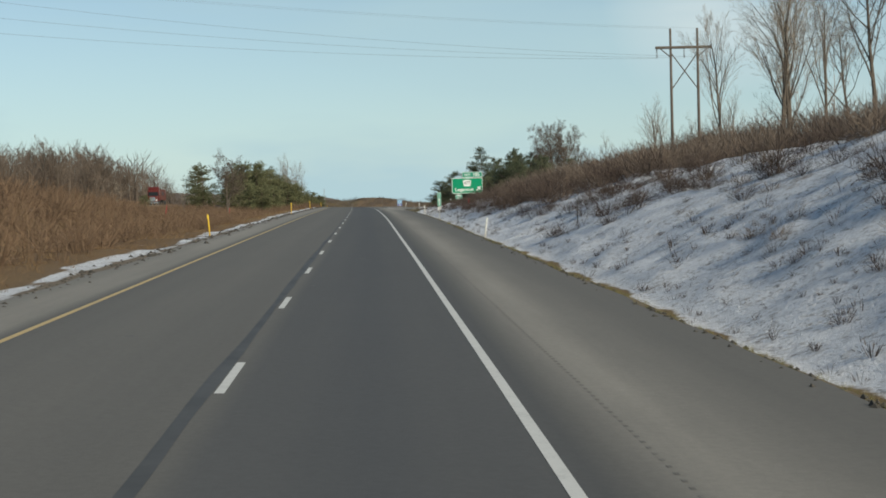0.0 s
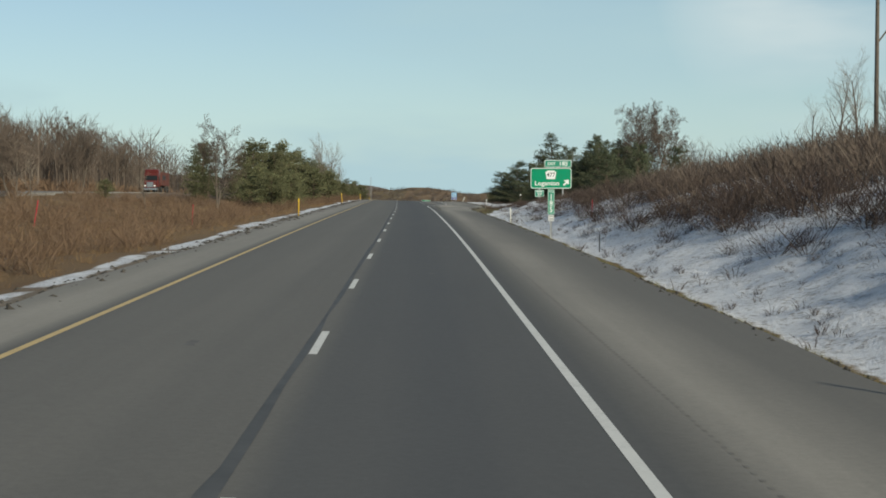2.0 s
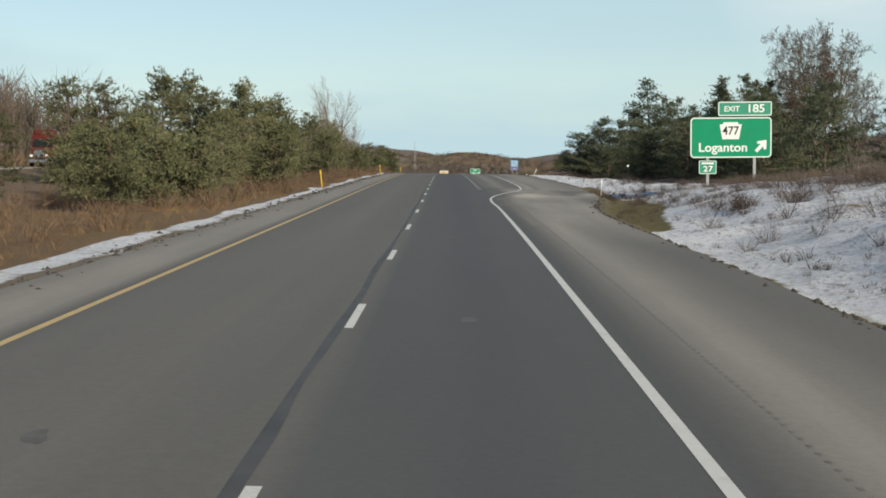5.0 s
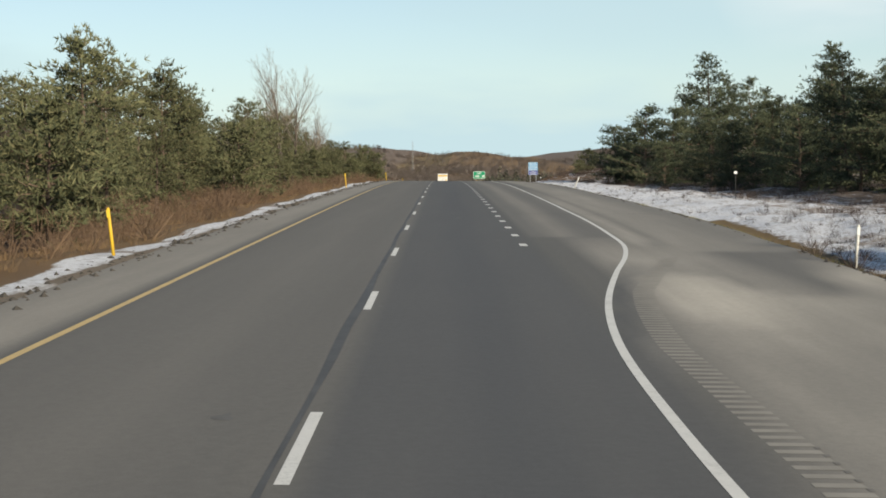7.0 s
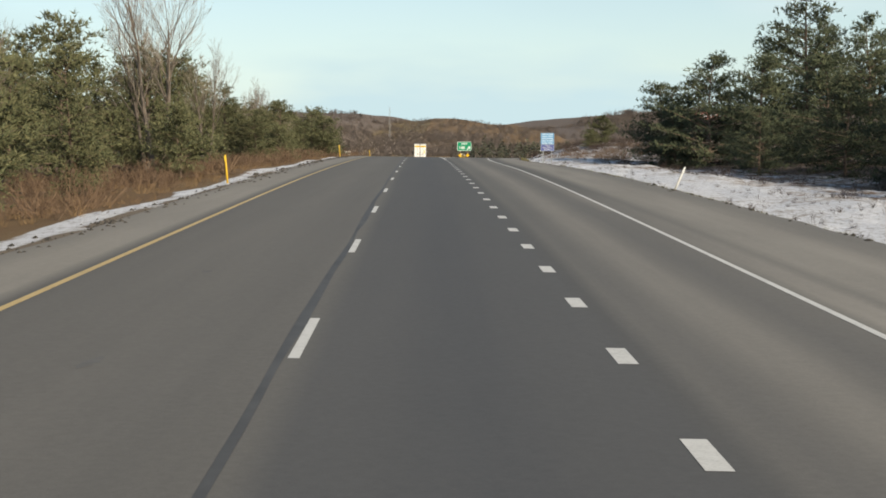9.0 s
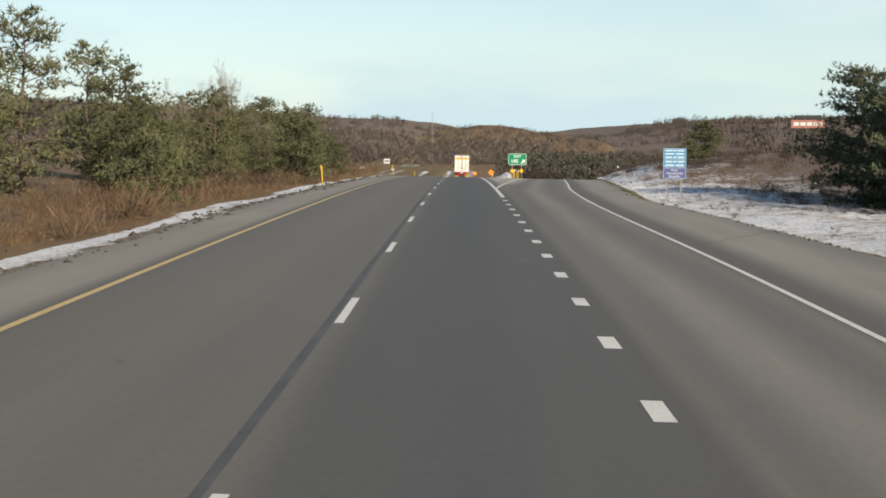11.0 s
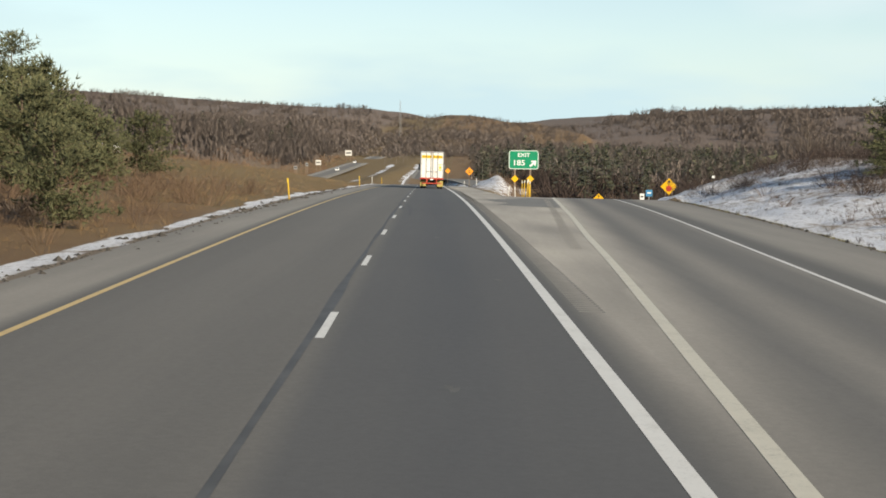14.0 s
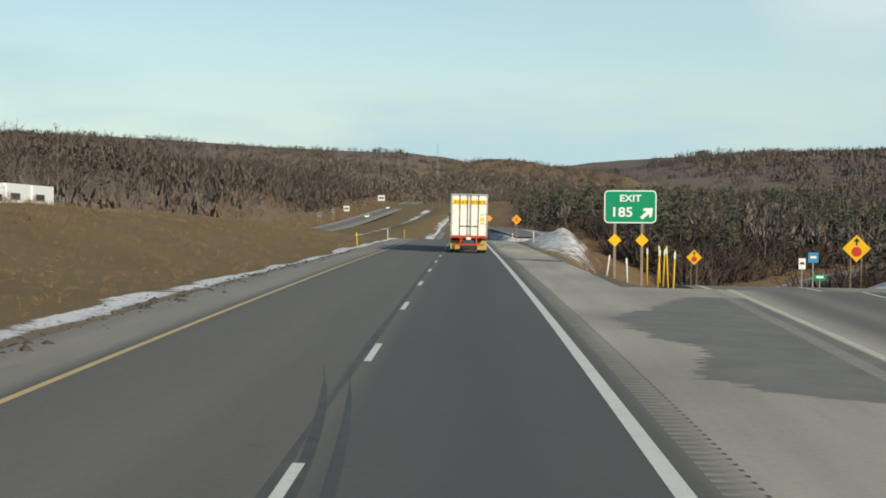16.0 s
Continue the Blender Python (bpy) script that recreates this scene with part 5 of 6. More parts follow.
def box_trailer():
    t = thing("semi_trailer", "white box semi-trailer with yellow band, red underframe and closed rear doors", "trailer")
    W, L, z0, z1 = 1.295, 15.5, 1.18, 4.10
    part("body", Shape().box((-W, 0.06, z0), (W, L, z1), bevel=0.03), M_TRAILER, t)
    fr = Shape()
    fr.box((-W, -0.02, z0), (-W + 0.09, 0.06, z1 + 0.01)).box((W - 0.09, -0.02, z0), (W, 0.06, z1 + 0.01)).box((-W, -0.02, z1 - 0.11), (W, 0.06, z1 + 0.02))
    part("rear_frame", fr, M_STEEL, t, "dull metal rear door surround")
    for side in (-1, 1):
        a, b = (-W + 0.10, -0.012) if side < 0 else (0.012, W - 0.10)
        d = part("door", Shape().box((a, -0.02, z0 + 0.03), (b, 0.055, z1 - 0.12), bevel=0.012), M_TRAILER, t, "white rear door")
        part("band", Shape().box((a + 0.04, -0.026, 3.36), (b - 0.03, -0.021, 3.70)), M_TRAILER_YELLOW, d, "yellow band with ochre lettering bars")
        for k in range(4):
            q = a + 0.16 + k * 0.25
            part("legend_bar", Shape().box((q, -0.031, 3.43), (q + 0.16, -0.027, 3.63)), M_BAND_TEXT, d)
        for q in ((a + 0.55, b - 0.10) if side < 0 else (a + 0.10, b - 0.55)):
            rod = part("lock_rod", Shape().tube([(q, -0.055, z0 + 0.02), (q, -0.055, z1 - 0.05)], 0.02, 8), M_DARK_METAL, d, "vertical steel locking rod")
            part("handle", Shape().box((q - 0.02, -0.09, 1.85), (q + 0.34 * -side, -0.06, 1.90)), M_DARK_METAL, rod)
            for zz in (1.3, 2.2, 3.2, 3.95):
                part("bracket", Shape().box((q - 0.05, -0.06, zz), (q + 0.05, -0.02, zz + 0.06)), M_STEEL, rod)
        for zz in (1.35, 2.0, 2.7, 3.4, 3.95):
            hx = a if side < 0 else b
            part("hinge", Shape().box((hx - 0.06, -0.045, zz), (hx + 0.06, -0.02, zz + 0.07)), M_STEEL, d)
    for zz, h in ((2.02, 0.12), (2.22, 0.26), (2.62, 0.10)):
        part("decal", Shape().box((0.78, -0.026, zz), (1.06, -0.021, zz + h)), M_TRAILER_YELLOW, t, "small yellow decal")
    part("sill", Shape().box((-W, -0.06, 1.03), (W, 0.12, 1.19), bevel=0.012), M_TRAILER_RED, t, "red rear sill")
    for q in (-1.05, -0.85, 0.85, 1.05):
        part("tail_lamp", Shape().tube([(q, -0.085, 1.11), (q, -0.055, 1.11)], 0.055, 12), M_TAIL, t)
    for q in (-0.12, 0, 0.12):
        part("marker_lamp", Shape().box((q - 0.03, -0.04, z1 - 0.05), (q + 0.03, -0.02, z1 - 0.02)), M_TAIL, t)
    part("number_plate", Shape().box((-0.16, -0.085, 0.93), (0.16, -0.07, 1.09)), M_SIGN_WHITE, t, "white plate with plain bar")
    g = Shape().box((-1.1, -0.10, 0.52), (1.1, -0.02, 0.63), bevel=0.01)
    part("bumper_bar", g, M_TRAILER_RED, t, "red underride bar")
    for q in (-0.55, 0.55):
        part("bumper_upright", Shape().box((q - 0.05, -0.08, 0.6), (q + 0.05, 0.02, 1.05)), M_TRAILER_RED, t)
    for q in (-0.48, 0.48):
        part("chassis_rail", Shape().box((q - 0.06, 0.1, 0.82), (q + 0.06, L - 1.5, 1.18)), M_TRAILER_RED, t)
    for yy in (1.6, 2.85):
        part("axle", Shape().tube([(-1.0, yy, 0.51), (1.0, yy, 0.51)], 0.07, 8), M_DARK_METAL, t)
        for q in (-1.10, -0.78, 0.78, 1.10):
            wheel(t, q, yy, 0.51, 0.51, 0.27)
    for q in (-0.94, 0.94):
        part("mud_flap", Shape().box((q - 0.33, 0.62, 0.22), (q + 0.33, 0.64, 0.86)), M_FLAP, t, "yellowish mud flap")
    for q in (-0.5, 0.5):
        part("landing_leg", Shape().box((q - 0.06, L - 3.6, 0.2), (q + 0.06, L - 3.45, 1.1)), M_DARK_METAL, t)
    # tractor unit in front, part of the same rig
    cab = part("cab", Shape().box((-1.22, L + 0.9, 0.95), (1.22, L + 3.3, 3.6), bevel=0.12), M_CAB_WHITE, t, "white tractor cab ahead of the box")
    part("bonnet", Shape().box((-1.0, L + 3.2, 0.8), (1.0, L + 4.9, 2.0), bevel=0.15), M_CAB_WHITE, cab)
    part("frame_rail", Shape().box((-0.5, L - 2.2, 0.7), (0.5, L + 4.5, 0.95)), M_DARK_METAL, t)
    for yy in (L - 1.6, L - 0.3, L + 4.1):
        for q in ((-1.08, 1.08) if yy > L else (-1.10, -0.78, 0.78, 1.10)):
            wheel(t, q, yy, 0.51, 0.51, 0.27)
    for q in (-1, 1):
        part("mirror", Shape().box((q * 1.5 - 0.1, L + 3.1, 2.1), (q * 1.5 + 0.1, L + 3.25, 2.9), bevel=0.02), M_DARK_METAL, cab)
        part("mirror_arm", Shape().tube([(q * 1.2, L + 3.1, 2.7), (q * 1.5, L + 3.15, 2.75)], 0.025, 5), M_DARK_METAL, cab)
    return t


rig = box_trailer()
ry = 552.5
rig.matrix_world = pose(*on_road(-0.05, ry, 0.02), math.degrees(math.atan(float(ROAD_Z(ry + 8) - ROAD_Z(ry - 2)) / 10)), 1.1, math.degrees(-math.atan(float(ROAD_X(ry + 8) - ROAD_X(ry - 2)) / 10)))


def long_truck(name, label, cab_mat, boxes, box_mat, y, lane):
    """A truck on the opposite carriageway, nose towards -y."""
    t = thing(name, label, "truck")
    c = part("cab", Shape().box((-1.2, 1.5, 0.9), (1.2, 3.6, 3.3), bevel=0.14), cab_mat, t)
    part("bonnet", Shape().box((-0.95, 0.0, 0.75), (0.95, 1.6, 1.95), bevel=0.16), cab_mat, t)
    part("windscreen", Shape().box((-1.02, 1.47, 2.05), (1.02, 1.53, 2.85), bevel=0.02), M_GLASS, c)
    part("grille", Shape().box((-0.55, -0.03, 0.9), (0.55, 0.04, 1.75), bevel=0.02), M_CHROME, t)
    part("bumper", Shape().box((-1.15, -0.15, 0.4), (1.15, 0.1, 0.75), bevel=0.04), M_CHROME, t)
    for q in (-0.8, 0.8):
        part("headlight", Shape().box((q - 0.15, -0.02, 1.0), (q + 0.15, 0.06, 1.25), bevel=0.02), M_SIGN_WHITE, t)
        wheel(t, q * 1.3, 1.0, 0.5, 0.5, 0.3)
        wheel(t, q * 1.3, 4.6, 0.5, 0.5, 0.5)
        part("side_window", Shape().box((q * 1.5 - 0.012, 1.7, 2.0), (q * 1.5 + 0.012, 2.6, 2.75)), M_GLASS, c)
        part("exhaust_stack", Shape().tube([(q * 1.35, 3.75, 1.0), (q * 1.35, 3.75, 3.7)], 0.07, 8), M_CHROME, t)
    part("fairing", Shape().box((-1.15, 2.0, 3.25), (1.15, 3.6, 3.95), bevel=0.2), cab_mat, c)
    y0 = 4.0
    for ln, h0, h1 in boxes:
        b = part("box_body", Shape().box((-1.28, y0, h0), (1.28, y0 + ln, h1), bevel=0.03), box_mat, t)
        part("side_mark", Shape().box((1.281, y0 + ln * 0.15, h0 + 1.0), (1.288, y0 + ln * 0.55, h0 + 1.75)), M_DARK_METAL, b, "dark block mark")
        part("chassis", Shape().box((-0.5, y0, 0.8), (0.5, y0 + ln, h0)), M_DARK_METAL, t)
        for q in (-1.0, 1.0):
            wheel(t, q, y0 + ln - 1.2, 0.5, 0.5, 0.5)
            wheel(t, q, y0 + ln - 2.4, 0.5, 0.5, 0.5)
        y0 += ln + 0.9
    x = float(OPP_X(y)) + lane
    s = float(OPP_X(y + 10) - OPP_X(y - 10)) / 20
    t.matrix_world = pose(x, y, float(OPP_Z(y)) + 0.03, math.degrees(math.atan(float(OPP_Z(y + 10) - OPP_Z(y - 10)) / 20)), 0, -math.degrees(math.atan(s)))
    return t


long_truck("double_trailer_truck", "white truck drawing two short white box trailers", M_CAB_WHITE, [(8.6, 1.2, 4.0), (8.6, 1.2, 4.0)], M_CAB_WHITE, 598, 1.2)
long_truck("dump_truck", "dark red truck with orange load behind bare trees", M_CAB_RED, [(9.0, 1.2, 3.5)], M_LOAD, 286, 1.0)


def car(mat, label, y, lane):
    t = thing("car", label, "car")
    o = [(-2.2, 0.35), (-2.15, 0.85), (-1.3, 1.0), (-0.6, 1.45), (0.9, 1.48), (1.7, 1.02), (2.2, 0.95), (2.2, 0.35)]
    bm = Shape()
    vs = [(-0.88 * (0.8 if z > 1.2 else 1), a, z) for a, z in o] + [(0.88 * (0.8 if z > 1.2 else 1), a, z) for a, z in o]
    n = len(o)
    bm.add(vs, [tuple(range(n)), tuple(range(2 * n - 1, n - 1, -1))] + [(i, i + n, (i + 1) % n + n, (i + 1) % n) for i in range(n)])
    b = part("body", bm, mat, t)
    part("windscreen", Shape().add([(-0.75, -1.24, 1.04), (0.75, -1.24, 1.04), (0.66, -0.66, 1.42), (-0.66, -0.66, 1.42)], [(0, 1, 2, 3)]), M_GLASS, b)
    for q in (-1, 1):
        part("headlight", Shape().box((q * 0.65 - 0.15, -2.24, 0.65), (q * 0.65 + 0.15, -2.14, 0.8)), M_SIGN_WHITE, b)
        for a in (-1.35, 1.35):
            wheel(t, q * 0.82, a, 0.33, 0.33, 0.2)
    t.matrix_world = pose(float(OPP_X(y)) + lane, y, float(OPP_Z(y)) + 0.03)


car(M_CAB_WHITE, "white car on the opposite carriageway", 1045, 1.5)
car(M_CAB_WHITE, "white car far along the opposite carriageway", 1190, -1.5)
car(M_CAB_WHITE, "pale car half hidden behind the grassy median", 648, 1.0)

# ------------------------------------------------------------ plants


class Soup:
    def __init__(self):
        self.v, self.f, self.n = [], [], 0

    def stem(self, p0, p1, w0, w1, side):
        a = np.array([p0 - side * w0, p0 + side * w0, p1 + side * w1, p1 - side * w1])
        self.v.append(a)
        n = self.n
        self.f += [(n, n + 1, n + 2), (n, n + 2, n + 3)]
        self.n += 4

    def tri(self, a, b, c):
        self.v.append(np.array([a, b, c]))
        n = self.n
        self.f.append((n, n + 1, n + 2))
        self.n += 3

    def tube(self, p0, p1, r0, r1, k=4):
        d = p1 - p0
        d = d / (np.linalg.norm(d) + 1e-9)
        a = np.cross(d, (0.3, 0.2, 0.93) if abs(d[2]) < 0.95 else (1, 0, 0))
        a /= np.linalg.norm(a)
        b = np.cross(d, a)
        ang = np.arange(k) * 2 * np.pi / k
        ring = np.cos(ang)[:, None] * a + np.sin(ang)[:, None] * b
        self.v.append(np.concatenate([p0 + ring * r0, p1 + ring * r1]))
        n = self.n
        for i in range(k):
            j = (i + 1) % k
            self.f += [(n + i, n + j, n + k + j), (n + i, n + k + j, n + k + i)]
        self.n += 2 * k

    def arrays(self):
        return np.concatenate(self.v), np.array(self.f, np.int32)

    def mesh(self, name, mat):
        v, f = self.arrays()
        return mesh_np(name, v, f, mat)


def unit(v):
    return v / (np.linalg.norm(v) + 1e-9)


def bare_tree(seed, H, spread=0.55, bole=0.25, fine=True, stems=1, forks=(12, 7, 6, 5), thin=0.006):
    """Trunk and crown soups of a leafless tree."""
    r = np.random.default_rng(seed)
    trunk, crown = Soup(), Soup()

    def grow(p, d, L, R, level):
        segs = 4 if level < 2 else (3 if level == 2 else 2)
        pts, rad = [p], [R]
        q = d
        for s in range(segs):
            q = unit(q + r.normal(0, 0.13 if level else 0.05, 3) + np.array((0, 0, 0.10 if level else 0.02)))
            pts.append(pts[-1] + q * L / segs)
            rad.append(R * (1 - 0.72 * (s + 1) / segs))
        for a, b, ra, rb in zip(pts, pts[1:], rad, rad[1:]):
            if level < 2:
                trunk.tube(a, b, ra, rb, 6 if level == 0 else 4)
            elif level == 2:
                crown.tube(a, b, ra, rb, 3)
            else:
                if level == 4:
                    continue
                crown.stem(a, b, ra, max(rb, 0.004), unit(np.cross(b - a, r.normal(0, 1, 3))))
        if level == 4:
            sd = unit(np.cross(d, r.normal(0, 1, 3))) * R * 1.15
            crown.tri(p - sd, p + sd, pts[-1])
        if level >= (4 if fine else 3):
            return
        n = forks[level]
        for k in range(n):
            f = (bole + (1 - bole) * (k + r.random()) / n) if level == 0 else (0.25 + 0.75 * (k + r.random()) / n)
            i = min(int(f * segs), segs - 1)
            o = pts[i] + (pts[i + 1] - pts[i]) * (f * segs - i)
            az = r.random() * 6.283 if level else k * 2.4 + r.normal(0, 0.4)
            side = unit(np.cross(q, (math.cos(az), math.sin(az), 0.31)))
            tilt = spread * (1.15 if level else 1.0) * (0.8 + 0.4 * r.random())
            nd = unit(q * math.cos(tilt) + side * math.sin(tilt))
            ln = L * (0.52 if level == 0 else 0.50) * (1.15 - 0.55 * f) * (0.8 + 0.4 * r.random())
            grow(o, nd, ln, max(R * (1 - 0.7 * f) * 0.5, thin), level + 1)

    for s in range(stems):
        a = s * 2.4
        d0 = unit(np.array((0.22 * math.cos(a) * (stems > 1), 0.22 * math.sin(a) * (stems > 1), 1.0)))
        grow(np.array((0.25 * math.cos(a) * (stems > 1), 0.25 * math.sin(a) * (stems > 1), -0.3)), d0, H * (1 if s == 0 else 0.85), H * 0.013 + 0.03, 0)
    return trunk, crown


def pine_tree(seed, H, width=0.25, low=0.10, ragged=0.3, dead=4, shape=0.55, fill=1.0):
    """Trunk and needle crown of a pine with whorled, uneven boughs."""
    r = np.random.default_rng(seed)
    trunk, crown = Soup(), Soup()
    lean = r.normal(0, 0.02, 2)
    at = lambda z: np.array((lean[0] * z + 0.1 * math.sin(z * 0.7 + seed), lean[1] * z + 0.1 * math.cos(z * 0.5 + seed), z))
    zs = np.linspace(-0.3, H * 0.97, 7)
    for a, b in zip(zs, zs[1:]):
        trunk.tube(at(a), at(b), 0.02 + 0.014 * H * (1 - max(a, 0) / H), 0.02 + 0.014 * H * (1 - b / H), 6)
    for k in range(dead):
        z = H * (0.06 + low * r.random())
        az = r.random() * 6.283
        d = np.array((math.cos(az), math.sin(az), -0.1 + 0.3 * r.random()))
        trunk.tube(at(z), at(z) + d * (0.6 + 1.2 * r.random()), 0.025, 0.008, 3)
    z = H * low
    while z < H * 0.985:
        f = (z - H * low) / (H * (1 - low))
        reach = H * width * (1 - f) ** shape * (0.55 + 0.45 * smooth01(f / 0.2)) * (1 + 0.25 * math.sin(7 * f + seed)) + 0.22
        for k in range(int(5 + 2 * r.random())):
            if r.random() < ragged * 0.5:
                continue
            az = r.random() * 6.283
            L = reach * (1 - ragged + 1.3 * ragged * r.random())
            up = -0.10 + 0.55 * f + 0.15 * r.normal()
            d = unit(np.array((math.cos(az), math.sin(az), up)))
            o = at(z + 0.3 * r.normal())
            end = o + d * L + np.array((0, 0, 0.10 * L))
            trunk.tube(o, end, 0.012 + 0.01 * L, 0.006, 3)
            n = int(4 + L * 6.6 * fill)
            for t in range(n):
                s = (0.28 + 0.72 * (t + r.random()) / n)
                c = o + (end - o) * s + r.normal(0, 0.21 * (0.5 + s) * min(L, 1.6), 3) * (1, 1, 0.42)
                for q in range(5):
                    nd = unit(d * 0.7 + r.normal(0, 0.7, 3) + np.array((0, 0, 0.35)))
                    ln = 0.24 + 0.24 * r.random()
                    sd = unit(np.cross(nd, r.normal(0, 1, 3))) * (0.030 + 0.028 * r.random())
                    crown.tri(c - sd, c + sd, c + nd * ln)
        z += 0.34 + 0.026 * H * (0.5 + r.random())
    for q in range(16):
        nd = unit(r.normal(0, 0.5, 3) + np.array((0, 0, 1.0)))
        c = at(H * 0.95)
        sd = unit(np.cross(nd, r.normal(0, 1, 3))) * 0.04
        crown.tri(c - sd, c + sd, c + nd * 0.5)
    return trunk, crown


def shrub_soup(seed, H, stems=26, width=0.5, twigs=5, thick=0.009, wild=0.6):
    """A leafless bush of arching stems."""
    r = np.random.default_rng(seed)
    s = Soup()
    for k in range(stems):
        az, out = r.random() * 6.283, r.random() ** 0.6
        base = np.array((math.cos(az), math.sin(az), 0)) * out * width * 0.35 * H
        d = unit(np.array((math.cos(az) * out * width * 1.4, math.sin(az) * out * width * 1.4, 1.0)) + r.normal(0, 0.12, 3))
        h = H * (0.55 + 0.45 * r.random())
        mid, side = base + d * h * 0.5, unit(np.cross(d, r.normal(0, 1, 3)))
        tip = mid + unit(d + r.normal(0, 0.2, 3)) * h * 0.5
        s.stem(base - (0, 0, 0.1), mid, thick * 1.2, thick, side)
        s.tri(mid - side * thick, mid + side * thick, tip)
        for t in range(twigs):
            f = 0.25 + 0.7 * r.random()
            o = base + (tip - base) * f
            td = unit(d + r.normal(0, wild, 3))
            sd = unit(np.cross(td, r.normal(0, 1, 3))) * thick * 0.9
            s.tri(o - sd, o + sd, o + td * h * (0.18 + 0.24 * r.random()))
    return s


def bush_soup(seed, H, n=150, wide=0.8, thick=0.010, twig=1.0):
    """A rounded leafless bush: short stems and a dome of fine twigs."""
    r = np.random.default_rng(seed)
    s = Soup()
    for k in range(9):
        az = r.random() * 6.283
        d = np.array((math.cos(az) * wide * 0.7, math.sin(az) * wide * 0.7, 0.75)) * (0.6 + 0.4 * r.random())
        s.stem(np.array((0.0, 0.0, -0.1)), d * H * 0.8, thick * 1.6, thick * 0.8, unit(np.cross(d, r.normal(0, 1, 3))))
    for k in range(n):
        v = unit(r.normal(0, 1, 3))
        v[2] = abs(v[2])
        o = v * (wide, wide, 0.85) * H * 0.8 * r.random() ** 0.45 * (0.8 + 0.3 * math.sin(3 * math.atan2(v[1], v[0]) + seed))
        d = unit(v + r.normal(0, 0.45, 3) + np.array((0, 0, 0.4)))
        sd = unit(np.cross(d, r.normal(0, 1, 3))) * thick * (0.7 + 0.6 * r.random())
        s.tri(o - sd, o + sd, o + d * H * twig * (0.16 + 0.22 * r.random()))
    return s


def tuft_soup(seed, H, blades=14, wide=0.012):
    r = np.random.default_rng(seed)
    s = Soup()
    for k in range(blades):
        az = r.random() * 6.283
        b = np.array((math.cos(az), math.sin(az), 0)) * r.random() * 0.16
        d = unit(np.array((math.cos(az) * 0.5, math.sin(az) * 0.5, 1)) + r.normal(0, 0.25, 3))
        sd = unit(np.cross(d, r.normal(0, 1, 3))) * wide
        s.tri(b - sd - (0, 0, 0.05), b + sd - (0, 0, 0.05), b + d * H * (0.5 + 0.6 * r.random()))
    return s


def scatter(name, label, category, soups, xs, ys, scale, mat, sink=0.0):
    """One joined mesh of many small plants."""
    sets = [q.arrays() for q in soups]
    zs = ground_height(xs, ys) - sink
    pick = rng.integers(0, len(sets), len(xs))
    turn = rng.random(len(xs)) * 6.2832
    V, F, n = [], [], 0
    for k, (v, f) in enumerate(sets):
        m = np.where(pick == k)[0]
        if not len(m):
            continue
        c, s = np.cos(turn[m])[:, None], np.sin(turn[m])[:, None]
        sc = scale[m][:, None]
        P = np.stack([(v[:, 0] * c - v[:, 1] * s) * sc + xs[m][:, None], (v[:, 0] * s + v[:, 1] * c) * sc + ys[m][:, None], v[:, 2] * sc + zs[m][:, None]], -1)
        V.append(P.reshape(-1, 3))
        F.append((f[None] + (np.arange(len(m)) * len(v))[:, None, None]).reshape(-1, 3) + n)
        n += len(m) * len(v)
    me = mesh_np(name, np.concatenate(V), np.concatenate(F), mat)
    return tagged(new(name, me), label, category, kind="stuff")


def spread(n, y0, y1, u0, u1, keep=None):
    y = y0 + (y1 - y0) * rng.random(n)
    u = u0 + (u1 - u0) * rng.random(n)
    if keep is not None:
        m = keep(u, y)
        y, u = y[m], u[m]
    return ROAD_X(y) + u, y


# ---- trees as things of their own
def tree_kind(name, label, category, group, pair, mats):
    t = thing(name, label, category, group)
    part("trunk", pair[0].mesh("trunk", mats[0]), None, t)
    part("crown", pair[1].mesh("crown", mats[1]), None, t)
    t.location = (0, 0, -500)
    return t


def plant(t, spots, first):
    """Copies of the tree t at (x, y, scale) spots."""
    for k, (x, y, s) in enumerate(spots):
        m = pose(x, y, land(x, y) - 0.1, rng.normal(0, 1.5), rng.normal(0, 1.5), rng.random() * 360) @ Matrix.Diagonal((s, s, s * (0.95 + 0.1 * rng.random()), 1))
        if first and k == 0:
            t.matrix_world = m
        else:
            c = copy_thing(t, m)
            c.matrix_world = m


ash = [tree_kind("bare_tree", "tall leafless tree with fine grey upright twigs", "tree", "tall bare trees on the bank", bare_tree(11, 15.5, 0.42, 0.16, forks=(13, 8, 6, 5), thin=0.011), (M_BARK, M_TWIG_PALE)),
       tree_kind("bare_tree", "leafless spreading tree with forked grey trunk", "tree", "tall bare trees on the bank", bare_tree(12, 13.5, 0.62, 0.30, forks=(13, 8, 6, 5), thin=0.011), (M_BARK, M_TWIG))]
thin = [tree_kind("sapling", "thin leafless sapling with few side twigs", "tree", "bare saplings", bare_tree(13, 7.0, 0.5, 0.3, fine=False), (M_BARK, M_TWIG_PALE)),
        tree_kind("bare_tree", "small rounded leafless tree with dense brown twigs", "tree", "rounded bare trees", bare_tree(14, 9.0, 0.75, 0.22, stems=2, forks=(13, 8, 7, 6), thin=0.017), (M_BARK, M_TWIG)),
        tree_kind("bare_tree", "pale slim leafless tree among pines", "tree", "slim bare trees", bare_tree(15, 11.0, 0.35, 0.35, stems=2), (M_BARK, M_TWIG_PALE))]
plant(ash[0], [(41.5, 136, 1.05), (44.5, 143, 0.98), (38.5, 148, 0.8), (47, 150, 0.9), (43.5, 128, 0.75)], True)
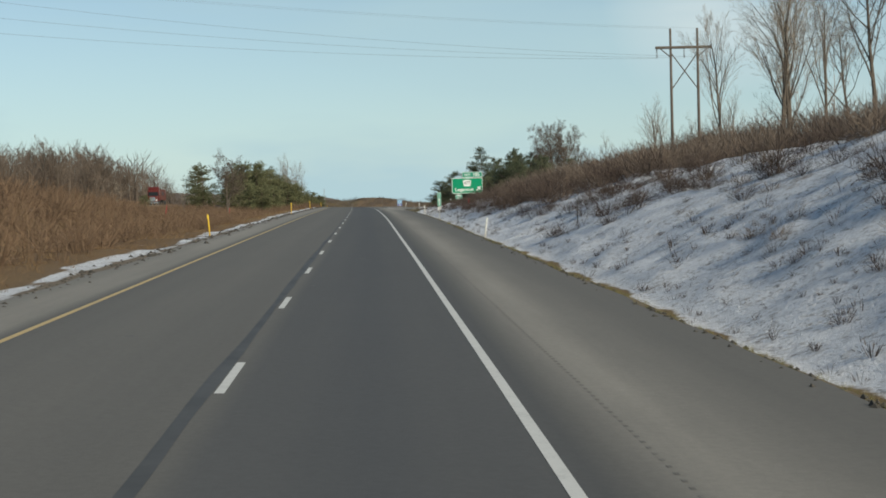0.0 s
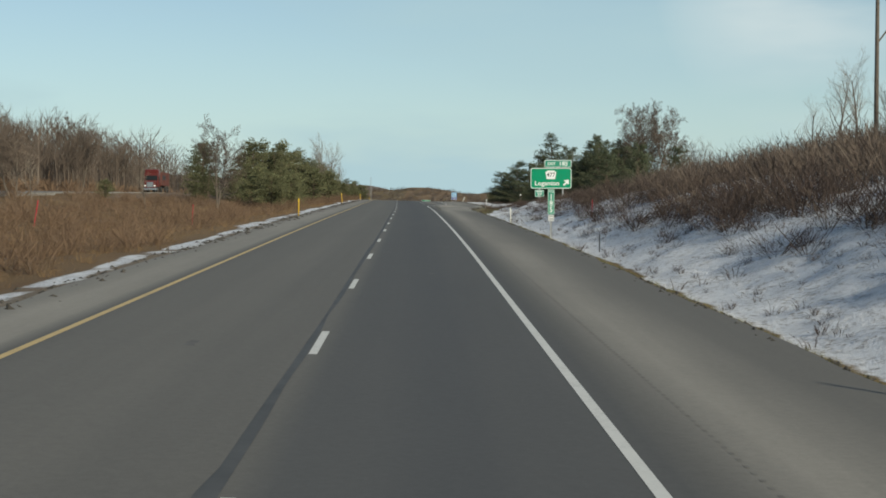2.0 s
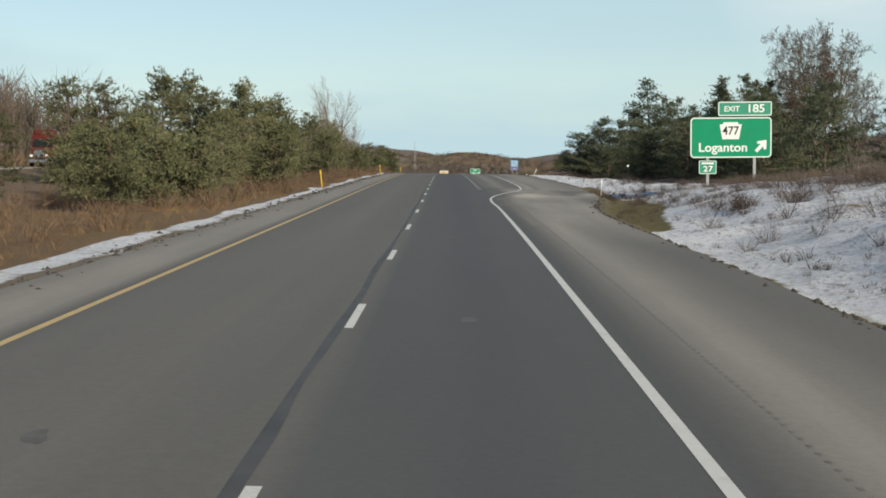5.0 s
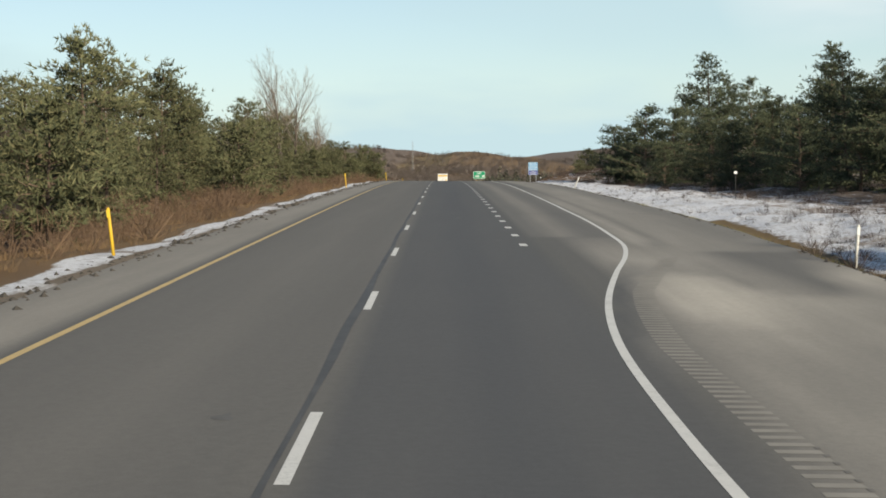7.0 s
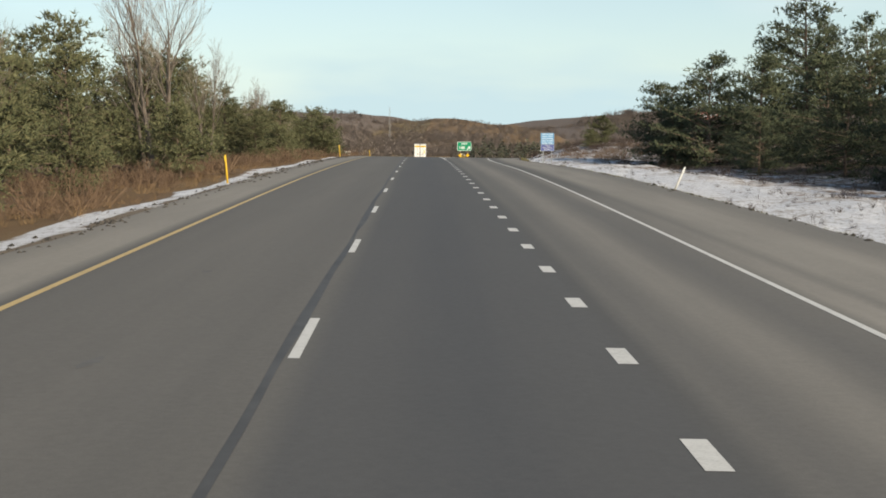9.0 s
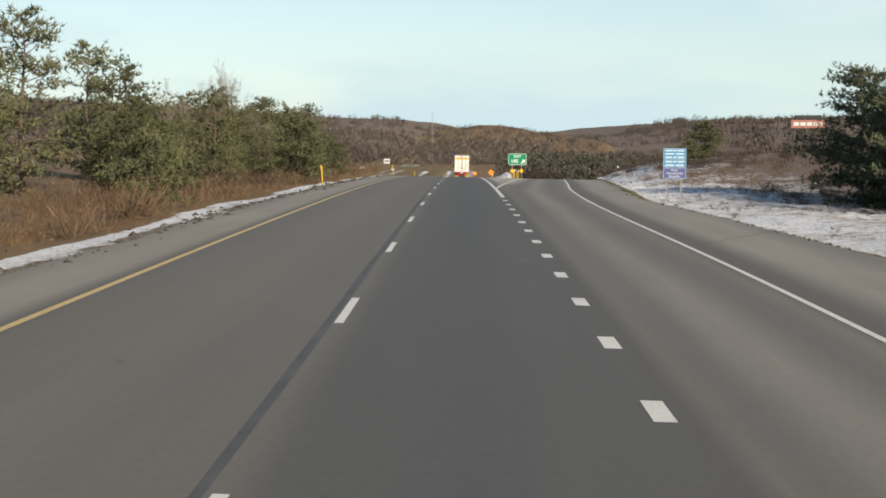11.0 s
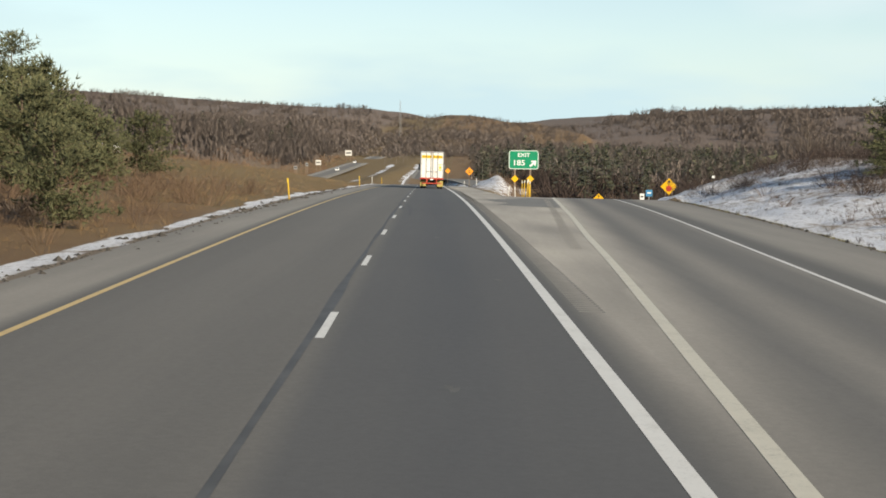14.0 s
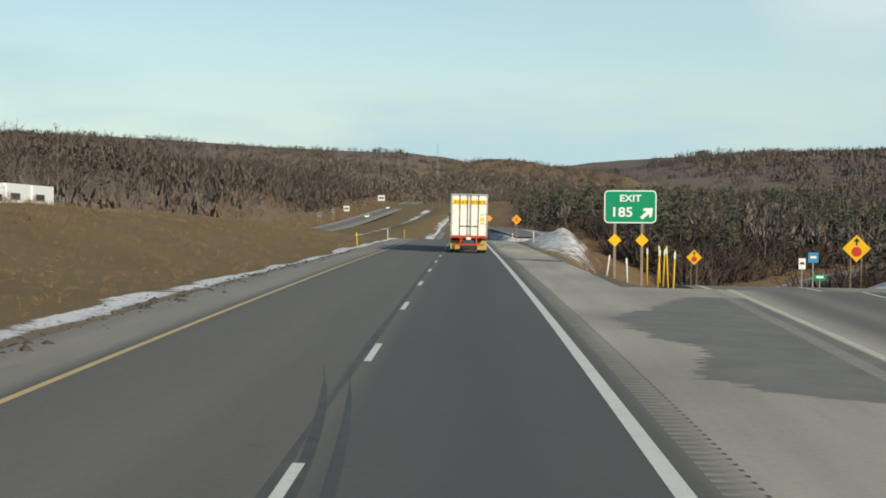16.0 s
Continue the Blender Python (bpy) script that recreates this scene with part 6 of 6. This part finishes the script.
plant(ash[1], [(43.0, 114, 1.1), (47.5, 133, 0.8), (50, 160, 0.7), (37.4, 571.7, 0.85), (48, 98, 0.8)], True)
plant(thin[0], [(36, 172, 1.0), (38, 185, 1.1), (43, 182, 0.9), (45, 170, 1.1), (42, 166, 0.8), (26, 150, 0.55), (30, 205, 0.6), (24, 178, 0.5), (-24, 172, 0.45), (-30, 160, 0.5), (33, 235, 0.7), (36, 260, 0.8), (50, 190, 1.1), (34, 158, 0.7)], True)
plant(thin[1], [(-20.4, 187, 0.74), (-36, 175, 0.7), (-56, 240, 1.1), (-60, 215, 1.0), (-57, 280, 1.2), (-60, 320, 1.2), (-56, 160, 1.0), (50, 326, 1.0), (36.5, 322, 0.9)], True)
linden = tree_kind("bare_tree", "broad leafless tree with dense rounded brown crown", "tree", "", bare_tree(16, 16.5, 0.85, 0.20, stems=3, forks=(16, 9, 8, 6), thin=0.026), (M_BARK, M_TWIG))
plant(linden, [(43.2, 318, 1.0)], True)
plant(thin[2], [(-20.7, 341, 1.0), (-22.4, 346, 0.8), (-19.4, 350, 0.62), (-26, 447, 0.40), (-29.5, 453, 0.42), (-20, 306, 0.5)], True)

jack = [tree_kind("pine_tree", "olive-green pine with ragged, uneven crown", "pine", "roadside pines", pine_tree(21, 10.0, 0.42, 0.05, 0.32, fill=1.25), (M_BARK_PINE, M_NEEDLE)),
        tree_kind("pine_tree", "olive-green pine with several open boughs", "pine", "roadside pines", pine_tree(22, 9.0, 0.46, 0.07, 0.36, 8, fill=1.25), (M_BARK_PINE, M_NEEDLE)),
        tree_kind("pine_tree", "bushy young pine with boughs to the ground", "pine", "roadside pines", pine_tree(23, 6.0, 0.54, 0.03, 0.30, fill=1.9), (M_BARK_PINE, M_NEEDLE))]
dark = [tree_kind("pine_tree", "tall dark green pine with dense pointed crown", "pine", "dark pines by the snowfield", pine_tree(24, 15.0, 0.43, 0.03, 0.22, shape=0.60, fill=1.45), (M_BARK_PINE, M_NEEDLE_DARK)),
        tree_kind("pine_tree", "broad dark green pine with rounded crown", "pine", "dark pines by the snowfield", pine_tree(25, 10.5, 0.52, 0.02, 0.26, shape=0.5, fill=1.45), (M_BARK_PINE, M_NEEDLE_DARK))]
row = []
for k in range(60):
    y = 212 + 266 * (k + 0.6 * rng.random()) / 60
    row.append((-19.5 - 5.5 * rng.random() - (y - 214) * 0.012 + float(ROAD_X(y)) * 0.35, y, (0.66 + 0.46 * rng.random() ** 1.5 + (0.0 if 225 < y < 300 else -0.06 if y > 380 else 0)) * float(np.interp(y, [212, 235, 255, 380, 430], [0.42, 0.68, 1.0, 0.95, 0.72]))))
    if k % 3 == 1:
        row.append((-15.6 - 2.0 * rng.random() + float(ROAD_X(y)) * 0.5, y + 1, 0.42 + 0.22 * rng.random()))
    if k % 3 == 0 and y > 240:
        row.append((-29 - 6 * rng.random(), y + 2, (0.7 + 0.35 * rng.random()) * float(np.interp(y, [380, 430], [1.0, 0.7]))))
row = [q for q in row if q[1] < 452 or q[0] < -26]
bushy = [(-24.0, 479, 0.66), (-28.5, 474, 0.94), (-32, 479, 1.01), (-27, 466, 0.90), (-31, 468, 1.01), (-36, 475, 1.13), (-24.5, 460, 0.78), (-28.5, 458, 0.94), (-24, 469, 0.62)]
plant(jack[0], row[0::3], True)
plant(jack[1], row[1::3], True)
plant(jack[2], [(x + 2.0, y, 0.5 + 0.4 * rng.random()) for x, y, s in row[2::3]] + bushy + [(-17.0, 203, 0.62), (-19.2, 209, 0.68), (-17.8, 216, 0.72), (-20.5, 223, 0.85), (23.3, 490, 0.95), (20.8, 486, 0.55), (-36, 165, 0.3), (-33, 196, 0.35)], True)
plant(dark[0], [(31.2, 388, 1.17), (35, 398, 0.95), (29, 396, 0.75), (39, 392, 0.85), (37, 372, 0.7), (33.5, 330, 0.85), (37, 318, 0.8), (31.5, 306, 0.82), (42, 345, 0.85), (45, 378, 0.8), (36, 345, 0.95), (38.5, 358, 0.9), (34, 311, 0.8), (44, 362, 0.9), (40, 333, 0.85), (36, 384, 0.9)], True)
plant(dark[1], [(24.5, 378, 0.95), (27.6, 368, 0.92), (25.4, 356, 0.72), (24.5, 340, 0.68), (28, 346, 0.75), (27.4, 323, 0.72), (30, 335, 0.8), (33, 358, 0.9), (28.6, 309, 0.78), (31.5, 296, 0.9), (35, 284, 0.95), (38, 300, 0.9), (41, 320, 0.9), (22.4, 392, 1.05), (19.6, 402, 0.85), (21.2, 405, 0.8), (20.4, 399, 0.6), (23, 400, 0.85), (26.5, 402, 0.7), (39, 270, 0.8), (21.5, 366, 0.5)], True)

# ---- thickets
low = [shrub_soup(31, 1.0, 18, 0.95, 6, 0.0065), shrub_soup(32, 1.0, 20, 0.8, 5, 0.006), bush_soup(33, 1.0, 150, 1.0, 0.0085)]
mat_brush = [bush_soup(34, 1.0, 260, 0.95, 0.0048, 0.65), bush_soup(35, 1.0, 260, 0.8, 0.0048, 0.65), bush_soup(36, 1.0, 250, 1.15, 0.0048, 0.55)]
x, y = spread(1050, -30, 118, -40, -10.6)
scatter("brush_thicket", "dense russet leafless brush beside the shoulder snow", "brush", low, x, y, (1.3 + 0.9 * rng.random(len(x))) * np.interp(x, [-38, -22, -12, -10], [1.7, 1.6, 0.95, 0.45]) * np.interp(y, [60, 118], [1.0, 0.55]), M_BRUSH)
x, y = spread(1150, 96, 212, -36, -10.4, lambda u, y: (rng.random(len(u)) < np.interp(u, [-36, -24, -12], [0.9, 0.8, 0.5])) & ((u > -29) | (y < 150)))
scatter("low_brush", "low russet brush scattered through dead grass", "brush", low, x, y, 0.6 + 0.95 * rng.random(len(x)) ** 1.4, M_BRUSH)
x, y = spread(330, 50, 205, -36, -12.5, lambda u, y: lumps(u, y, 8, 97) > -0.05)
scatter("low_brush", "rounded russet bushes standing in dead grass", "brush", [low[2], mat_brush[2]], x, y, 0.9 + 1.2 * rng.random(len(x)) ** 1.3, M_BRUSH)
x, y = spread(1050, 205, 485, -20, -9.9, lambda u, y: rng.random(len(u)) < np.interp(u, [-20, -14, -10.4], [1.0, 0.85, 0.5]))
scatter("brush_fringe", "russet brush fringe at the foot of roadside pines", "brush", low, x, y, 0.7 + 1.1 * rng.random(len(x)) ** 1.4, M_BRUSH)
x, y = spread(330, 60, 420, -40, -31, lambda u, y: (y < 130) | (y > 315))
scatter("median_brush", "tall brown brush along the opposite carriageway", "brush", low, x, y, 0.9 + 0.8 * rng.random(len(x)), M_BRUSH_DARK)
BRUSH_LINE = lambda y: np.interp(y, [0, 70, 84, 91, 105, 118, 215, 262], [25.5, 23.5, 19, 12.5, 10.4, 9.9, 10.6, 14])
x, y = spread(2500, -20, 262, 10, 36, lambda u, y: rng.random(len(u)) < np.interp(u - BRUSH_LINE(y), [-1.0, 0.6, 6, 16], [0.0, 0.85, 1.0, 0.55]))
height = (1.3 + 1.0 * rng.random(len(x))) * np.interp(x - BRUSH_LINE(y), [0, 5, 12, 25], [0.7, 1.1, 1.3, 1.4]) * np.interp(y, [70, 100, 160, 190, 230], [1.0, 1.3, 1.25, 0.7, 0.5])
upper = (x - ROAD_X(y) - BRUSH_LINE(y) + 3.0 * rng.normal(size=len(x))) > 6.0
scatter("bank_brush", "dark brown leafless brush along the snowy bank", "brush", mat_brush, x[~upper], y[~upper], height[~upper], M_BRUSH_DARK)
scatter("bank_brush", "tan leafless brush over the bank top", "brush", mat_brush, x[upper], y[upper], height[upper], M_TWIG)
x, y = spread(90, 58, 88, 10.8, 15.8, lambda u, y: lumps(u, y, 4.5, 96) > -0.3)
scatter("bank_brush", "dark leafless thicket standing out of bank snow", "brush", mat_brush, x, y, 0.9 + 0.9 * rng.random(len(x)), M_BRUSH_DARK)
x, y = spread(380, 240, 420, 17, 42, lambda u, y: u > 17 + np.abs(y - 320) * 0.05)
scatter("field_brush", "thin brown brush before dark pines", "brush", low, x, y, 0.5 + 0.6 * rng.random(len(x)), M_BRUSH_DARK)
x, y = spread(260, 400, 492, 18.5, 46, lambda u, y: (u > 15 + 0.06 * (y - 400)) & (lumps(u, y, 9, 56) > -0.3))
scatter("field_brush", "russet brush on the slope behind the snowfield", "brush", low, x, y, 0.6 + 0.8 * rng.random(len(x)), M_BRUSH)
x, y = spread(420, 516, 618, 9.5, 22, lambda u, y: (np.abs(u + ROAD_X(y) - RAMP_X(y)) > 6) & (u + ROAD_X(y) < RAMP_X(y)))
scatter("heap_brush", "russet brush on the flank of a snowy spoil heap", "brush", mat_brush, x, y, np.interp(y, [520, 560], [0.35, 0.8]) + 0.9 * rng.random(len(x)) * np.interp(y, [520, 560], [0.3, 1.0]), M_BRUSH)
x, y = spread(300, 470, 600, 34, 66)
scatter("ramp_brush", "russet brush on the bank above the ramp", "brush", low, x, y, 0.9 + 0.9 * rng.random(len(x)), M_BRUSH_DARK)
x, y = spread(260, 470, 540, 19.5, 36, lambda u, y: (u > 20 + 0.08 * np.abs(y - 510)) & (lumps(u, y, 5, 95) > -0.25))
scatter("ramp_brush", "tall brown brush on the snowy ramp bank", "brush", mat_brush, x, y, 1.0 + 1.6 * rng.random(len(x)) ** 1.5, M_BRUSH_DARK)

# single shrubs on the snow
bushes = []
for k, sd in enumerate((41, 42, 43)):
    b = thing("shrub", "small leafless grey-brown shrub standing in bank snow", "shrub", "shrubs on the snowy bank")
    part("crown", bush_soup(sd, 1.1, 260, 0.85, 0.007).mesh("crown", M_BRUSH_DARK if k else M_TWIG), None, b)
    bushes.append(b)
spots = []
while len(spots) < 230:
    y = 8 + 232 * rng.random()
    u = 8.2 + 11.5 * rng.random() ** 0.8
    if u < BRUSH_LINE(y) + 1 and lumps(u * 1.5, y, 6, 51) > -0.35:
        spots.append((float(ROAD_X(y)) + u, y, 0.35 + 1.0 * rng.random() ** 1.6 * (u - 4) / 10))
for k, b in enumerate(bushes):
    plant(b, spots[k::3], True)

# ---- grasses
straw = [tuft_soup(51, 0.34, 16, 0.005), tuft_soup(52, 0.28, 16, 0.005), tuft_soup(53, 0.4, 15, 0.005)]
x, y = spread(7500, -10, 480, -24, -9.3, lambda u, y: rng.random(len(u)) < np.interp(u, [-24, -14, -10, -9.3], [0.5, 0.9, 1.0, 0.6]))
scatter("dead_grass", "dead straw-coloured grass on the median", "grass", straw, x, y, 0.6 + 0.7 * rng.random(len(x)), M_STRAW)
x, y = spread(3800, 470, 620, -34, -9.6)
scatter("grassy_mound", "dead brown grass over the median mound", "grass", straw, x, y, 0.45 + 0.5 * rng.random(len(x)), M_STRAW)
y = -20 + 520 * rng.random(4800)
u = PAVE_EDGE(y) + 0.05 + 0.9 * rng.random(len(y)) ** 1.4 + np.where((y > 150) & (y < 235), 3.0 * rng.random(len(y)), 0)
scatter("verge_turf", "dull green and straw turf along the pavement edge", "grass", straw, ROAD_X(y) + u, y, 0.20 + 0.30 * rng.random(len(y)), M_TURF)
weeds = [shrub_soup(54, 0.4, 8, 1.1, 3, 0.006), bush_soup(55, 0.35, 40, 0.8, 0.006), bush_soup(56, 0.28, 36, 1.0, 0.006)]
x, y = spread(5000, -10, 250, 7.2, 24, lambda u, y: (u > PAVE_EDGE(y) + 0.9) & (u < BRUSH_LINE(y) + 2) & (lumps(u * 1.3, y, 4.5, 52) + 0.5 * lumps(u * 1.3, y, 1.7, 53) > -0.05))
scatter("snow_weeds", "dry grey-brown weeds poking through bank snow", "weeds", weeds, x, y, 0.35 + 1.1 * rng.random(len(x)) ** 2, M_BRUSH_DARK)
x, y = spread(2300, 250, 530, 10.5, 30, lambda u, y: (u > PAVE_EDGE(np.minimum(y, 508)) + 1.3) & (lumps(u, y, 5, 54) > -0.2))
scatter("snow_weeds", "dry weeds poking through the snowfield", "weeds", weeds, x, y, 0.35 + 0.7 * rng.random(len(x)), M_BRUSH_DARK)

# ---- far woods


def far_clump(seed):
    """A stretch of distant leafless wood some 20 m wide."""
    r = np.random.default_rng(seed)
    s = Soup()
    for tree in range(8):
        c = np.array((r.normal(0, 7.0), r.normal(0, 7.0), 0.0))
        h = 8 + 4.5 * r.random()
        for k in range(17):
            o = c + r.normal(0, 1, 3) * (1.5, 1.5, 0) + np.array((0, 0, h * (0.68 * r.random())))
            d = unit(r.normal(0, 0.32, 3) + np.array((0, 0, 1.0)))
            sd = unit(np.cross(d, r.normal(0, 1, 3))) * (0.20 + 0.22 * r.random())
            s.tri(o - sd, o + sd, o + d * h * (0.22 + 0.16 * r.random()))
    return s


def far_bare(seed, thick=0.05):
    """A leafless tree: trunk, rising limbs and a fine, see-through fan of twigs."""
    r = np.random.default_rng(seed)
    s = Soup()
    H = 11.5
    top = np.array((0.4 * r.normal(), 0.4 * r.normal(), H * 0.86))
    s.tube(np.array((0, 0, -0.5)), top, 0.15, 0.04, 3)
    for k in range(12):
        f = 0.28 + 0.62 * (k + r.random()) / 12
        az = k * 2.4 + r.normal(0, 0.4)
        o = top * f
        d = unit(np.array((math.cos(az), math.sin(az), 0.9 + 0.5 * r.random())))
        L = H * (0.36 - 0.20 * f) * (0.8 + 0.4 * r.random()) + 0.5
        s.stem(o, o + d * L, 0.05, 0.02, unit(np.cross(d, r.normal(0, 1, 3))))
        for t in range(7):
            p = o + d * L * (0.3 + 0.7 * r.random())
            td = unit(d + r.normal(0, 0.5, 3) + np.array((0, 0, 0.4)))
            sd = unit(np.cross(td, r.normal(0, 1, 3))) * thick * (0.7 + 0.6 * r.random())
            s.tri(p - sd, p + sd, p + td * (0.9 + 1.1 * r.random()))
    return s


def far_pine(seed):
    r = np.random.default_rng(seed)
    s = Soup()
    H = 11.0
    s.tube(np.array((0, 0, -0.5)), np.array((0, 0, H * 0.9)), 0.16, 0.04, 3)
    for k in range(80):
        f = r.random() ** 0.85
        z = H * (0.10 + 0.88 * f)
        az = r.random() * 6.283
        R = H * 0.24 * (1 - f) ** 0.7 + 0.2
        o = np.array((math.cos(az) * R * 0.35, math.sin(az) * R * 0.35, z))
        e = np.array((math.cos(az) * R, math.sin(az) * R, z + 0.25 * r.normal()))
        sd = np.array((-math.sin(az), math.cos(az), 0.4 * r.normal())) * (0.36 + 0.5 * r.random())
        s.tri(o, e + sd, e - sd)
    return s


bare = [far_bare(61), far_bare(62), far_bare(63), far_bare(64)]
thicket = [bush_soup(91, 1.0, 75, 0.7, 0.016), bush_soup(92, 1.0, 75, 0.55, 0.016), bush_soup(93, 1.0, 75, 0.85, 0.016)]
near_bare = [far_bare(67, 0.028), far_bare(68, 0.028), far_bare(69, 0.028)]
firs = [far_pine(65), far_pine(66)]


def woods(n, x0, x1, y0, y1, keep):
    x = x0 + (x1 - x0) * rng.random(n)
    y = y0 + (y1 - y0) * rng.random(n)
    m = keep(x, y)
    return x[m], y[m]


x, y = woods(2700, -400, -70, 440, 1350, lambda x, y: (x < OPP_X(y) - 14 - 16 * rng.random(len(x)) - np.interp(y, [560, 640, 700], [0, 12, 0])))
scatter("hill_woods", "leafless brown woods covering the hillside", "woods", bare, x, y, 0.75 + 0.5 * rng.random(len(x)), M_WOODS)
x, y = woods(320, -400, -80, 500, 1300, lambda x, y: x < OPP_X(y) - 40)
scatter("hill_pines", "scattered pines in the hillside woods", "woods", firs, x, y, 0.75 + 0.5 * rng.random(len(x)), M_WOODS_GREEN)
clear = lambda x, y: (np.abs(x - RAMP_X(np.minimum(y, 800))) > np.where(y > 800, 0, 13)) & (x > ROAD_X(y) + 20) & ((y > 920) | (np.abs(x - JOIN_X(y)) > 11)) & ((y > 625) | (x > RAMP_X(y) + 14)) & (y > np.interp(x, [0, 40], [640, 560]))
x, y = woods(2000, 0, 480, 545, 1500, clear)
scatter("valley_woods", "leafless grey-brown woods filling the valley", "woods", bare, x, y, 0.7 + 0.5 * rng.random(len(x)), M_WOODS)
x, y = woods(1100, 8, 150, 636, 930, lambda x, y: (np.abs(x - RAMP_X(np.minimum(y, 800))) > np.where(y > 800, 0, 9)) & (x > ROAD_X(y) + 18) & (np.abs(x - JOIN_X(np.minimum(y, 920))) > 9) & (y > np.interp(x, [0, 40], [655, 600])))
scatter("valley_thicket", "dark leafless thicket between the ramps", "woods", thicket, x, y, 5.0 + 4.0 * rng.random(len(x)), M_BRUSH_DARK)
x, y = woods(2700, 0, 420, 600, 1250, lambda x, y: clear(x, y) & (lumps(x, y, 70, 13) > -0.25))
scatter("valley_pines", "dark pines standing through the valley woods", "woods", firs, x, y, 0.7 + 0.45 * rng.random(len(x)), M_WOODS_GREEN)
x, y = woods(900, -260, 160, 1150, 1900, lambda x, y: (np.abs(x - OPP_X(y)) > 16) | (y > 1420))
scatter("ridge_woods", "leafless woods along the far ridge", "woods", bare, x, y, 0.6 + 0.4 * rng.random(len(x)), M_WOODS)
x, y = woods(500, -260, 25, 700, 1300, lambda x, y: (x > ROAD_X(y) + 14) & (np.abs(x - JOIN_X(y)) > 12))
scatter("ridge_woods", "leafless woods beyond the entrance ramp", "woods", bare, x, y, 0.6 + 0.4 * rng.random(len(x)), M_WOODS)
x, y = woods(1400, -112, -52, 60, 440, lambda x, y: x < OPP_X(y) - 9)
scatter("roadside_woods", "leafless brown woods behind the opposite carriageway", "woods", near_bare, x, y, (0.5 + 0.45 * rng.random(len(x))) * np.interp(y, [60, 200, 300], [0.85, 0.95, 1.4]), M_TWIG)
x, y = woods(800, -85, -48, 40, 440, lambda x, y: (OPP_X(y) - x > 8) & (OPP_X(y) - x < 34))
scatter("roadside_brush", "brown brush under the woods behind the opposite carriageway", "brush", thicket, x, y, 2.0 + 2.0 * rng.random(len(x)), M_BRUSH)
x, y = woods(420, 46, 120, 40, 560, lambda x, y: x > 46)
scatter("bank_woods", "leafless woods behind the bank top", "woods", near_bare, x, y, 0.4 + 0.35 * rng.random(len(x)) * np.interp(y, [60, 160, 400], [1, 1, 0.6]), M_WOODS)

x, y = woods(700, 5, 130, 545, 700, lambda x, y: ((x > RAMP_X(y) + np.where(y < 575, 13, 9)) | ((x < RAMP_X(y) - 8) & (y > 634))) & (x > ROAD_X(y) + 24) & (np.abs(x - JOIN_X(y)) > 8))
scatter("ramp_thicket", "dark leafless thicket crowding the falling exit ramp", "woods", thicket, x, y, 5.0 + 4.5 * rng.random(len(x)), M_BRUSH_DARK)
x, y = woods(1700, -125, -70, 600, 1280, lambda x, y: (OPP_X(y) - x > 7.5) & (OPP_X(y) - x < 40))
scatter("cut_slope_brush", "brown brush over the cut slope beside the opposite carriageway", "brush", thicket, x, y, 1.3 + 1.6 * rng.random(len(x)), M_BRUSH)
x, y = woods(170, -135, -98, 725, 790, lambda x, y: x < 0)
scatter("hill_trunks", "leafless trees standing before a snowy clearing", "woods", near_bare, x, y, 0.6 + 0.3 * rng.random(len(x)), M_WOODS)
clumps = [far_clump(71), far_clump(72), far_clump(73)]
x, y = woods(1000, -1250, -260, 650, 2600, lambda x, y: (x < -260 - 0.12 * (y - 650)) & (x > -0.46 * y))
scatter("skyline_woods", "leafless woods on the far skyline", "woods", clumps, x, y, 0.9 + 0.5 * rng.random(len(x)), M_WOODS_FAR, sink=4.0)
x, y = woods(1300, 200, 1250, 700, 2600, lambda x, y: x < 0.46 * y)
scatter("skyline_woods", "leafless woods on the far hills beyond the valley", "woods", clumps, x, y, 0.9 + 0.5 * rng.random(len(x)), M_WOODS_FAR, sink=4.0)
x, y = woods(900, -700, 700, 1450, 2400, lambda x, y: y > 1450)
scatter("skyline_woods", "leafless woods closing the end of the valley", "woods", clumps, x, y, 0.5 + 0.4 * rng.random(len(x)), M_WOODS_FAR, sink=2.0)
x, y = woods(1300, -430, -88, 640, 1560, lambda x, y: (OPP_X(y) - x > 24) & ((x > -96) | (np.abs(y - 775) > 60) | (x < -150)))
scatter("hill_woods", "dense leafless woods filling the hillside", "woods", clumps, x, y, 0.6 + 0.35 * rng.random(len(x)), M_WOODS_FAR, sink=0.5)
x, y = woods(1300, 10, 480, 760, 1600, lambda x, y: x > ROAD_X(y) + 26)
scatter("valley_woods", "dense leafless woods over the hills beyond the valley", "woods", clumps, x, y, 0.6 + 0.35 * rng.random(len(x)), M_WOODS_FAR, sink=0.5)
x, y = woods(420, -250, 60, 1420, 1750, lambda x, y: y > 1420)
scatter("ridge_woods", "dense leafless woods closing the valley", "woods", clumps, x, y, 0.6 + 0.3 * rng.random(len(x)), M_WOODS_FAR, sink=0.5)

# ---- bare trees behind the last pines and brush on the median slope
plant(thin[2], [(-28, 436, 0.68), (-30, 428, 0.60)], False)
plant(ash[1], [(-28.5, 440, 0.52)], False)
x, y = spread(420, 484, 560, -46, -17, lambda u, y: lumps(u, y, 11, 61) > np.interp(u, [-46, -30, -17], [-0.35, 0.0, 0.45]))
scatter("slope_brush", "low russet brush in patches on the grassy median slope", "brush", [low[0], low[2]], x, y, 0.45 + 0.7 * rng.random(len(x)) ** 1.5, M_BRUSH)
